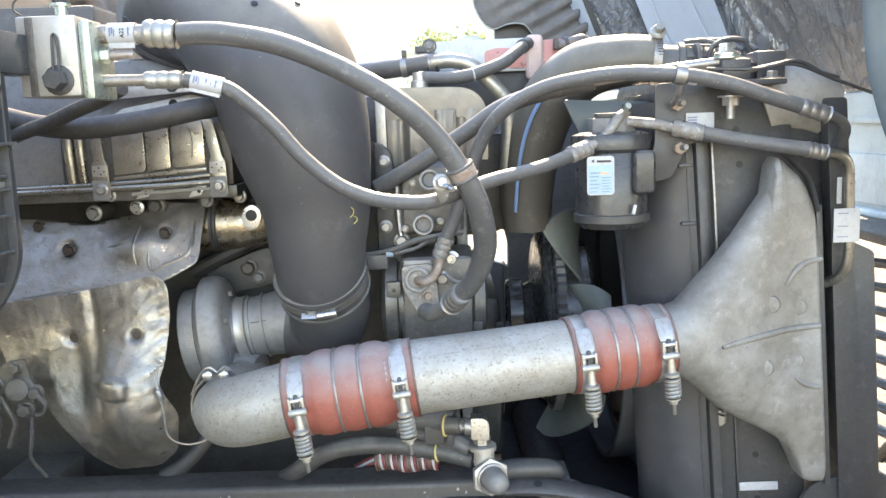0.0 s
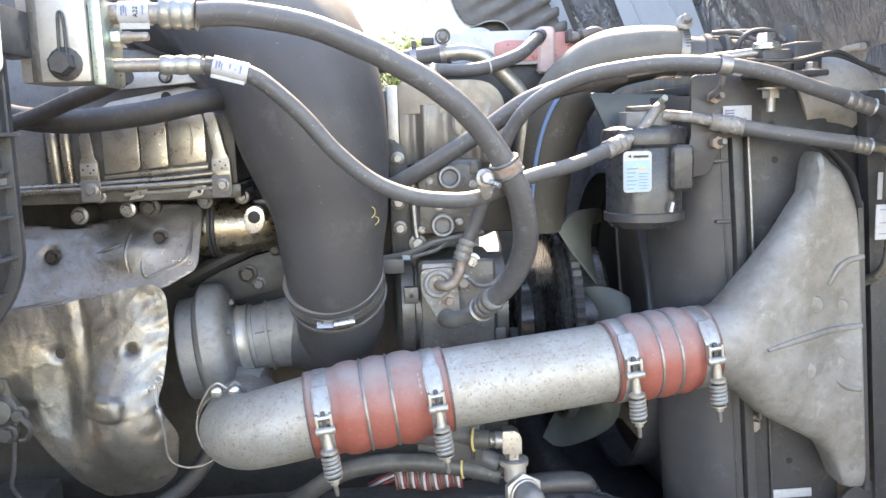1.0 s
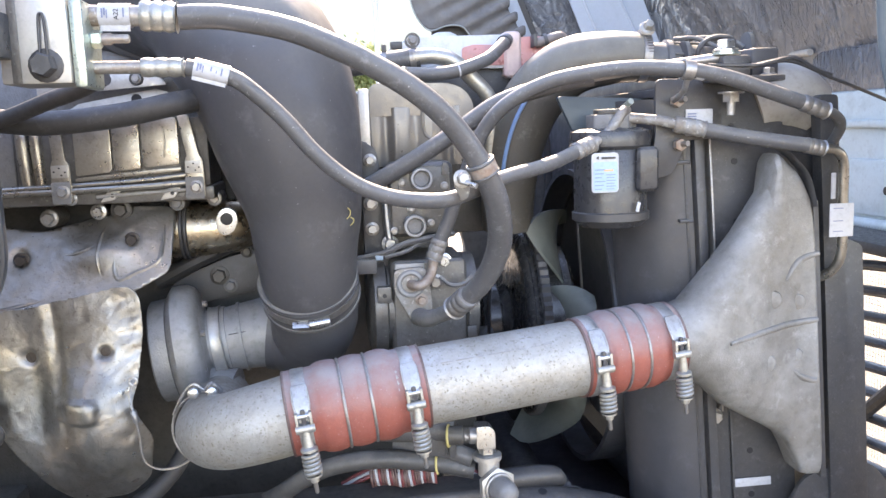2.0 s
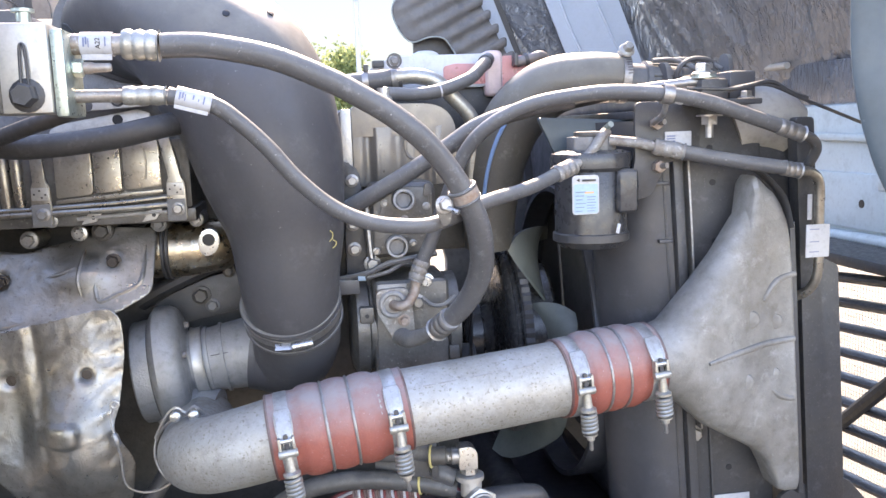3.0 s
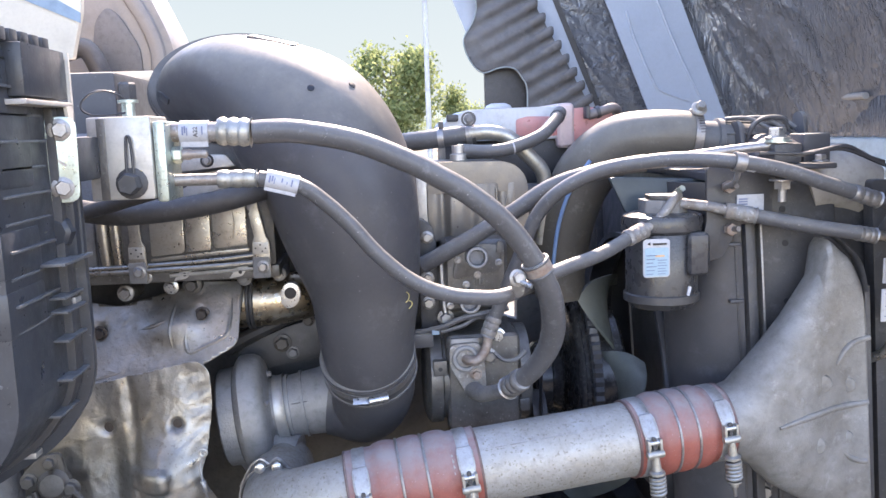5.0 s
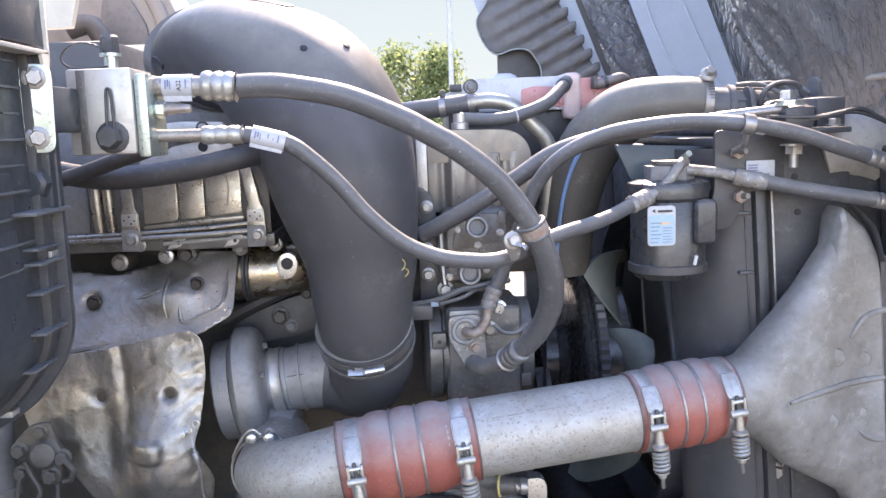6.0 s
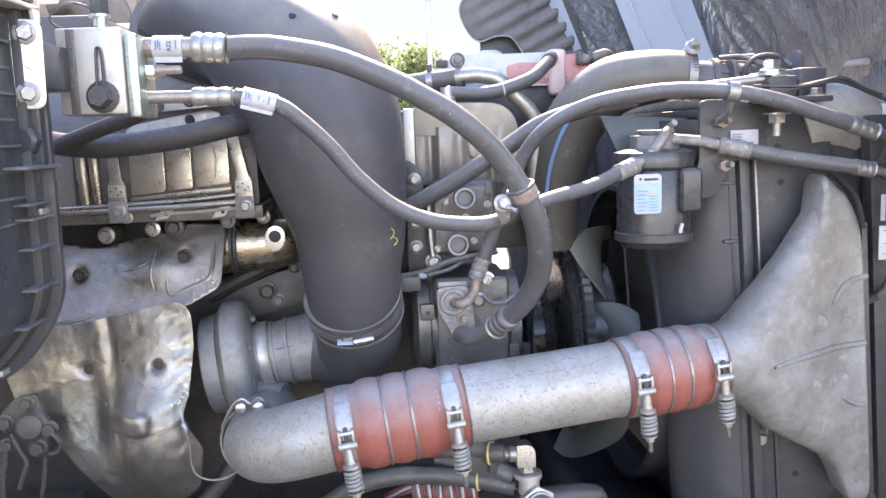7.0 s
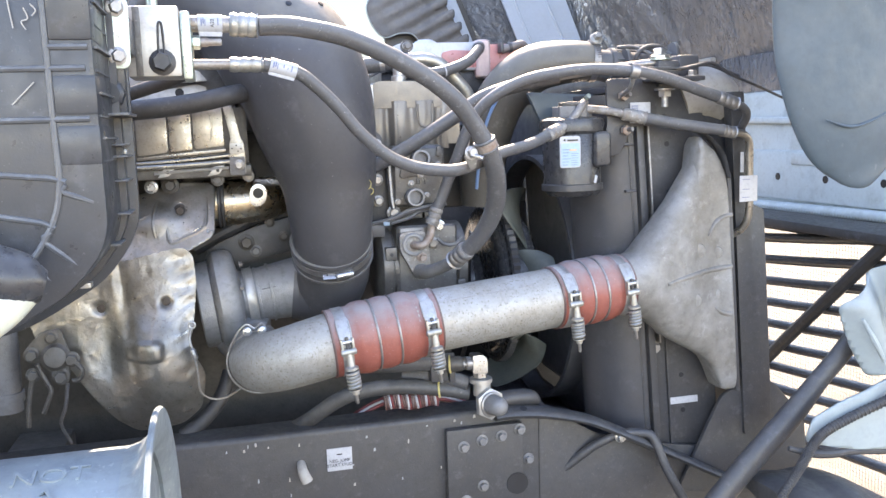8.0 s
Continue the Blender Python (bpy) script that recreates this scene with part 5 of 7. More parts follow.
part("lug", Geo().box((-0.118, 1.585, 1.322), (-0.092, 1.62, 1.352), 0.003), "oily", comp)
part("lug_hole", Geo().lathe([(0, 0.004), (0.0006, 0.004)], (-0.105, 1.585, 1.336), (0, -1, 0), 12), "ink", comp)
part("lug", Geo().box((0.045, 1.585, 1.245), (0.064, 1.62, 1.27), 0.003), "oily", comp)
part("top_step", Geo().box((-0.085, 1.583, 1.372), (-0.03, 1.596, 1.394), 0.004), "turbo", comp)
flange = rounded([(-0.088, 1.385), (-0.03, 1.388), (-0.022, 1.345), (-0.02, 1.30), (-0.03, 1.278), (-0.05, 1.276), (-0.064, 1.30), (-0.088, 1.345)], 0.012, 4)
part("port_flange", Geo().prism(flange, "y", 1.572, 1.594, 0.004), "corroded", comp)
part("port_ring", Geo().ring((-0.058, 1.572, 1.358), (0, 1, 0), 0.021, 0.005, 28, 10), "turbo", comp)
part("bolt", Geo().bolt((-0.011, 1.592, 1.356), (0, -1, 0), 0.0095), "dull", comp)
part("bolt", Geo().bolt((-0.039, 1.572, 1.327), (0, -1, 0), 0.0075), "rust", comp)
part("suction_elbow", Geo().tube([(0.004, 1.452, 1.335), (-0.012, 1.488, 1.318), (-0.034, 1.528, 1.302), (-0.045, 1.58, 1.296)], [0.0135, 0.0135, 0.015, 0.017], 16, 5), "iron", comp)
ports = thing("coolant_housing", "grey cast aluminium coolant housing with two round ports", "housing")
part("body", Geo().box((-0.09, 1.625, 1.435), (0.035, 1.76, 1.575), 0.018, None, 3), "oily", ports)
part("pad", Geo().prism(rounded([(-0.075, 1.50), (0.02, 1.515), (0.02, 1.565), (-0.06, 1.57)], 0.012, 3), "y", 1.617, 1.63, 0.004), "oily", ports)
for k in range(4):
    part("cast_mark", Geo().box((-0.034 + 0.006 * k, 1.6205, 1.488), (-0.031 + 0.006 * k, 1.6255, 1.499), 0.0008), "oily", ports)
for x, z in ((-0.029, 1.544), (-0.044, 1.459)):
    collar = part("port", Geo().lathe([(0, 0.0205), (0.026, 0.0205), (0.028, 0.019), (0.028, 0.0155), (0.012, 0.0145)], (x, 1.615, z), (0, -1, 0.05), 28), "turbo", ports)
    part("core", Geo().lathe([(0, 0.0142), (0.001, 0.013)], (x, 1.602, z), (0, -1, 0.05), 20), "iron", collar)
for x, z in ((-0.062, 1.538), (-0.026, 1.508), (-0.012, 1.462), (-0.08, 1.45), (-0.078, 1.565), (-0.048, 1.49), (0.015, 1.53)):
    part("bolt", Geo().bolt((x, 1.618, z), (0, -1, 0), 0.0048), "dull", ports)

# ---- coolant parts ----
ch = thing("upper_coolant_hose", "thick black upper radiator hose with a blue line", "hose")
part("hose", Geo().tube([(0.175, 1.82, 1.42), (0.175, 1.81, 1.50), (0.19, 1.79, 1.60), (0.222, 1.765, 1.685), (0.28, 1.725, 1.742), (0.35, 1.685, 1.757), (0.425, 1.665, 1.755)], [0.053, 0.056, 0.059, 0.061, 0.058, 0.051, 0.045], 32, 7), "hose_brown", ch)
part("line", Geo().tube([(0.146, 1.762, 1.46), (0.153, 1.746, 1.55), (0.164, 1.733, 1.61), (0.182, 1.716, 1.662), (0.213, 1.694, 1.713)], (0.0042), 6, 5), "bluestrip", ch)
band = part("band", Geo().lathe([(0, 0.045), (0, 0.0475), (0.016, 0.0465), (0.016, 0.044)], (0.405, 1.666, 1.755), (1, -0.1, -0.1), 36, close=True), "dull", ch)
for k in range(7):
    a_ = radians(38 + 7 * k)
    part("thread", Geo().box((0.4085, -0.0006, -0.0007), (0.419, 0.0008, 0.0007), 0.0, Matrix.Translation((0, 1.666 - 0.0478 * math.sin(a_), 1.7545 + 0.0478 * math.cos(a_))) @ pose(0, 0, 0, 90 - math.degrees(a_), 0, 0)), "oily", band)
part("screw_housing", Geo().box((0.402, 1.64, 1.795), (0.424, 1.668, 1.807), 0.003), "dull", band)
part("screw", Geo().bolt((0.414, 1.641, 1.808), (0, -0.85, 0.5), 0.0085, 0.012), "ferrule", band)
part("screw_ring", Geo().ring((0.414, 1.643, 1.807), (0, -0.85, 0.5), 0.0125, 0.0028, 22), "dusty", band)
neck = thing("radiator_neck", "black ribbed plastic radiator inlet neck", "fitting")
NA = Vector((1, -0.05, -0.1)).normalized()
part("neck", Geo().lathe([(0, 0.036), (0.03, 0.037), (0.032, 0.043), (0.042, 0.043), (0.044, 0.038), (0.18, 0.036)], (0.42, 1.665, 1.748), NA, 32), "plastic", neck)
for k, u in enumerate((0.075, 0.1, 0.125, 0.15)):
    part("rib", Geo().lathe([(0, 0.036), (0, 0.041), (0.004, 0.041), (0.004, 0.036)], Vector((0.42, 1.665, 1.748)) + NA * u, NA, 28, close=True), "plastic", neck)
for a_ in (60, 20, -20):
    r_ = radians(a_)
    o_ = Vector((0.46, 1.665 - 0.041 * math.cos(r_), 1.744 + 0.041 * math.sin(r_)))
    part("rib", Geo().tube([o_, o_ + NA * 0.06 + Vector((0, 0, 0.003)), o_ + NA * 0.13], 0.0025, 6, 4), "plastic", neck)
for x, h, w in ((0.478, 0.036, 0.014), (0.603, 0.05, 0.02)):
    part("flange", Geo().prism(rounded([(1.58, 1.715), (1.66, 1.715), (1.66, 1.74), (1.648, 1.745 + h), (1.612, 1.745 + h), (1.598, 1.74)], [0.004, 0.004, 0.01, 0.018, 0.018, 0.012], 5), "x", x, x + 0.008, 0.0025), "duct", neck)
part("flange_foot", Geo().box((0.565, 1.575, 1.712), (0.635, 1.60, 1.745), 0.004), "duct", neck)

mount = thing("radiator_mount", "black steel radiator mount with a large bolt", "mount")
part("bracket", Geo().box((0.455, 1.44, 1.695), (0.58, 1.53, 1.705), 0.003), "black", mount)
part("block", Geo().box((0.475, 1.455, 1.705), (0.525, 1.52, 1.74), 0.005), "black", mount)
part("washer", Geo().lathe([(0, 0.024), (0.003, 0.024), (0.003, 0.02), (0.006, 0.02)], (0.49, 1.477, 1.742), (0, 0, 1), 24), "zinc", mount)
part("bolt", Geo().bolt((0.49, 1.477, 1.748), (0, 0, 1), 0.014), "steel", mount)
part("washer", Geo().lathe([(0, 0.022), (0.003, 0.022)], (0.49, 1.455, 1.676), (0, 0, 1), 24), "dull", mount)
part("nut", Geo().lathe([(0, 0.0145), (0.014, 0.0145)], (0.49, 1.455, 1.662), (0, 0, 1), 6), "dull", mount)
part("stud", Geo().lathe([(0, 0.007), (0.03, 0.007)], (0.49, 1.455, 1.64), (0, 0, 1), 12), "dull", mount)
lab = thing("code_label", "white square label on the drier bracket", "label")
part("sticker", Geo().box((0.423, 1.4855, 1.607), (0.472, 1.4885, 1.652), 0.0006), "label", lab)
for k in range(4):
    part("bar", Geo().box((0.426, 1.485, 1.643 - 0.0045 * k), (0.442, 1.4857, 1.6455 - 0.0045 * k), 0), "print_ink", lab)

res = thing("coolant_reservoir", "milky plastic coolant reservoir, red coolant inside", "reservoir")
part("body", Geo().prism(rounded([(-0.066, 1.756), (-0.066, 1.795), (-0.014, 1.824), (0.19, 1.826), (0.19, 1.756)], 0.012, 4), "y", 1.87, 2.12, 0.014, None, 3), "tankwhite", res)
part("coolant", Geo().prism(rounded([(0.095, 1.764), (0.095, 1.80), (0.12, 1.806), (0.186, 1.804), (0.186, 1.762)], 0.006, 3), "y", 1.8665, 1.90, 0.004), "tankred", res)
part("filled_end", Geo().prism(rounded([(0.215, 1.74), (0.215, 1.82), (0.26, 1.822), (0.30, 1.815), (0.315, 1.80), (0.28, 1.775), (0.25, 1.745)], 0.012, 4), "y", 1.875, 2.08, 0.012, None, 3), "tankred", res)

part("tray", Geo().box((-0.06, 1.885, 1.66), (0.215, 2.11, 1.757), 0.01), "black", res)

therm = thing("oil_cooler_cover", "tan grey steel canister with soft pressed flutes", "canister")
part("cap", Geo().prism(rounded([(-0.112, 1.66), (0.045, 1.66), (0.045, 1.575), (0.088, 1.575), (0.088, 1.718), (-0.112, 1.722)], [0.004, 0.004, 0.004, 0.004, 0.085, 0.02], 10), "y", 1.69, 1.83, 0.02, None, 6), "canister", therm)


def fluted(x):
    """The front of the canister: broad soft flutes pressed into a gently bowed wall."""
    y = 1.686 + 0.006 * ((x + 0.012) / 0.1) ** 2
    for c, w, d in ((-0.082, 0.010, 0.008), (-0.066, 0.006, -0.003), (-0.026, 0.012, 0.007), (0.004, 0.006, -0.002), (0.036, 0.010, 0.007)):
        y += d * math.exp(-((x - c) / w) ** 2)
    return y


plan = [(-0.112, 1.83)] + [(-0.112 + 0.172 * k / 60, fluted(-0.112 + 0.172 * k / 60)) for k in range(61)] + [(0.06, 1.83)]
part("body", Geo().prism(plan, "z", 1.565, 1.676, 0.0025), "canister", therm)
part("emboss", Geo().tube([(-0.012, 1.686, 1.668), (-0.012, 1.685, 1.64), (-0.008, 1.685, 1.622), (0.006, 1.685, 1.615), (0.02, 1.686, 1.622), (0.024, 1.687, 1.64), (0.024, 1.688, 1.668)], 0.003, 8, 5), "canister", therm)
strip_ = part("edge_strip", Geo().box((-0.133, 1.686, 1.585), (-0.113, 1.694, 1.712), 0.002), "mill", therm)
for z in (1.598, 1.61):
    part("hole", Geo().lathe([(0, 0.0032), (0.0012, 0.003)], (-0.123, 1.6862, z), (0, -1, 0), 10), "ink", strip_)
part("outlet", Geo().lathe([(0, 0.017), (0.012, 0.017), (0.014, 0.013), (0.03, 0.013)], (-0.045, 1.73, 1.722), (0, 0, 1), 20), "mill", therm)

cl = thing("coolant_crossover", "tarnished steel and black rubber coolant crossover", "pipe")
part("hose", Geo().tube([(-0.32, 1.81, 1.74), (-0.203, 1.80, 1.754), (-0.15, 1.79, 1.76), (-0.087, 1.78, 1.766), (-0.005, 1.77, 1.774)], 0.0195, 18, 6), "hose", cl)
part("tube", Geo().tube([(-0.02, 1.765, 1.774), (0.0, 1.765, 1.775), (0.025, 1.76, 1.775), (0.061, 1.76, 1.764), (0.099, 1.765, 1.729), (0.131, 1.77, 1.693), (0.137, 1.775, 1.654), (0.134, 1.78, 1.60), (0.13, 1.79, 1.54)], 0.0155, 18, 7), "crossover", cl)
for at in ((-0.075, 1.779, 1.767), (-0.018, 1.772, 1.773)):
    part("clip_band", Geo().lathe([(-0.006, 0.0198), (-0.006, 0.0215), (0.006, 0.0215), (0.006, 0.0198)], at, (1, -0.13, 0.09), 26, close=True), "dull", cl)
    part("clip_ear", Geo().box((at[0] - 0.005, at[1] - 0.012, at[2] + 0.018), (at[0] + 0.005, at[1] - 0.002, at[2] + 0.033), 0.0015), "black", cl)
hz = thing("vent_hose", "thin black rubber coolant vent hose", "hose")
part("hose", Geo().tube([(-0.045, 1.735, 1.742), (-0.022, 1.732, 1.74), (0.016, 1.722, 1.738), (0.064, 1.722, 1.744), (0.123, 1.738, 1.765), (0.155, 1.77, 1.789), (0.182, 1.825, 1.809), (0.188, 1.862, 1.812)], 0.0132, 16, 6), "hose", hz)

# ---- frame fittings and lower hoses ----
fitt = thing("elbow_fitting", "bright plated elbow fitting over a large hexagonal valve", "fitting")
part("elbow", Geo().prism(rounded([(0.031, 1.093), (0.063, 1.091), (0.063, 1.122), (0.054, 1.132), (0.031, 1.132)], [0.003, 0.003, 0.008, 0.006, 0.003], 4), "y", 1.428, 1.458, 0.004, None, 3), "steel", fitt)
part("inlet", Geo().lathe([(0, 0.0145), (0.012, 0.0145), (0.014, 0.0115), (0.02, 0.0115)], (0.033, 1.443, 1.113), (-1, 0.1, 0), 18), "dull", fitt)
part("stem_nut", Geo().lathe([(0, 0.0155), (0.013, 0.0155)], (0.05, 1.443, 1.081), (0, 0, 1), 6), "steel", fitt)
part("washer", Geo().lathe([(0, 0.022), (0.001, 0.0245), (0.009, 0.0245), (0.01, 0.022)], (0.051, 1.443, 1.069), (0, 0, 1), 28), "mill", fitt)
part("stem", Geo().lathe([(0, 0.0185), (0.03, 0.0185)], (0.053, 1.443, 1.041), (0, 0, 1), 20), "mill", fitt)
part("nut", Geo().lathe([(0, 0.03), (0.002, 0.0345), (0.013, 0.0345), (0.0155, 0.029)], (0.06, 1.427, 1.027), (0.3, -1, 0.05), 6), "mill", fitt)
part("nut_face", Geo().ring((0.0645, 1.411, 1.0278), (0.3, -1, 0.05), 0.024, 0.0035, 26, 8), "dull", fitt)
part("valve", Geo().lathe([(0, 0.0215), (0.024, 0.0205), (0.034, 0.017), (0.04, 0.009), (0.041, 0.003)], (0.065, 1.412, 1.028), (0.38, -1, 0.0), 22), "iron", fitt)
part("tail", Geo().lathe([(0, 0.0165), (0.03, 0.0165), (0.032, 0.014), (0.045, 0.014)], (-0.02, 1.452, 1.113), (1, -0.13, 0), 18), "metal_dark", fitt)
tieb = thing("tie_block", "black plastic hose tie block", "clip")
part("block", Geo().box((-0.053, 1.462, 1.072), (-0.017, 1.5, 1.108), 0.004), "black", tieb)
part("tab", Geo().box((-0.013, 1.458, 1.07), (0.0, 1.49, 1.106), 0.003), "black", tieb)
low = thing("lower_hose", "black rubber hose along the frame rail", "hose")
part("hose", Geo().tube([(-0.36, 1.60, 0.95), (-0.31, 1.54, 0.995), (-0.25, 1.51, 1.041), (-0.198, 1.50, 1.059), (-0.124, 1.50, 1.061), (-0.037, 1.49, 1.051), (0.033, 1.475, 1.038)], 0.0165, 16, 6), "chipped", low)
low2 = thing("upper_frame_hose", "black rubber hose with yellow bands", "hose")
part("hose", Geo().tube([(-0.22, 1.56, 1.10), (-0.1, 1.50, 1.11), (0.0, 1.465, 1.115)], 0.018, 16, 5), "hose", low2)
spring = thing("support_bar", "curved black steel support bar at the frame rail", "bar")
part("bar", Geo().tube([(0.085, 1.47, 0.984), (0.125, 1.47, 0.985), (0.196, 1.47, 0.977), (0.303, 1.468, 0.949), (0.414, 1.464, 0.895), (0.529, 1.46, 0.835), (0.64, 1.46, 0.775), (0.75, 1.46, 0.72)], [(0.012, 0.03), (0.0135, 0.03), (0.0125, 0.03), (0.0105, 0.03), (0.011, 0.028), (0.0095, 0.026), (0.009, 0.025), (0.009, 0.025)], 16, 5, ref=(0, 0, 1)), "black", spring)
part("hole", Geo().lathe([(0, 0.008), (0.0008, 0.008)], (0.15, 1.455, 0.995), (0, -0.35, 1), 14), "ink", spring)

# ---- air cleaner housing ----
air = thing("air_cleaner_housing", "black ribbed plastic air cleaner housing", "air cleaner")
OUT = rounded([(-1.5, 1.895), (-0.60, 1.895), (-0.60, 1.47), (-0.655, 1.405), (-0.78, 1.335), (-1.5, 1.28)], [0, 0.01, 0.06, 0.03, 0.06, 0], 6)
part("shell", Geo().prism(OUT, "y", 0.95, 1.10, 0.012), "housing", air)
FL = rounded([(-1.5, 1.83), (-0.577, 1.83), (-0.577, 1.47), (-0.632, 1.395), (-0.76, 1.32), (-1.5, 1.25)], [0, 0.01, 0.07, 0.03, 0.06, 0], 6)
part("flange", Geo().prism(FL, "y", 1.125, 1.137, 0.003), "housing", air)
IN = rounded([(-1.5, 1.83), (-0.59, 1.83), (-0.59, 1.475), (-0.645, 1.402), (-0.77, 1.33), (-1.5, 1.27)], [0, 0.01, 0.06, 0.03, 0.06, 0], 6)
part("gutter", Geo().prism(IN, "y", 1.098, 1.125, 0.004), "black", air)
part("rib", Geo().tube([(-0.655, 0.95, 1.895), (-0.655, 0.95, 1.64), (-0.655, 0.95, 1.545), (-0.675, 0.95, 1.485), (-0.715, 0.95, 1.44), (-0.80, 0.95, 1.40)], (0.0045), 8, 5), "ribedge", air)
for path in ([(-1.4, 0.95, 1.635), (-0.61, 0.95, 1.635)], [(-1.4, 0.95, 1.70), (-0.61, 0.95, 1.70)], [(-0.655, 0.95, 1.727), (-0.605, 0.95, 1.727)], [(-1.4, 0.95, 1.60), (-0.72, 0.95, 1.566), (-0.65, 0.95, 1.54), (-0.607, 0.955, 1.523)], [(-1.4, 0.95, 1.60), (-0.73, 0.95, 1.513), (-0.68, 0.95, 1.477), (-0.635, 0.955, 1.437)], [(-0.70, 0.95, 1.45), (-0.66, 0.957, 1.407)]):
    part("rib", Geo().tube(path, 0.0042, 8, 5), "ribedge", air)
for z0, z1, d in ((1.735, 1.885, 0.012), (1.64, 1.692, 0.008), (1.575, 1.628, 0.005)):
    part("panel", Geo().box((-0.652, 0.95 - d * 0.35, z0), (-0.598, 1.05, z1), 0.006), "housing", air)
for k in range(11):
    z = 1.875 - 0.0295 * k
    part("web", Geo().box((-0.602, 0.965, z - 0.0016), (-0.594 if k % 2 else -0.598, 1.085, z + 0.0016), 0.0006), "ribedge", air)
for z, x in ((1.642, -0.572), (1.60, -0.582), (1.583, -0.58), (1.548, -0.582), (1.50, -0.583), (1.455, -0.60)):
    part("web", Geo().box((x - 0.03, 1.06, z - 0.0016), (x, 1.13, z + 0.0016), 0.0006), "ribedge", air)
part("web", Geo().box((-0.65, 1.04, 1.641), (-0.571, 1.14, 1.645), 0.0008), "ribedge", air)
for x, z in ((-0.595, 1.588), (-0.662, 1.39)):
    part("clip", Geo().box((x - 0.007, 1.105, z - 0.003), (x + 0.009, 1.128, z + 0.005), 0.0015), "mill", air)
part("column", Geo().box((-0.625, 1.112, 1.64), (-0.58, 1.136, 1.83), 0.005), "housing", air)
part("boss", Geo().lathe([(0, 0.022), (0.012, 0.02), (0.016, 0.015)], (-0.602, 1.113, 1.675), (0, -1, 0), 8), "housing", air)
for k in range(5):
    y = 0.975 + 0.03 * k
    part("tooth", Geo().box((-0.63, y, 1.893), (-0.592, y + 0.021, 1.908), 0.0025), "housing", air)
part("end_panel", Geo().box((-0.606, 1.0, 1.835), (-0.58, 1.128, 1.893), 0.003), "housing", air)
part("seal_strip", Geo().prism([(1.122, 1.785), (1.132, 1.83), (1.132, 1.892), (1.128, 1.892), (1.126, 1.83), (1.108, 1.826)], "x", -0.58, -0.576), "cab", air)
part("ledge", Geo().box((-0.64, 0.99, 1.826), (-0.576, 1.13, 1.832), 0.0015), "dusty", air)
for path in ([(-0.694, 0.9445, 1.785), (-0.69, 0.9445, 1.75)], [(-0.676, 0.9445, 1.775), (-0.672, 0.9445, 1.762), (-0.68, 0.9445, 1.758), (-0.675, 0.9445, 1.748)], [(-0.668, 0.9445, 1.78), (-0.662, 0.9445, 1.772), (-0.667, 0.9445, 1.765)], [(-0.70, 0.9445, 1.655), (-0.672, 0.9445, 1.683)]):
    part("chalk_mark", Geo().tube(path, 0.0009, 5, 4), "dusty", air)
spout = thing("filler_spout", "black capped translucent filler neck", "filler neck")
part("cap", Geo().tube([(-0.76, 0.86, 1.47), (-0.72, 0.86, 1.452), (-0.69, 0.86, 1.44), (-0.668, 0.865, 1.432)], [0.034, 0.036, 0.034, 0.02], 20, 4), "drierblack", spout)
part("neck", Geo().tube([(-0.82, 0.96, 1.36), (-0.78, 0.87, 1.37), (-0.76, 0.85, 1.38), (-0.715, 0.852, 1.41), (-0.69, 0.856, 1.43)], [0.026, 0.026, 0.026, 0.026, 0.022], 20, 4), "creamplastic", spout)

tk = thing("step_cover", "brushed silver painted cylindrical cover", "cover")
part("drum", Geo().lathe([(0, 0.20), (0.915, 0.20)], (-1.48, 0.80, 1.03), (1, 0, 0), 48), "tankpaint", tk)
part("lip", Geo().lathe([(0.015, 0.1995), (0.03, 0.2035), (0.04, 0.211), (0.047, 0.224), (0.051, 0.244), (0.055, 0.2455), (0.058, 0.243), (0.056, 0.222), (0.05, 0.205), (0.04, 0.192)], (-0.60, 0.80, 1.03), (1, 0, 0), 48, close=True), "tankpaint", tk)

# ---- hood ----
hood = thing("hood", "tilted truck hood seen from inside, foil insulated", "hood")


def hs(x, y, z):
    return (x - 0.40 * (z - 2.0), y, z)


def hood_strip(plan, z0, z1, thick, name, mat, n=10):
    rows = []
    for i in range(n + 1):
        z = z0 + (z1 - z0) * i / n
        front = [Vector(hs(x, y, z)) for x, y in plan]
        back = [p + Vector((0.25, 1, 0)).normalized() * thick for p in reversed(front)]
        rows.append(front + back)
    return part(name, Geo().rings(rows), mat, hood)


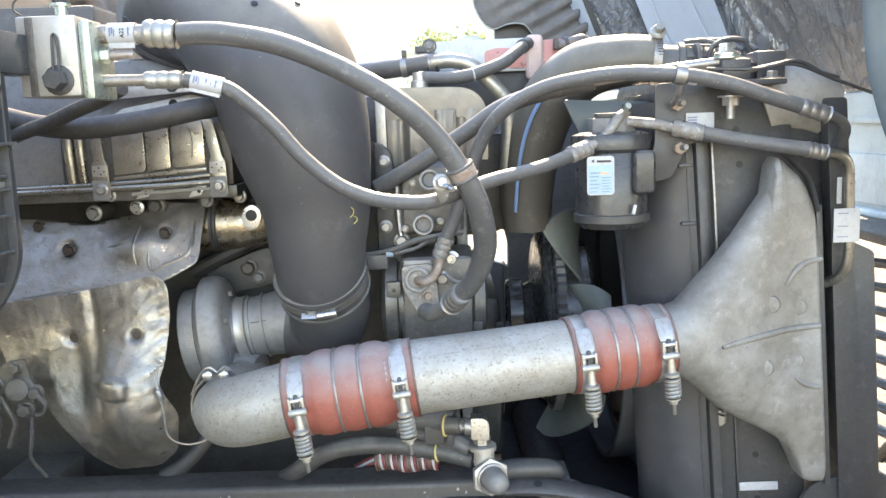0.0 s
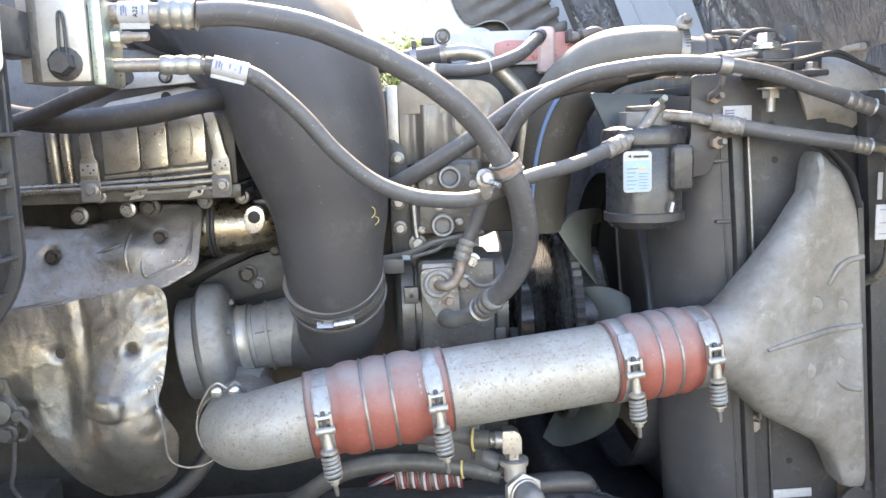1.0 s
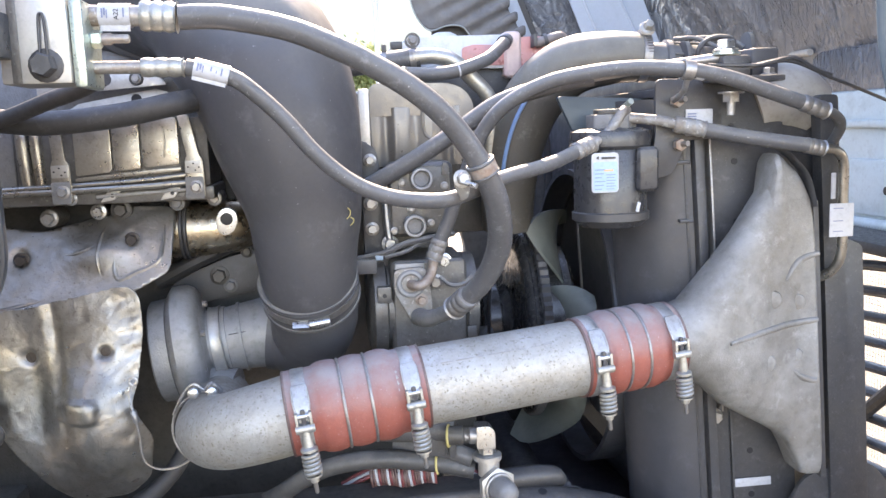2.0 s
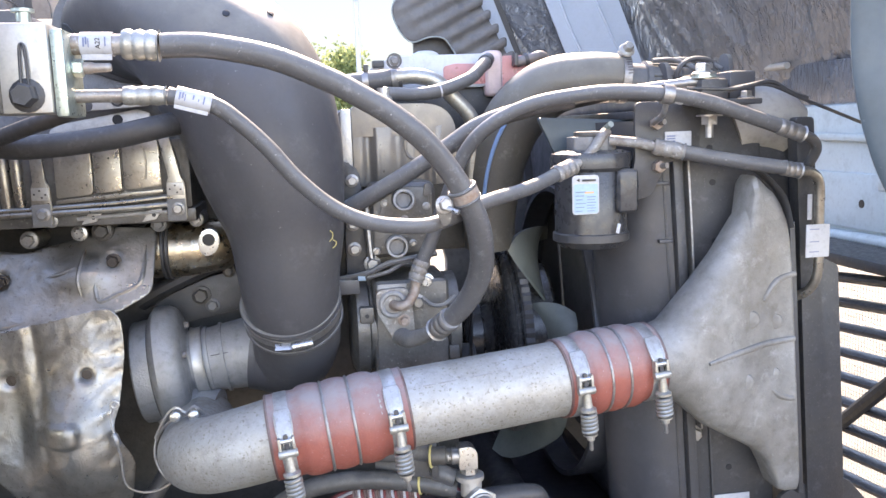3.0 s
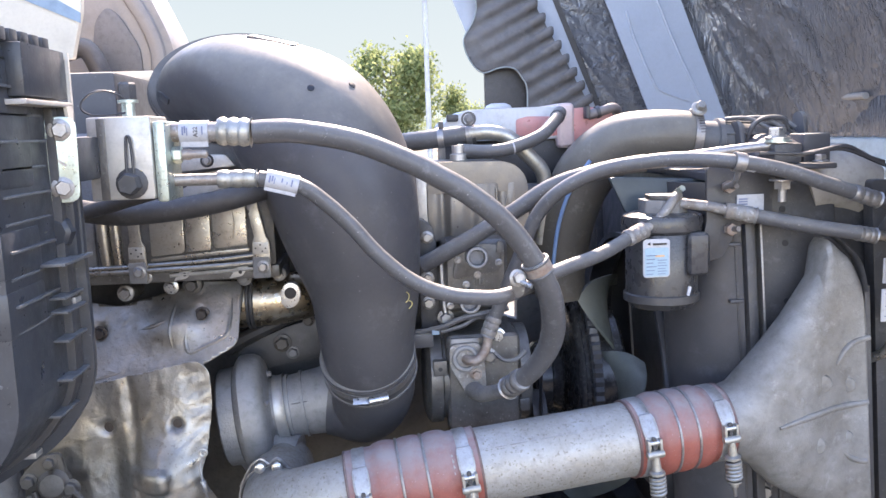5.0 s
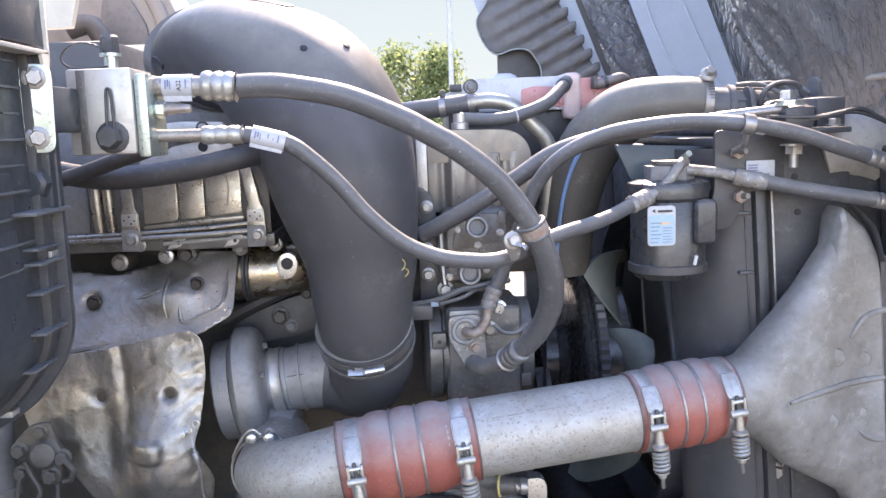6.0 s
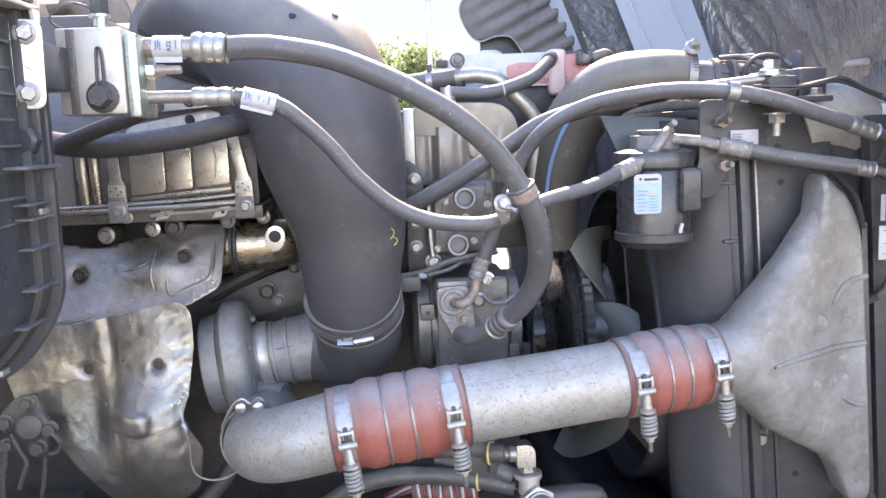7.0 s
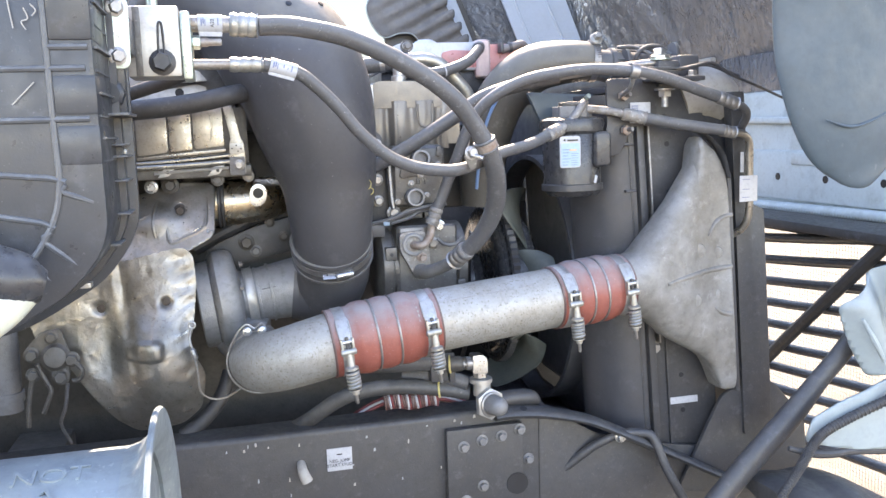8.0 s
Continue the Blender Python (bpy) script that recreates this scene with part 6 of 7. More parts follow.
def foil_strip(plan, z0, z1, thick, amp, seed, nu=120, nz=70, across=False):
    """A sheet of crumpled insulation foil: broad folds, sharp creases and a fine wrinkle."""
    line = spline(plan, max(2, nu // (len(plan) - 1)))
    rows, run = [], [0.0]
    for i in range(1, len(line)):
        run.append(run[-1] + float(np.hypot(*(line[i] - line[i - 1]))))
    norms = []
    for i in range(len(line)):
        t = line[min(i + 1, len(line) - 1)] - line[max(i - 1, 0)]
        v = Vector((t[1], -t[0], 0)).normalized()
        norms.append(v if v.x + v.y < 0 else -v)
    for j in range(nz + 1):
        z = z0 + (z1 - z0) * j / nz
        front, back = [], []
        for i, p in enumerate(line):
            u = run[i]
            fold = noise.noise((u * 2.6 + 0.5 * z, z * 1.3, seed)) * 1.4 + 0.7 * noise.noise((u * 6, z * 2.4, seed + 3))
            crease = (1 - abs(noise.noise((u * 9 + z * 2.5, z * 3.5, seed + 7)))) ** 7
            fine = (1 - abs(noise.noise((u * 34 + 5 * noise.noise((u * 4, z * 4, 2.0)), z * 9, seed + 11)))) ** 4
            if across:
                fine = 1.6 * (1 - abs(noise.noise((u * 8 + 2 * noise.noise((u * 5, z * 5, 2.0)), z * 30 + u * 8, seed + 11)))) ** 4
            q = Vector(hs(p[0], p[1], z))
            front.append(q + norms[i] * (amp * fold + 0.5 * amp * crease + 0.16 * amp * fine))
            back.append(q - norms[i] * thick)
        rows.append(front + back[::-1])
    return part("insulation", Geo().rings(rows), "foil_strip" if across else "foil", hood, sharp=80)


PL = [tuple(p) for p in spline([(0.95, 3.30), (1.15, 3.32), (1.32, 3.15), (1.42, 2.8), (1.48, 2.3), (1.48, 1.7), (1.40, 1.3), (1.25, 1.1)], 6)]
foil_strip(PL, 1.72, 3.35, 0.03, 0.022, 1.7, 288, 110)
foil_strip([(0.595, 3.262), (0.71, 3.258), (0.83, 3.262)], 1.80, 3.35, 0.02, 0.006, 5.2, 40, 260, True)
hood_strip([(0.572, 3.266), (0.60, 3.266)], 1.75, 3.35, 0.02, "seam", "black", 14)
hood_strip([(0.76, 3.235), (1.05, 3.24)], 1.75, 3.35, 0.03, "rib", "hood", 14)
hood_strip([(0.20, 3.28), (0.575, 3.27)], 1.75, 3.35, 0.02, "panel", "hood", 14)
for path in ([(0.745, 3.233, 2.2), (0.775, 3.233, 2.1), (0.84, 3.233, 1.955), (0.875, 3.233, 1.905), (0.99, 3.236, 1.86)], [(0.82, 3.235, 2.35), (0.92, 3.235, 2.1), (1.06, 3.238, 1.82)]):
    part("crease", Geo().tube(path, 0.005, 8, 6), "hood", hood)
LINER = rounded([(0.10, 2.95), (-0.12, 2.95), (0.172, 2.264), (0.176, 2.214), (0.158, 2.164), (0.127, 2.114), (0.134, 2.062), (0.163, 2.01), (0.199, 1.987), (0.258, 2.004), (0.311, 2.0), (0.342, 1.964), (0.359, 1.922), (0.355, 1.80), (0.62, 1.80), (0.585, 1.88), (0.40, 2.22)], 0.015, 3)


def liner_y(x, z):
    """Slanting swells run in from the toothed edge and fade across the liner."""
    k = (z - 1.516 - 0.5 * x) / 0.0645
    s_ = 0.632 - 0.029 * k - x
    swell = (0.5 + 0.5 * math.cos(2 * math.pi * k)) * math.exp(-(max(s_, 0) / 0.2) ** 2)
    return 3.22 - 0.014 * swell + 0.008 * noise.noise((x * 7, z * 7, 2.7)) + 0.003 * noise.noise((x * 25 + z * 12, z * 25, 5.1))


pressed(LINER, liner_y, "fender_liner", hood, "wheel_liner", (), 110)
# blunt teeth along the liner's edge
for k in range(16):
    xa, za = 0.632 - 0.029 * k, 1.832 + 0.05 * k
    part("tooth", Geo().tube([(xa + 0.002, 3.212, za + 0.002), (xa - 0.006, 3.209, za), (xa - 0.04, 3.211, za - 0.018), (xa - 0.085, 3.222, za - 0.041)], [(0.013, 0.004), (0.0175, 0.0095), (0.0175, 0.008), (0.012, 0.003)], 14, 4), "wheel_liner", hood)
part("liner_edge", Geo().tube([(p[0] * 1.0, 3.208, p[1]) for p in ((0.172, 2.264), (0.176, 2.214), (0.158, 2.164), (0.127, 2.114), (0.134, 2.062), (0.163, 2.01), (0.199, 1.987), (0.258, 2.004), (0.311, 2.0), (0.342, 1.964), (0.359, 1.922), (0.357, 1.82))], 0.0026, 6, 4), "paleblue", hood)
part("pocket", Geo().box((0.205, 3.26, 1.7), (0.40, 3.28, 2.05), 0.01), "black", hood)
part("near_fender", Geo().tube([(0.86, 1.20, 2.3), (0.84, 1.22, 2.0), (0.82, 1.235, 1.80), (0.815, 1.235, 1.68), (0.82, 1.235, 1.585), (0.84, 1.235, 1.52), (0.86, 1.23, 1.495)], [(0.30, 0.04), (0.25, 0.035), (0.222, 0.035), (0.198, 0.032), (0.158, 0.03), (0.10, 0.022), (0.04, 0.01)], 40, 7, ref=(1, 0, 0)), "liner", hood)
part("fender_fold", Geo().tube([(0.70, 1.20, 1.60), (0.76, 1.203, 1.585), (0.82, 1.204, 1.60), (0.88, 1.203, 1.63)], [0.001, 0.003, 0.003, 0.001], 8, 6), "liner", hood)
part("front_panel", Geo().box((1.454, 1.319, 1.275), (1.508, 3.159, 1.708), 0.02), "white", hood)
part("lower_panel", Geo().box((1.441, 1.319, 1.324), (1.476, 3.159, 1.497), 0.012), "white", hood)
part("pocket_step", Geo().box((1.434, 1.86, 1.448), (1.465, 2.315, 1.491), 0.01), "white", hood)
part("rolled_edge", Geo().tube([(1.443, 1.319, 1.313), (1.443, 2.077, 1.302), (1.443, 3.159, 1.291)], 0.018, 14, 4), "white", hood)
for y in (2.388, 2.139, 1.882):
    part("hole", Geo().lathe([(0, 0.013), (0.002, 0.013)], (1.4415, y, 1.405), (-1, 0, 0), 16), "ink", hood)
part("pressing", Geo().tube([(1.437, 1.3, 1.62), (1.437, 1.9, 1.61), (1.437, 2.25, 1.60), (1.437, 2.5, 1.605), (1.437, 3.0, 1.61)], [(0.012, 0.006)] * 5, 10, 5), "white", hood)
part("foil_band", Geo().box((1.476, 1.319, 1.697), (1.508, 3.159, 1.849), 0.01), "foil", hood)
part("trim_bar", Geo().tube([(1.459, 3.484, 1.857), (1.454, 3.159, 1.851), (1.454, 2.835, 1.849)], 0.012, 10, 4), "dusty", hood)
part("latch", Geo().tube([(1.373, 3.051, 2.13), (1.362, 3.03, 2.098), (1.357, 3.04, 2.065), (1.362, 3.084, 2.054), (1.367, 3.138, 2.065)], 0.008, 8, 4), "black", hood)
part("lower_sill", Geo().box((1.248, 1.319, 1.259), (1.465, 3.159, 1.288), 0.008), "black", hood)

gr = thing("grille", "black slatted hood grille with a wire screen", "grille")
for k in range(10):
    z = 1.212 - 0.0733 * k
    part("slat", Geo().tube([(1.325, 1.2, z + 0.095), (1.31, 1.74, z + 0.052), (1.30, 2.05, z + 0.021), (1.295, 2.28, z), (1.29, 2.8, z - 0.05)], [(0.0125, 0.026)] * 5, 10, 4, ref=(0, 0, 1)), "black", gr)
    part("lip", Geo().tube([(1.345, 1.2, z + 0.083), (1.33, 1.74, z + 0.04), (1.32, 2.05, z + 0.009), (1.315, 2.28, z - 0.012), (1.31, 2.8, z - 0.062)], [(0.009, 0.004)] * 5, 8, 4, ref=(0, 0, 1)), "plastic", gr)
part("brace", Geo().tube([(1.285, 1.40, 1.50), (1.28, 1.686, 1.254), (1.275, 1.95, 1.024), (1.27, 2.191, 0.808), (1.27, 2.4, 0.62)], [(0.02, 0.02)] * 5, 10, 4), "black", gr)
part("top_rail", Geo().box((1.295, 1.2, 1.243), (1.35, 2.8, 1.262), 0.004), "black", gr)
g = Geo()
for k in range(118):
    y = 1.2 + 0.013 * k
    g.box((1.352, y, 0.40), (1.3526, y + 0.0006, 1.31), 0)
for k in range(69):
    z = 0.41 + 0.013 * k
    g.box((1.352, 1.2, z), (1.3526, 2.73, z + 0.0006), 0)
tagged(part("screen", g, "dull", gr), kind="stuff")
strut = thing("hood_strut", "black steel hood lift arm", "strut")
part("arm", Geo().tube([(0.44, 1.26, 0.745), (0.521, 1.26, 0.828), (0.587, 1.26, 0.894), (0.681, 1.26, 0.982), (0.748, 1.26, 1.053), (0.815, 1.26, 1.121), (0.93, 1.27, 1.245)], [(0.026, 0.022)] * 4 + [(0.022, 0.018)] * 3, 14, 4), "black", strut)
part("clevis", Geo().box((0.41, 1.23, 0.71), (0.46, 1.29, 0.77), 0.008), "black", strut)
lamp = thing("headlamp_housing", "pale blue plastic headlamp housing, back side", "housing")
SHELL = rounded([(1.1, 1.42), (0.85, 1.318), (0.82, 1.30), (0.777, 1.244), (0.748, 1.22), (0.761, 1.18), (0.781, 1.132), (0.81, 1.073), (0.86, 1.085), (1.1, 1.10)], 0.012, 4)


def shell_y(x, z):
    edge = (x - 0.75) - 0.35 * abs(z - 1.22)
    return 1.21 - 0.055 * (1 - math.exp(-max(edge, 0.0) / 0.035)) + 0.03 * math.exp(-((x - 0.84 + 0.3 * (z - 1.2)) / 0.02) ** 2) + 0.004 * noise.noise((x * 14, z * 14, 4.4))


SKIRT = rounded([(0.665, 0.949), (0.668, 0.972), (0.678, 1.001), (0.725, 1.032), (0.814, 1.069), (1.1, 1.16), (1.1, 0.895), (0.868, 0.922), (0.759, 0.933)], 0.01, 4)


def skirt_y(x, z):
    return 1.20 - 0.04 * math.sqrt(max(0.0, min(1.0, (x - 0.66) / 0.12))) + 0.06 * max(0.0, 0.955 - z) + 0.02 * max(0.0, z - 1.02) + 0.003 * noise.noise((x * 12, z * 12, 9.4))


shell = pressed(SHELL, shell_y, "shell", lamp, "paleblue", (), 46)
skirt = pressed(SKIRT, skirt_y, "skirt", lamp, "paleblue", (), 46)
for ob in (shell, skirt):
    ob.modifiers["thickness"].thickness = 0.006
part("rib", Geo().tube([(0.775, 1.17, 1.20), (0.80, 1.16, 1.15), (0.82, 1.158, 1.11)], [0.003, 0.006, 0.003], 8, 5), "paleblue", lamp)
part("rim", Geo().tube([(0.625, 1.19, 0.941), (0.669, 1.18, 0.929), (0.714, 1.172, 0.925), (0.759, 1.168, 0.927), (0.88, 1.168, 0.912)], [0.005, 0.009, 0.009, 0.008, 0.008], 10, 5), "black", lamp)
part("collar", Geo().lathe([(-0.012, 0.016), (-0.012, 0.021), (0.012, 0.021), (0.012, 0.016)], (0.868, 1.135, 1.208), (0.3, 0.2, 1), 18, close=True), "label", lamp)
part("socket", Geo().lathe([(0, 0.045), (0.03, 0.045), (0.04, 0.035), (0.06, 0.03)], (0.875, 1.16, 1.262), (-0.35, -1, 0.1), 24), "duct", lamp)
loom = thing("wire_loom", "black corrugated cable sleeve", "cable")
part("sleeve", Geo().tube([(0.88, 1.12, 1.12), (0.853, 1.13, 1.067), (0.815, 1.138, 1.04), (0.741, 1.15, 1.008), (0.685, 1.158, 0.98), (0.659, 1.16, 0.955), (0.64, 1.162, 0.922), (0.619, 1.163, 0.891), (0.59, 1.165, 0.85)], 0.009, 12, 8), "hose_dark", loom)
lp = spline([(0.88, 1.12, 1.12), (0.853, 1.13, 1.067), (0.815, 1.138, 1.04), (0.741, 1.15, 1.008), (0.685, 1.158, 0.98), (0.659, 1.16, 0.955), (0.64, 1.162, 0.922), (0.619, 1.163, 0.891), (0.59, 1.165, 0.85)], 10)
g = Geo()
for i in range(0, len(lp) - 1):
    g.ring(lp[i], Vector(lp[i + 1]) - Vector(lp[i]), 0.009, 0.0017, 12, 5)
tagged(part("corrugation", g, "hose_dark", loom), kind="stuff")
bump = thing("bumper", "black plastic front bumper top", "bumper")
part("shell", Geo().tube([(0.60, 1.22, 0.828), (0.64, 1.22, 0.825), (0.70, 1.22, 0.815), (0.755, 1.22, 0.812), (0.872, 1.22, 0.755), (1.05, 1.24, 0.65)], [(0.02, 0.08), (0.034, 0.11), (0.035, 0.12), (0.038, 0.12), (0.035, 0.12), (0.03, 0.12)], 24, 6, ref=(0, 0, 1)), "black", bump)
part("top_trim", Geo().tube([(0.64, 1.13, 0.845), (0.70, 1.125, 0.836), (0.755, 1.125, 0.833), (0.872, 1.125, 0.776)], 0.006, 8, 6), "plastic", bump)
cabin = thing("cab", "cream painted truck cab cowl with a blue line", "cab")
part("side_panel", Geo().prism(rounded([(-2.0, 1.94), (-0.825, 1.955), (-0.80, 2.05), (-0.79, 2.2), (-1.0, 2.6), (-2.0, 2.6)], [0, 0.004, 0.004, 0.02, 0, 0], 3), "y", 1.88, 1.90, 0.002), "cab", cabin)
part("blue_line", Geo().prism([(-0.802, 2.026), (-0.8, 2.047), (-0.903, 2.11), (-1.1, 2.2), (-1.1, 2.14), (-0.91, 2.075)], "y", 1.876, 1.879), "bluepaint", cabin)
part("arch", Geo().prism(rounded([(-2.0, 1.5), (-0.80, 1.5), (-0.788, 2.05), (-0.802, 2.097), (-0.844, 2.193), (-0.93, 2.38), (-2.0, 2.6)], 0.03, 5), "y", 2.62, 2.9, 0.02), "cowl", cabin)
part("arch_lip", Geo().tube([(-0.835, 2.615, 1.94), (-0.832, 2.615, 2.04), (-0.862, 2.615, 2.13), (-0.915, 2.615, 2.22), (-0.99, 2.615, 2.33)], [(0.022, 0.014)] * 5, 10, 6), "cowl", cabin)
part("arch_recess", Geo().prism(rounded([(-1.03, 1.95), (-0.875, 1.95), (-0.88, 2.05), (-0.93, 2.14), (-0.965, 2.17), (-1.0, 2.13)], 0.02, 4), "y", 2.608, 2.621, 0.004), "iron", cabin)
part("cowl_hose", Geo().tube([(-1.06, 2.5, 2.03), (-1.0, 2.5, 2.04), (-0.965, 2.5, 1.98), (-0.95, 2.5, 1.90)], 0.028, 14, 5), "duct", cabin)
part("cowl_box", Geo().box((-1.6, 1.85, 1.70), (-0.735, 2.3, 1.925), 0.01), "duct", cabin)
part("cowl_ledge", Geo().box((-1.6, 2.18, 1.925), (-0.735, 2.36, 1.95), 0.006), "cab", cabin)
part("firewall", Geo().box((-2.0, 1.2, 0.9), (-1.5, 2.9, 2.4), 0.02), "cowl", cabin)


# ---- smaller things round the engine ----
def wrap_label(name, label, a, b, r, flap, text=""):
    """A paper tag wrapped round a tube, with its loose end hanging."""
    a, b = Vector(a), Vector(b)
    d, n = (b - a), (b - a).length
    root = thing(name, label, "label")
    part("sleeve", Geo().lathe([(0, r), (0, r + 0.0012), (n, r + 0.0012), (n, r)], a, d, 24, close=True), "label", root)
    t = d.normalized()
    near = Vector((0, -1, 0))
    dn = t.cross(near).normalized()
    if dn.z > 0:
        dn = -dn
    m = Matrix((t, near, dn)).transposed().to_4x4()
    m.translation = a + near * (r * 0.55)
    part("flap", Geo().box((0.001, -0.0006, r * 0.7), (n - 0.001, 0.0006, r + flap), 0.0002, m), "label", root)
    for k, (u0, u1, v0, v1) in enumerate(((0.12, 0.17, -0.5, 0.3), (0.2, 0.25, -0.55, 0.1), (0.28, 0.31, -0.4, 0.35), (0.5, 0.54, -0.5, 0.0), (0.66, 0.69, -0.2, 0.1), (0.8, 0.84, -0.55, 0.25))):
        if text and 0.4 < u0 < 0.75:
            continue
        m2 = Matrix((t, near, dn)).transposed().to_4x4()
        m2.translation = a + near * (r + 0.0012)
        part("print", Geo().box((n * u0, -0.0012, r * v0), (n * u1, 0.0004, r * v1), 0, m2), "print_ink", root)
    if text:
        c = a + d * 0.66 + near * (r + 0.0018)
        writing("lettering", text, tuple(c), 0.0085, root, "ink", (90, -90, 0))
    return root


wrap_label("hose_tag", "white printed paper tag round the suction tube", (-0.474, 1.244, 1.7925), (-0.435, 1.244, 1.7918), 0.0145, 0.006, "A22")
wrap_label("hose_tag", "creased white printed paper tag round the hose", (-0.362, 1.246, 1.7245), (-0.318, 1.250, 1.7125), 0.0122, 0.004)
tag = thing("line_tag", "white printed tag on the condenser line", "label")
part("card", Geo().box((0.658, 1.424, 1.425), (0.702, 1.4265, 1.483), 0.0006), "label", tag)
for z in (1.474, 1.452, 1.434):
    part("print", Geo().box((0.664, 1.4232, z), (0.682, 1.4242, z + 0.0014), 0), "print_ink", tag)
tag2 = thing("line_tag", "narrow white tag on the condenser line", "label")
part("card", Geo().box((0.668, 1.438, 1.49), (0.676, 1.4405, 1.535), 0.0006), "label", tag2)

# hoses and the bracket under the block
ha = thing("heater_hose", "thin black rubber heater hose", "hose")
part("hose", Geo().tube([(-0.80, 1.55, 1.645), (-0.72, 1.48, 1.662), (-0.666, 1.45, 1.674), (-0.598, 1.40, 1.692), (-0.545, 1.37, 1.706), (-0.50, 1.34, 1.722)], 0.0125, 14, 6), "hose_dark", ha)
hb = thing("heater_hose", "thick black rubber heater hose", "hose")
part("hose", Geo().tube([(-0.82, 1.55, 1.695), (-0.72, 1.505, 1.672), (-0.65, 1.48, 1.663), (-0.60, 1.472, 1.663), (-0.53, 1.47, 1.669), (-0.48, 1.47, 1.6765), (-0.435, 1.48, 1.686), (-0.395, 1.52, 1.694), (-0.33, 1.58, 1.70)], 0.0188, 18, 6), "hose_dark", hb)
hk = thing("engine_bracket", "bare aluminium bracket with black ringed bolts", "bracket")
part("plate", Geo().prism(rounded([(-0.70, 1.714), (-0.579, 1.722), (-0.475, 1.729), (-0.493, 1.751), (-0.566, 1.754), (-0.70, 1.742)], 0.003, 3), "y", 1.68, 1.69, 0.002), "mill", hk)
stamped = part("stamped_plate", Geo().prism(rounded([(-0.66, 1.66), (-0.655, 1.69), (-0.638, 1.70), (-0.50, 1.724), (-0.479, 1.717), (-0.476, 1.66)], 0.003, 3), "y", 1.706, 1.714, 0.002), "mill", hk)
part("hole", Geo().lathe([(0, 0.0095), (0.0012, 0.009)], (-0.536, 1.706, 1.706), (0, -1, 0), 20), "ink", stamped)
for x, z in ((-0.528, 1.741), (-0.648, 1.729)):
    bolt_ = part("bolt", Geo().bolt((x, 1.68, z), (0, -1, 0), 0.0062), "dull", hk)
    part("washer", Geo().ring((x, 1.68, z), (0, 1, 0), 0.0105, 0.0024, 24), "black", bolt_)
lan = thing("plug_lanyard", "thin black plastic plug lanyard", "lanyard")
part("loop", Geo().tube([(-0.545, 1.245, 1.838), (-0.551, 1.24, 1.845), (-0.567, 1.23, 1.851), (-0.582, 1.22, 1.848), (-0.596, 1.22, 1.836), (-0.595, 1.22, 1.825), (-0.584, 1.23, 1.819), (-0.56, 1.24, 1.82), (-0.543, 1.25, 1.822)], 0.0015, 6, 6), "black", lan)

# dark castings between the shields and the duct
cb = thing("casting_bracket", "dark cast bracket with bolts beside the turbocharger", "bracket")
part("arm", Geo().tube([(-0.53, 1.74, 1.36), (-0.46, 1.73, 1.395), (-0.38, 1.72, 1.43), (-0.32, 1.72, 1.46)], [(0.018, 0.02), (0.016, 0.02), (0.014, 0.02), (0.012, 0.02)], 10, 4), "black", cb)
part("web", Geo().prism(rounded([(-0.52, 1.30), (-0.31, 1.34), (-0.31, 1.42), (-0.40, 1.40), (-0.50, 1.36)], 0.01, 3), "y", 1.74, 1.77, 0.004), "black", cb)
for x, z, r, m_ in ((-0.415, 1.366, 0.012, "metal_dark"), (-0.395, 1.345, 0.009, "iron"), (-0.36, 1.41, 0.008, "metal_dark"), (-0.33, 1.375, 0.008, "metal_dark")):
    part("bolt", Geo().bolt((x, 1.738, z), (0, -1, 0), r), m_, cb)
wr = thing("sensor_wire", "thin heat proof sensor wire with a connector", "wire")
part("wire", Geo().tube([(-0.535, 1.50, 1.232), (-0.541, 1.492, 1.21), (-0.536, 1.485, 1.182), (-0.53, 1.486, 1.146), (-0.527, 1.49, 1.098), (-0.507, 1.50, 1.077), (-0.479, 1.515, 1.072), (-0.45, 1.54, 1.08)], 0.0022, 8, 6), "dull", wr)
part("eyelet", Geo().ring((-0.535, 1.497, 1.234), (0, 1, 0), 0.006, 0.0025, 18), "mill", wr)
part("connector", Geo().lathe([(0, 0.004), (0.003, 0.006), (0.02, 0.006), (0.023, 0.004)], (-0.537, 1.485, 1.188), (0.25, 0.0, -1), 10), "dull", wr)
lp_ = thing("drain_hose", "grey rubber drain hose below the heat shield", "hose")
part("hose", Geo().tube([(-0.47, 1.62, 1.10), (-0.49, 1.60, 1.05), (-0.53, 1.59, 1.005), (-0.575, 1.585, 0.975)], [0.015, 0.016, 0.016, 0.017], 14, 5), "hose_dark", lp_)
act = thing("turbo_actuator", "dark steel turbo actuator linkage and sensors", "actuator")
part("body", Geo().lathe([(-0.03, 0.02), (-0.028, 0.026), (-0.004, 0.027), (0, 0.022), (0.006, 0.02), (0.008, 0.012)], (-0.792, 1.485, 1.196), (0.1, -1, 0.15), 28), "metal_dark", act)
part("flange", Geo().prism(rounded([(-0.815, 1.245), (-0.78, 1.25), (-0.77, 1.205), (-0.77, 1.15), (-0.79, 1.14), (-0.81, 1.17), (-0.845, 1.195), (-0.845, 1.215)], 0.008, 4), "y", 1.495, 1.505, 0.002), "metal_dark", act)
for x, z, r in ((-0.797, 1.234, 0.009), (-0.835, 1.202, 0.01), (-0.836, 1.162, 0.009), (-0.764, 1.187, 0.01), (-0.786, 1.155, 0.011)):
    part("bolt", Geo().bolt((x, 1.495, z), (0, -1, 0), r), "metal_dark", act)
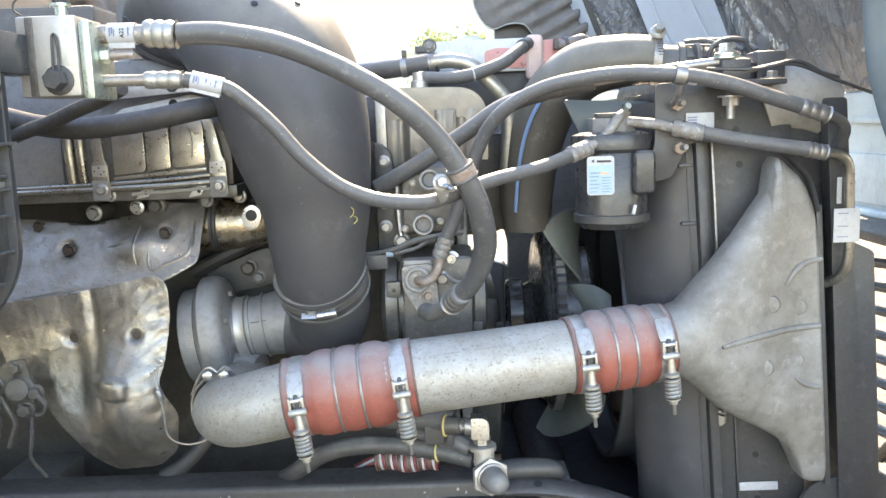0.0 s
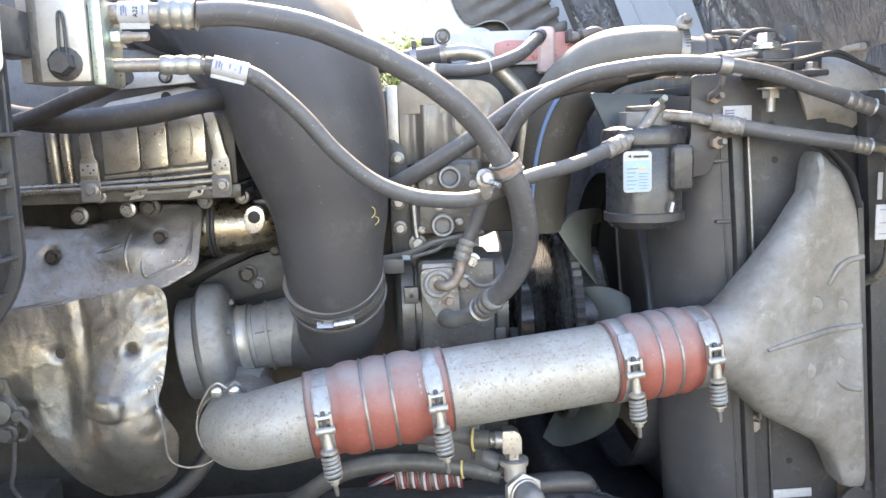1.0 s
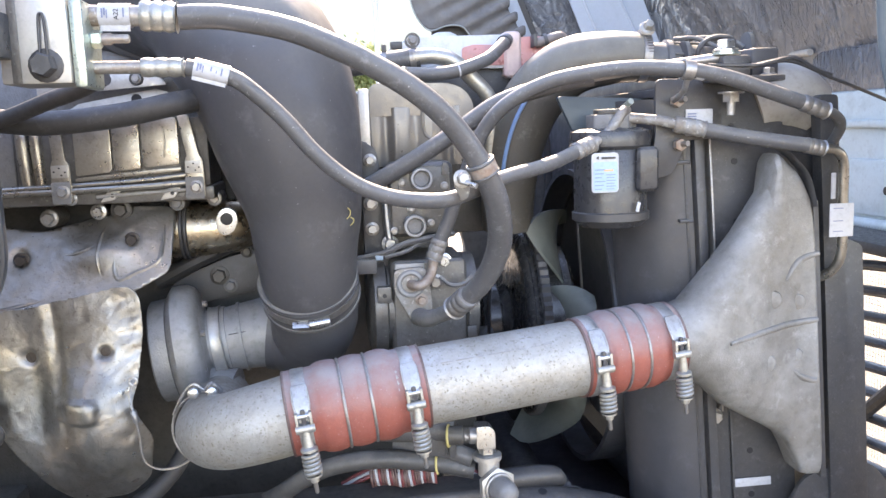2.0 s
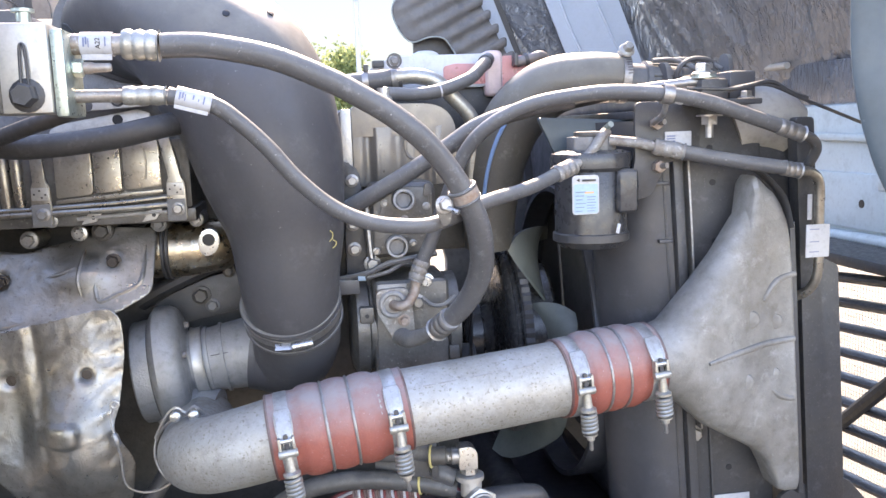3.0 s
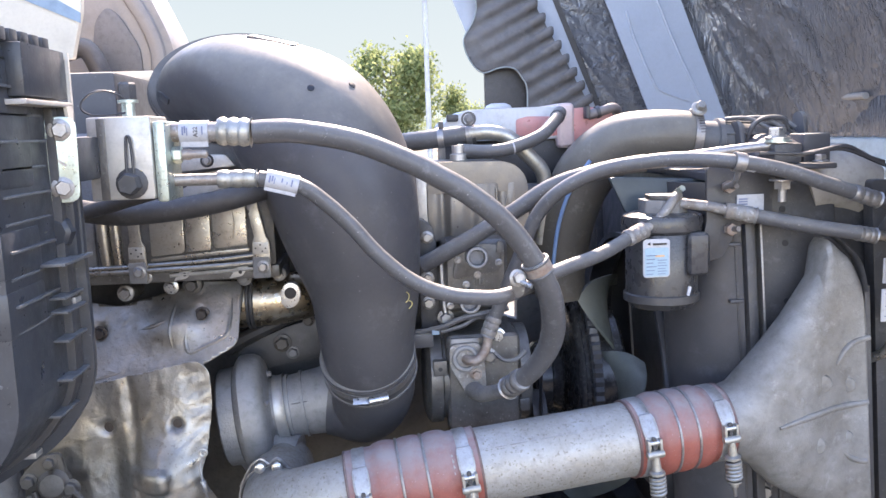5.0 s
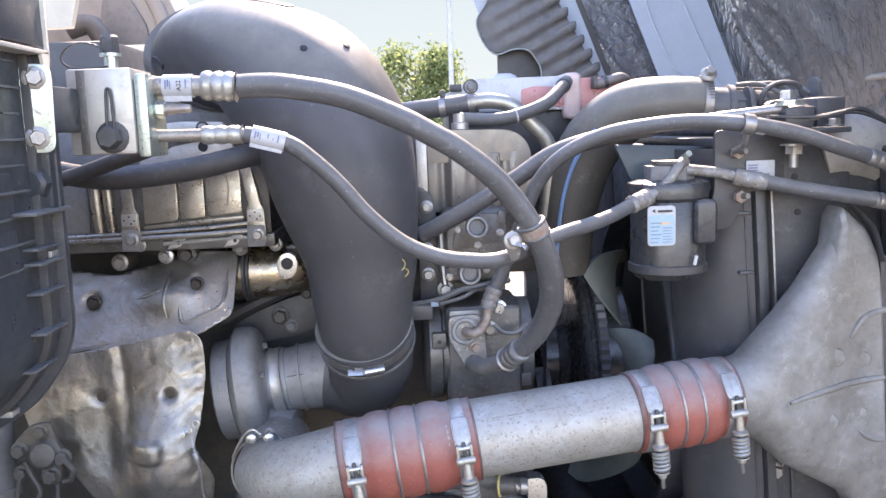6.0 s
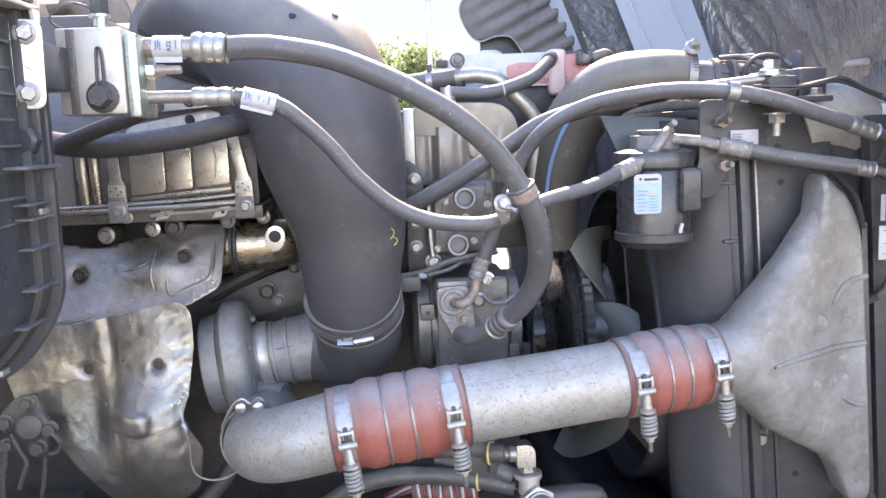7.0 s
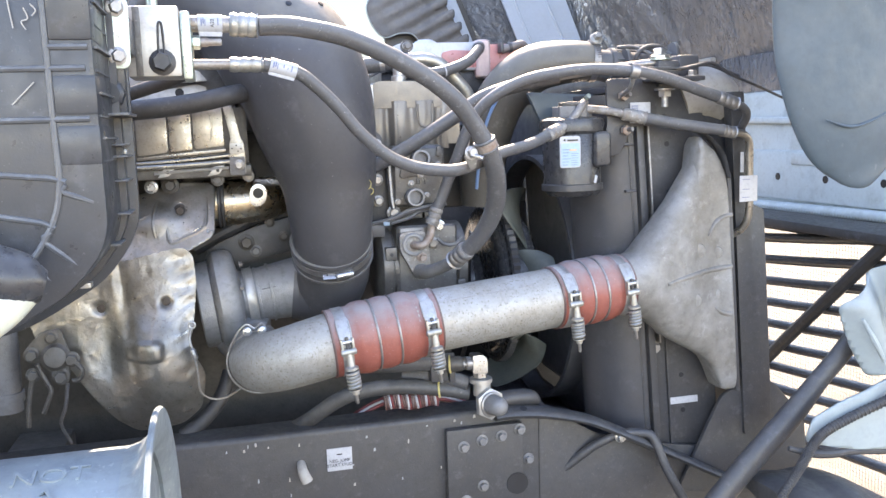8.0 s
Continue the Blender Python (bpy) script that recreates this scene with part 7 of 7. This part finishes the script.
part("rod", Geo().tube([(-0.836, 1.49, 1.162), (-0.843, 1.49, 1.13), (-0.849, 1.49, 1.098), (-0.852, 1.49, 1.06)], 0.0045, 8, 4), "metal_dark", act)
part("rod", Geo().tube([(-0.826, 1.488, 1.185), (-0.815, 1.488, 1.155), (-0.805, 1.488, 1.131), (-0.812, 1.488, 1.11), (-0.823, 1.49, 1.085)], 0.0045, 8, 4), "metal_dark", act)
part("arm", Geo().tube([(-0.764, 1.487, 1.187), (-0.755, 1.485, 1.18), (-0.745, 1.485, 1.165), (-0.752, 1.488, 1.148), (-0.765, 1.49, 1.145)], 0.005, 8, 5), "metal_dark", act)
part("wire", Geo().tube([(-0.775, 1.49, 1.14), (-0.785, 1.5, 1.09), (-0.80, 1.52, 1.05), (-0.79, 1.55, 1.0)], 0.0035, 8, 5), "hose", act)
oil = thing("oil_pipe", "dull steel pipe with band clamps behind the shield", "pipe")
part("tube", Geo().lathe([(0.12, 0.03), (0.3, 0.03)], (-0.905, 1.55, 0.96), (0.02, 0, 1), 24), "iron", oil)
part("band", Geo().lathe([(0.14, 0.03), (0.14, 0.034), (0.16, 0.034), (0.16, 0.03)], (-0.905, 1.55, 0.96), (0.02, 0, 1), 24, close=True), "iron", oil)

# wires, bracket and fittings by the compressor
bk = thing("front_bracket", "black cast accessory bracket with bolts", "bracket")
part("arm", Geo().prism(rounded([(-0.135, 1.33), (-0.09, 1.33), (-0.085, 1.42), (-0.095, 1.52), (-0.105, 1.60), (-0.135, 1.62)], 0.012, 3), "y", 1.65, 1.69, 0.006), "black", bk)
part("arm", Geo().tube([(-0.094, 1.64, 1.54), (-0.092, 1.635, 1.47), (-0.088, 1.63, 1.425)], [(0.007, 0.008)] * 3, 10, 4), "dull", bk)
for x, z, r in ((-0.088, 1.425, 0.0105), (-0.119, 1.452, 0.0085), (-0.12, 1.50, 0.009), (-0.118, 1.58, 0.008)):
    part("bolt", Geo().bolt((x, 1.632 if x > -0.1 else 1.65, z), (0, -1, 0), r), "dull", bk)
part("lug", Geo().prism(rounded([(0.01, 1.55), (0.026, 1.548), (0.021, 1.572), (0.013, 1.572)], 0.003, 3), "y", 1.61, 1.62, 0.002), "oily", bk)
part("stay", Geo().prism(rounded([(-0.01, 1.41), (0.02, 1.40), (0.045, 1.33), (0.05, 1.25), (0.03, 1.25), (0.02, 1.33)], 0.008, 3), "y", 1.60, 1.612, 0.002), "turbo", bk)
part("bolt", Geo().bolt((0.007, 1.60, 1.393), (0, -1, 0), 0.0095), "steel", bk)
cw = thing("compressor_wire", "black cables with a blue connector by the compressor", "cable")
part("cable", Geo().tube([(-0.17, 1.62, 1.40), (-0.135, 1.61, 1.405), (-0.098, 1.60, 1.414), (-0.06, 1.595, 1.43), (-0.02, 1.595, 1.437), (0.03, 1.62, 1.44)], 0.0055, 8, 6), "hose", cw)
part("cable", Geo().tube([(-0.10, 1.60, 1.405), (-0.06, 1.597, 1.415), (-0.03, 1.597, 1.43), (0.0, 1.60, 1.425)], 0.004, 8, 6), "hose", cw)
part("cable", Geo().tube([(-0.005, 1.565, 1.37), (0.012, 1.56, 1.355), (0.035, 1.56, 1.355), (0.055, 1.57, 1.368)], 0.004, 8, 6), "hose", cw)
part("plug", Geo().box((-0.16, 1.60, 1.375), (-0.115, 1.625, 1.402), 0.004), "duct", cw)
part("tab", Geo().box((-0.118, 1.598, 1.40), (-0.104, 1.61, 1.409), 0.001), "bluepaint", cw)
ft = thing("front_accessory", "dark engine front accessory castings", "engine part")
part("housing", Geo().box((0.03, 1.95, 0.85), (0.12, 2.35, 1.24), 0.02), "metal_dark", ft)
part("upper", Geo().box((0.03, 1.90, 1.405), (0.16, 2.25, 1.62), 0.012), "metal_dark", ft)
part("web", Geo().prism(rounded([(0.172, 0.85), (0.42, 0.85), (0.42, 1.66), (0.15, 1.66), (0.165, 1.345), (0.176, 1.30)], 0.01, 3), "y", 2.42, 2.47, 0.006), "iron", ft)
part("web", Geo().prism(rounded([(-0.2, 0.85), (0.187, 0.85), (0.187, 1.226), (0.12, 1.25), (-0.2, 1.262)], 0.01, 3), "y", 2.425, 2.465, 0.006), "iron", ft)
part("web", Geo().prism(rounded([(-0.2, 1.335), (0.12, 1.325), (0.16, 1.34), (0.155, 1.66), (-0.2, 1.66)], 0.01, 3), "y", 2.425, 2.465, 0.006), "iron", ft)
part("idler", Geo().lathe([(0, 0.03), (0.0, 0.055), (0.03, 0.055), (0.032, 0.03)], (0.10, 1.80, 1.16), (1, 0, 0), 28), "black", ft)
part("belt", Geo().tube([(0.115, 1.72, 1.36), (0.115, 1.74, 1.26), (0.115, 1.76, 1.12), (0.115, 1.85, 1.0)], [(0.003, 0.014)] * 4, 8, 5), "duct", ft)

# radiator top: cable, cover, clips
rc = thing("radiator_end_cover", "dusty beige radiator corner cover", "cover")
part("cover", Geo().tube([(0.575, 1.56, 1.66), (0.61, 1.555, 1.672), (0.65, 1.55, 1.668), (0.69, 1.55, 1.645)], [(0.058, 0.06), (0.06, 0.062), (0.06, 0.062), (0.05, 0.055)], 24, 6, ref=(0, 1, 0)), "dusty", rc)
part("side", Geo().prism(rounded([(0.60, 1.40), (0.70, 1.38), (0.705, 1.66), (0.60, 1.66)], 0.02, 4), "y", 1.52, 1.56, 0.006), "black", rc)
cab2 = thing("hood_cable", "thin black cables over the radiator corner", "cable")
part("cable", Geo().tube([(0.45, 1.46, 1.725), (0.53, 1.45, 1.722), (0.594, 1.45, 1.727), (0.663, 1.45, 1.70), (0.72, 1.45, 1.678), (0.85, 1.5, 1.64)], 0.003, 6, 6), "black", cab2)
part("cable", Geo().tube([(0.50, 1.46, 1.715), (0.56, 1.45, 1.727), (0.60, 1.45, 1.732), (0.64, 1.45, 1.712), (0.67, 1.452, 1.702)], 0.004, 6, 6), "black", cab2)
nk = thing("radiator_cap_frame", "black ribbed plastic clip frame on the radiator neck", "clip")
part("loop", Geo().tube([(0.50, 1.62, 1.74), (0.505, 1.61, 1.77), (0.53, 1.61, 1.785), (0.565, 1.61, 1.782), (0.58, 1.61, 1.76), (0.60, 1.60, 1.74)], 0.005, 8, 5), "duct", nk)
for k in range(3):
    part("bar", Geo().tube([(0.46 + 0.03 * k, 1.63, 1.785), (0.50 + 0.03 * k, 1.62, 1.785), (0.535 + 0.025 * k, 1.60, 1.765)], 0.004, 8, 4), "plastic", nk)
part("block", Geo().box((0.55, 1.50, 1.70), (0.60, 1.56, 1.755), 0.005), "duct", nk)
part("bolt", Geo().bolt((0.565, 1.47, 1.706), (0, 0, 1), 0.009), "dull", nk)
for x, z in ((0.405, 1.667), (0.41, 1.592)):
    sc = thing("bracket_fastener", "corroded steel nut and clip on the drier bracket", "fastener")
    part("nut", Geo().lathe([(0, 0.011), (0.012, 0.011), (0.013, 0.008)], (x, 1.488, z), (0.1, -1, 0), 6), "rust", sc)
    part("stud", Geo().lathe([(0.012, 0.005), (0.026, 0.005)], (x, 1.488, z), (0.3, -1, 0.1), 10), "dull", sc)

# reservoir seams, clamps
part("seam", Geo().box((0.184, 1.858, 1.735), (0.222, 2.125, 1.832), 0.013, None, 3), "tankpink", res)
part("cap_nub", Geo().lathe([(0, 0.03), (0.006, 0.027), (0.011, 0.016)], (0.065, 1.92, 1.826), (0, 0, 1), 20), "tankwhite", res)
part("return_hose", Geo().tube([(0.25, 1.855, 1.804), (0.28, 1.85, 1.812), (0.305, 1.86, 1.818), (0.325, 1.89, 1.812)], 0.0105, 14, 5), "dusty_stub", res)
part("clip", Geo().box((0.243, 1.838, 1.797), (0.251, 1.87, 1.822), 0.002), "black", res)
part("clip", Geo().lathe([(-0.004, 0.0118), (-0.004, 0.0135), (0.004, 0.0135), (0.004, 0.0118)], (0.27, 1.851, 1.81), (1, 0, 0.25), 18, close=True), "black", res)
part("corner_tab", Geo().box((-0.055, 1.86, 1.80), (-0.03, 1.88, 1.815), 0.003), "black", res)
part("p_clamp", Geo().lathe([(-0.007, 0.011), (-0.007, 0.0145), (0.007, 0.0145), (0.007, 0.011)], (-0.022, 1.735, 1.803), (0, 1, 0), 22, close=True), "black", cl)
part("clamp_bolt", Geo().bolt((-0.022, 1.73, 1.803), (0, -1, 0), 0.0065), "iron", cl)
part("band", Geo().lathe([(-0.004, 0.0134), (-0.004, 0.0152), (0.004, 0.0152), (0.004, 0.0134)], (0.172, 1.803, 1.802), (0.4, 0.85, 0.3), 20, close=True), "black", hz)
part("white_mark", Geo().lathe([(-0.0015, 0.0131), (-0.0015, 0.0137), (0.0015, 0.0137), (0.0015, 0.0131)], (0.064, 1.722, 1.744), (1, 0.1, 0.22), 20, close=True), "label", hz)

# duct details
def on_duct(p):
    """A frame lying on the duct's skin at the place nearest to p: x along it, z off it."""
    v = min(elbow_mesh.data.vertices, key=lambda q: (q.co - Vector(p)).length)
    n_ = v.normal.copy()
    if n_.dot(v.co - Vector((-0.337, 1.612, 1.802))) < 0:
        n_ = -n_
    t_ = (Vector((0.9, -0.3, -0.2)) - n_ * n_.dot(Vector((0.9, -0.3, -0.2)))).normalized()
    m = Matrix((t_, n_.cross(t_), n_)).transposed().to_4x4()
    off = Vector(p) - v.co
    m.translation = v.co + off - n_ * off.dot(n_)
    return m


for p in ((-0.299, 1.40, 1.897), (-0.218, 1.475, 1.892)):
    m = on_duct(p)
    part("hole", Geo().lathe([(-0.002, 0.006), (0.0012, 0.006), (0.0016, 0.0045)], m.translation, m.col[2][:3], 14), "ink", duct)
badge_m = on_duct((-0.38, 1.575, 1.937))
badge = part("moulded_badge", Geo().box((-0.045, -0.0115, -0.004), (0.045, 0.0115, 0.0016), 0.001, badge_m), "duct", duct)
for k, w_ in enumerate((0.006, 0.009, 0.005, 0.008, 0.007, 0.009, 0.006)):
    part("raised_mark", Geo().box((-0.038 + 0.011 * k, -0.007, 0.001), (-0.038 + 0.011 * k + w_, 0.007, 0.0028), 0.0006, badge_m), "duct", badge)
# stamped notch, drawn as a flat plate of darker plastic
notch_m = on_duct((-0.575, 1.66, 1.868))
part("dark_notch", Geo().prism(rounded([(-0.02, -0.008), (0.012, -0.012), (0.022, 0.004), (0.002, 0.011), (-0.016, 0.006)], 0.004, 3), "z", -0.003, 0.0012, 0.0006, notch_m), "housing", duct)
part("paint_dash", Geo().tube([(-0.163, 1.474, 1.48), (-0.158, 1.4765, 1.484), (-0.157, 1.477, 1.49), (-0.162, 1.4735, 1.494)], 0.0009, 5, 4), "yellow", duct)
part("paint_dash", Geo().tube([(-0.168, 1.468, 1.492), (-0.163, 1.471, 1.497), (-0.162, 1.472, 1.505), (-0.166, 1.469, 1.51)], 0.0009, 5, 4), "yellow", duct)
part("lip", Geo().ring(LC - LN * 0.019, LN, 0.0845, 0.0045, 48), "duct", duct)
part("lip", Geo().ring(LC + LN * 0.027, LN, 0.084, 0.0042, 48), "hose", duct)

# frame rail details
rnd = random.Random(5)
for k in range(26):
    x, z = rnd.uniform(-0.55, 0.05), rnd.choice((rnd.uniform(0.8, 0.97), rnd.uniform(0.955, 0.975)))
    if -0.30 < x < -0.23 and z > 0.9:
        continue
    w, h = rnd.uniform(0.001, 0.003), rnd.uniform(0.001, 0.005)
    part("paint_chip", Geo().prism(rounded([(x - w, z - h), (x + w, z - h * 0.7), (x + w * 0.7, z + h), (x - w * 0.5, z + h * 0.8)], 0.0005, 2), "y", 1.4988, 1.5002), "dusty" if k % 2 else "pole", rail)
part("ground_stud", Geo().tube([(-0.335, 1.50, 0.915), (-0.333, 1.475, 0.905), (-0.325, 1.47, 0.885)], [0.009, 0.011, 0.012], 14, 4), "dusty", rail)
for x, z, r in ((0.14, 0.815, 0.024), (0.47, 0.76, 0.018)):
    part("hole_rim", Geo().lathe([(0, r * 1.08), (0.002, r * 1.05), (0.002, r)], (x, 1.4785 if x < 0.2 else 1.5, z), (0, -1, 0), 24), "ink", rail)
for n_ in range(5):
    rw = thing("cable", "thin red and white cables above the frame rail", "cable", "rail cables")
    y, z = 1.60 + 0.006 * n_, 0.995 + 0.004 * (n_ % 3)
    part("sheath", Geo().tube([(-0.20, y, z - 0.03), (-0.14, y - 0.01, z), (-0.07, y - 0.015, z + 0.003), (0.0, y - 0.01, z - 0.004), (0.06, y, z - 0.03)], 0.0042, 8, 5), ("redwire", "label", "redwire", "hose", "redwire")[n_], rw)
g2 = thing("fuel_hose", "black rubber hose end with a yellow tie", "hose")
part("hose", Geo().tube([(-0.10, 1.53, 1.075), (-0.02, 1.49, 1.075), (0.03, 1.47, 1.06)], 0.016, 14, 4), "hose", g2)
for c, r in (((-0.014, 1.451, 1.1127), 0.018), ((-0.03, 1.489, 1.05), 0.0182)):
    yt = thing("cable_tie", "yellow cable tie round the hose", "cable tie")
    part("tie", Geo().ring(c, (1, -0.3, 0.05), r, 0.0022, 24), "yellow", yt)
tube = thing("rail_tube", "black steel tube beside the frame rail", "tube")
part("tube", Geo().tube([(0.24, 1.52, 0.80), (0.277, 1.50, 0.835), (0.325, 1.48, 0.877), (0.379, 1.462, 0.905), (0.43, 1.45, 0.907), (0.455, 1.44, 0.895), (0.478, 1.42, 0.826), (0.515, 1.40, 0.75)], 0.0105, 12, 6), "black", tube)
part("bolt", Geo().bolt((0.379, 1.452, 0.903), (0, -1, 0), 0.0085), "steel", tube)
bar = thing("cross_tube", "black steel tube end above the frame rail", "tube")
part("tube", Geo().tube([(0.06, 1.49, 1.005), (0.13, 1.49, 1.01), (0.18, 1.495, 1.005), (0.20, 1.50, 0.99)], [0.02, 0.02, 0.018, 0.008], 16, 4), "black", bar)
part("bracket", Geo().box((-1.3, 0.97, 0.92), (-1.15, 1.505, 0.97), 0.006), "black", tk)
writing("lettering", "NOT\nA\nSTEP", (-0.66, 0.752, 1.2252), 0.039, tk, "tankpaint", (12, 0, 0), "CENTER", 0.0014)

# far side splash panel
sp = thing("splash_panel", "black plastic far side splash panel", "panel")
part("sheet", Geo().prism(rounded([(-1.2, 0.35), (0.95, 0.35), (0.95, 1.55), (0.32, 1.55), (0.26, 1.12), (-1.2, 1.05)], 0.03, 3), "y", 2.74, 2.76, 0.004), "black", sp)

# coiled air line under the charge air pipe
coil = thing("coiled_air_line", "red and white banded coiled air line", "air line")
for i in range(24):
    c = Vector((-0.146 + 0.0049 * i, 1.515 - 0.0004 * i, 1.024 + 0.003 * math.sin(i * 0.4)))
    part("turn", Geo().ring(c, (1, -0.08, 0.12 + 0.05 * math.sin(i)), 0.017, 0.0024, 18, 6), ("coil", "coil", "label", "redwire")[(i * 5) % 4], coil)
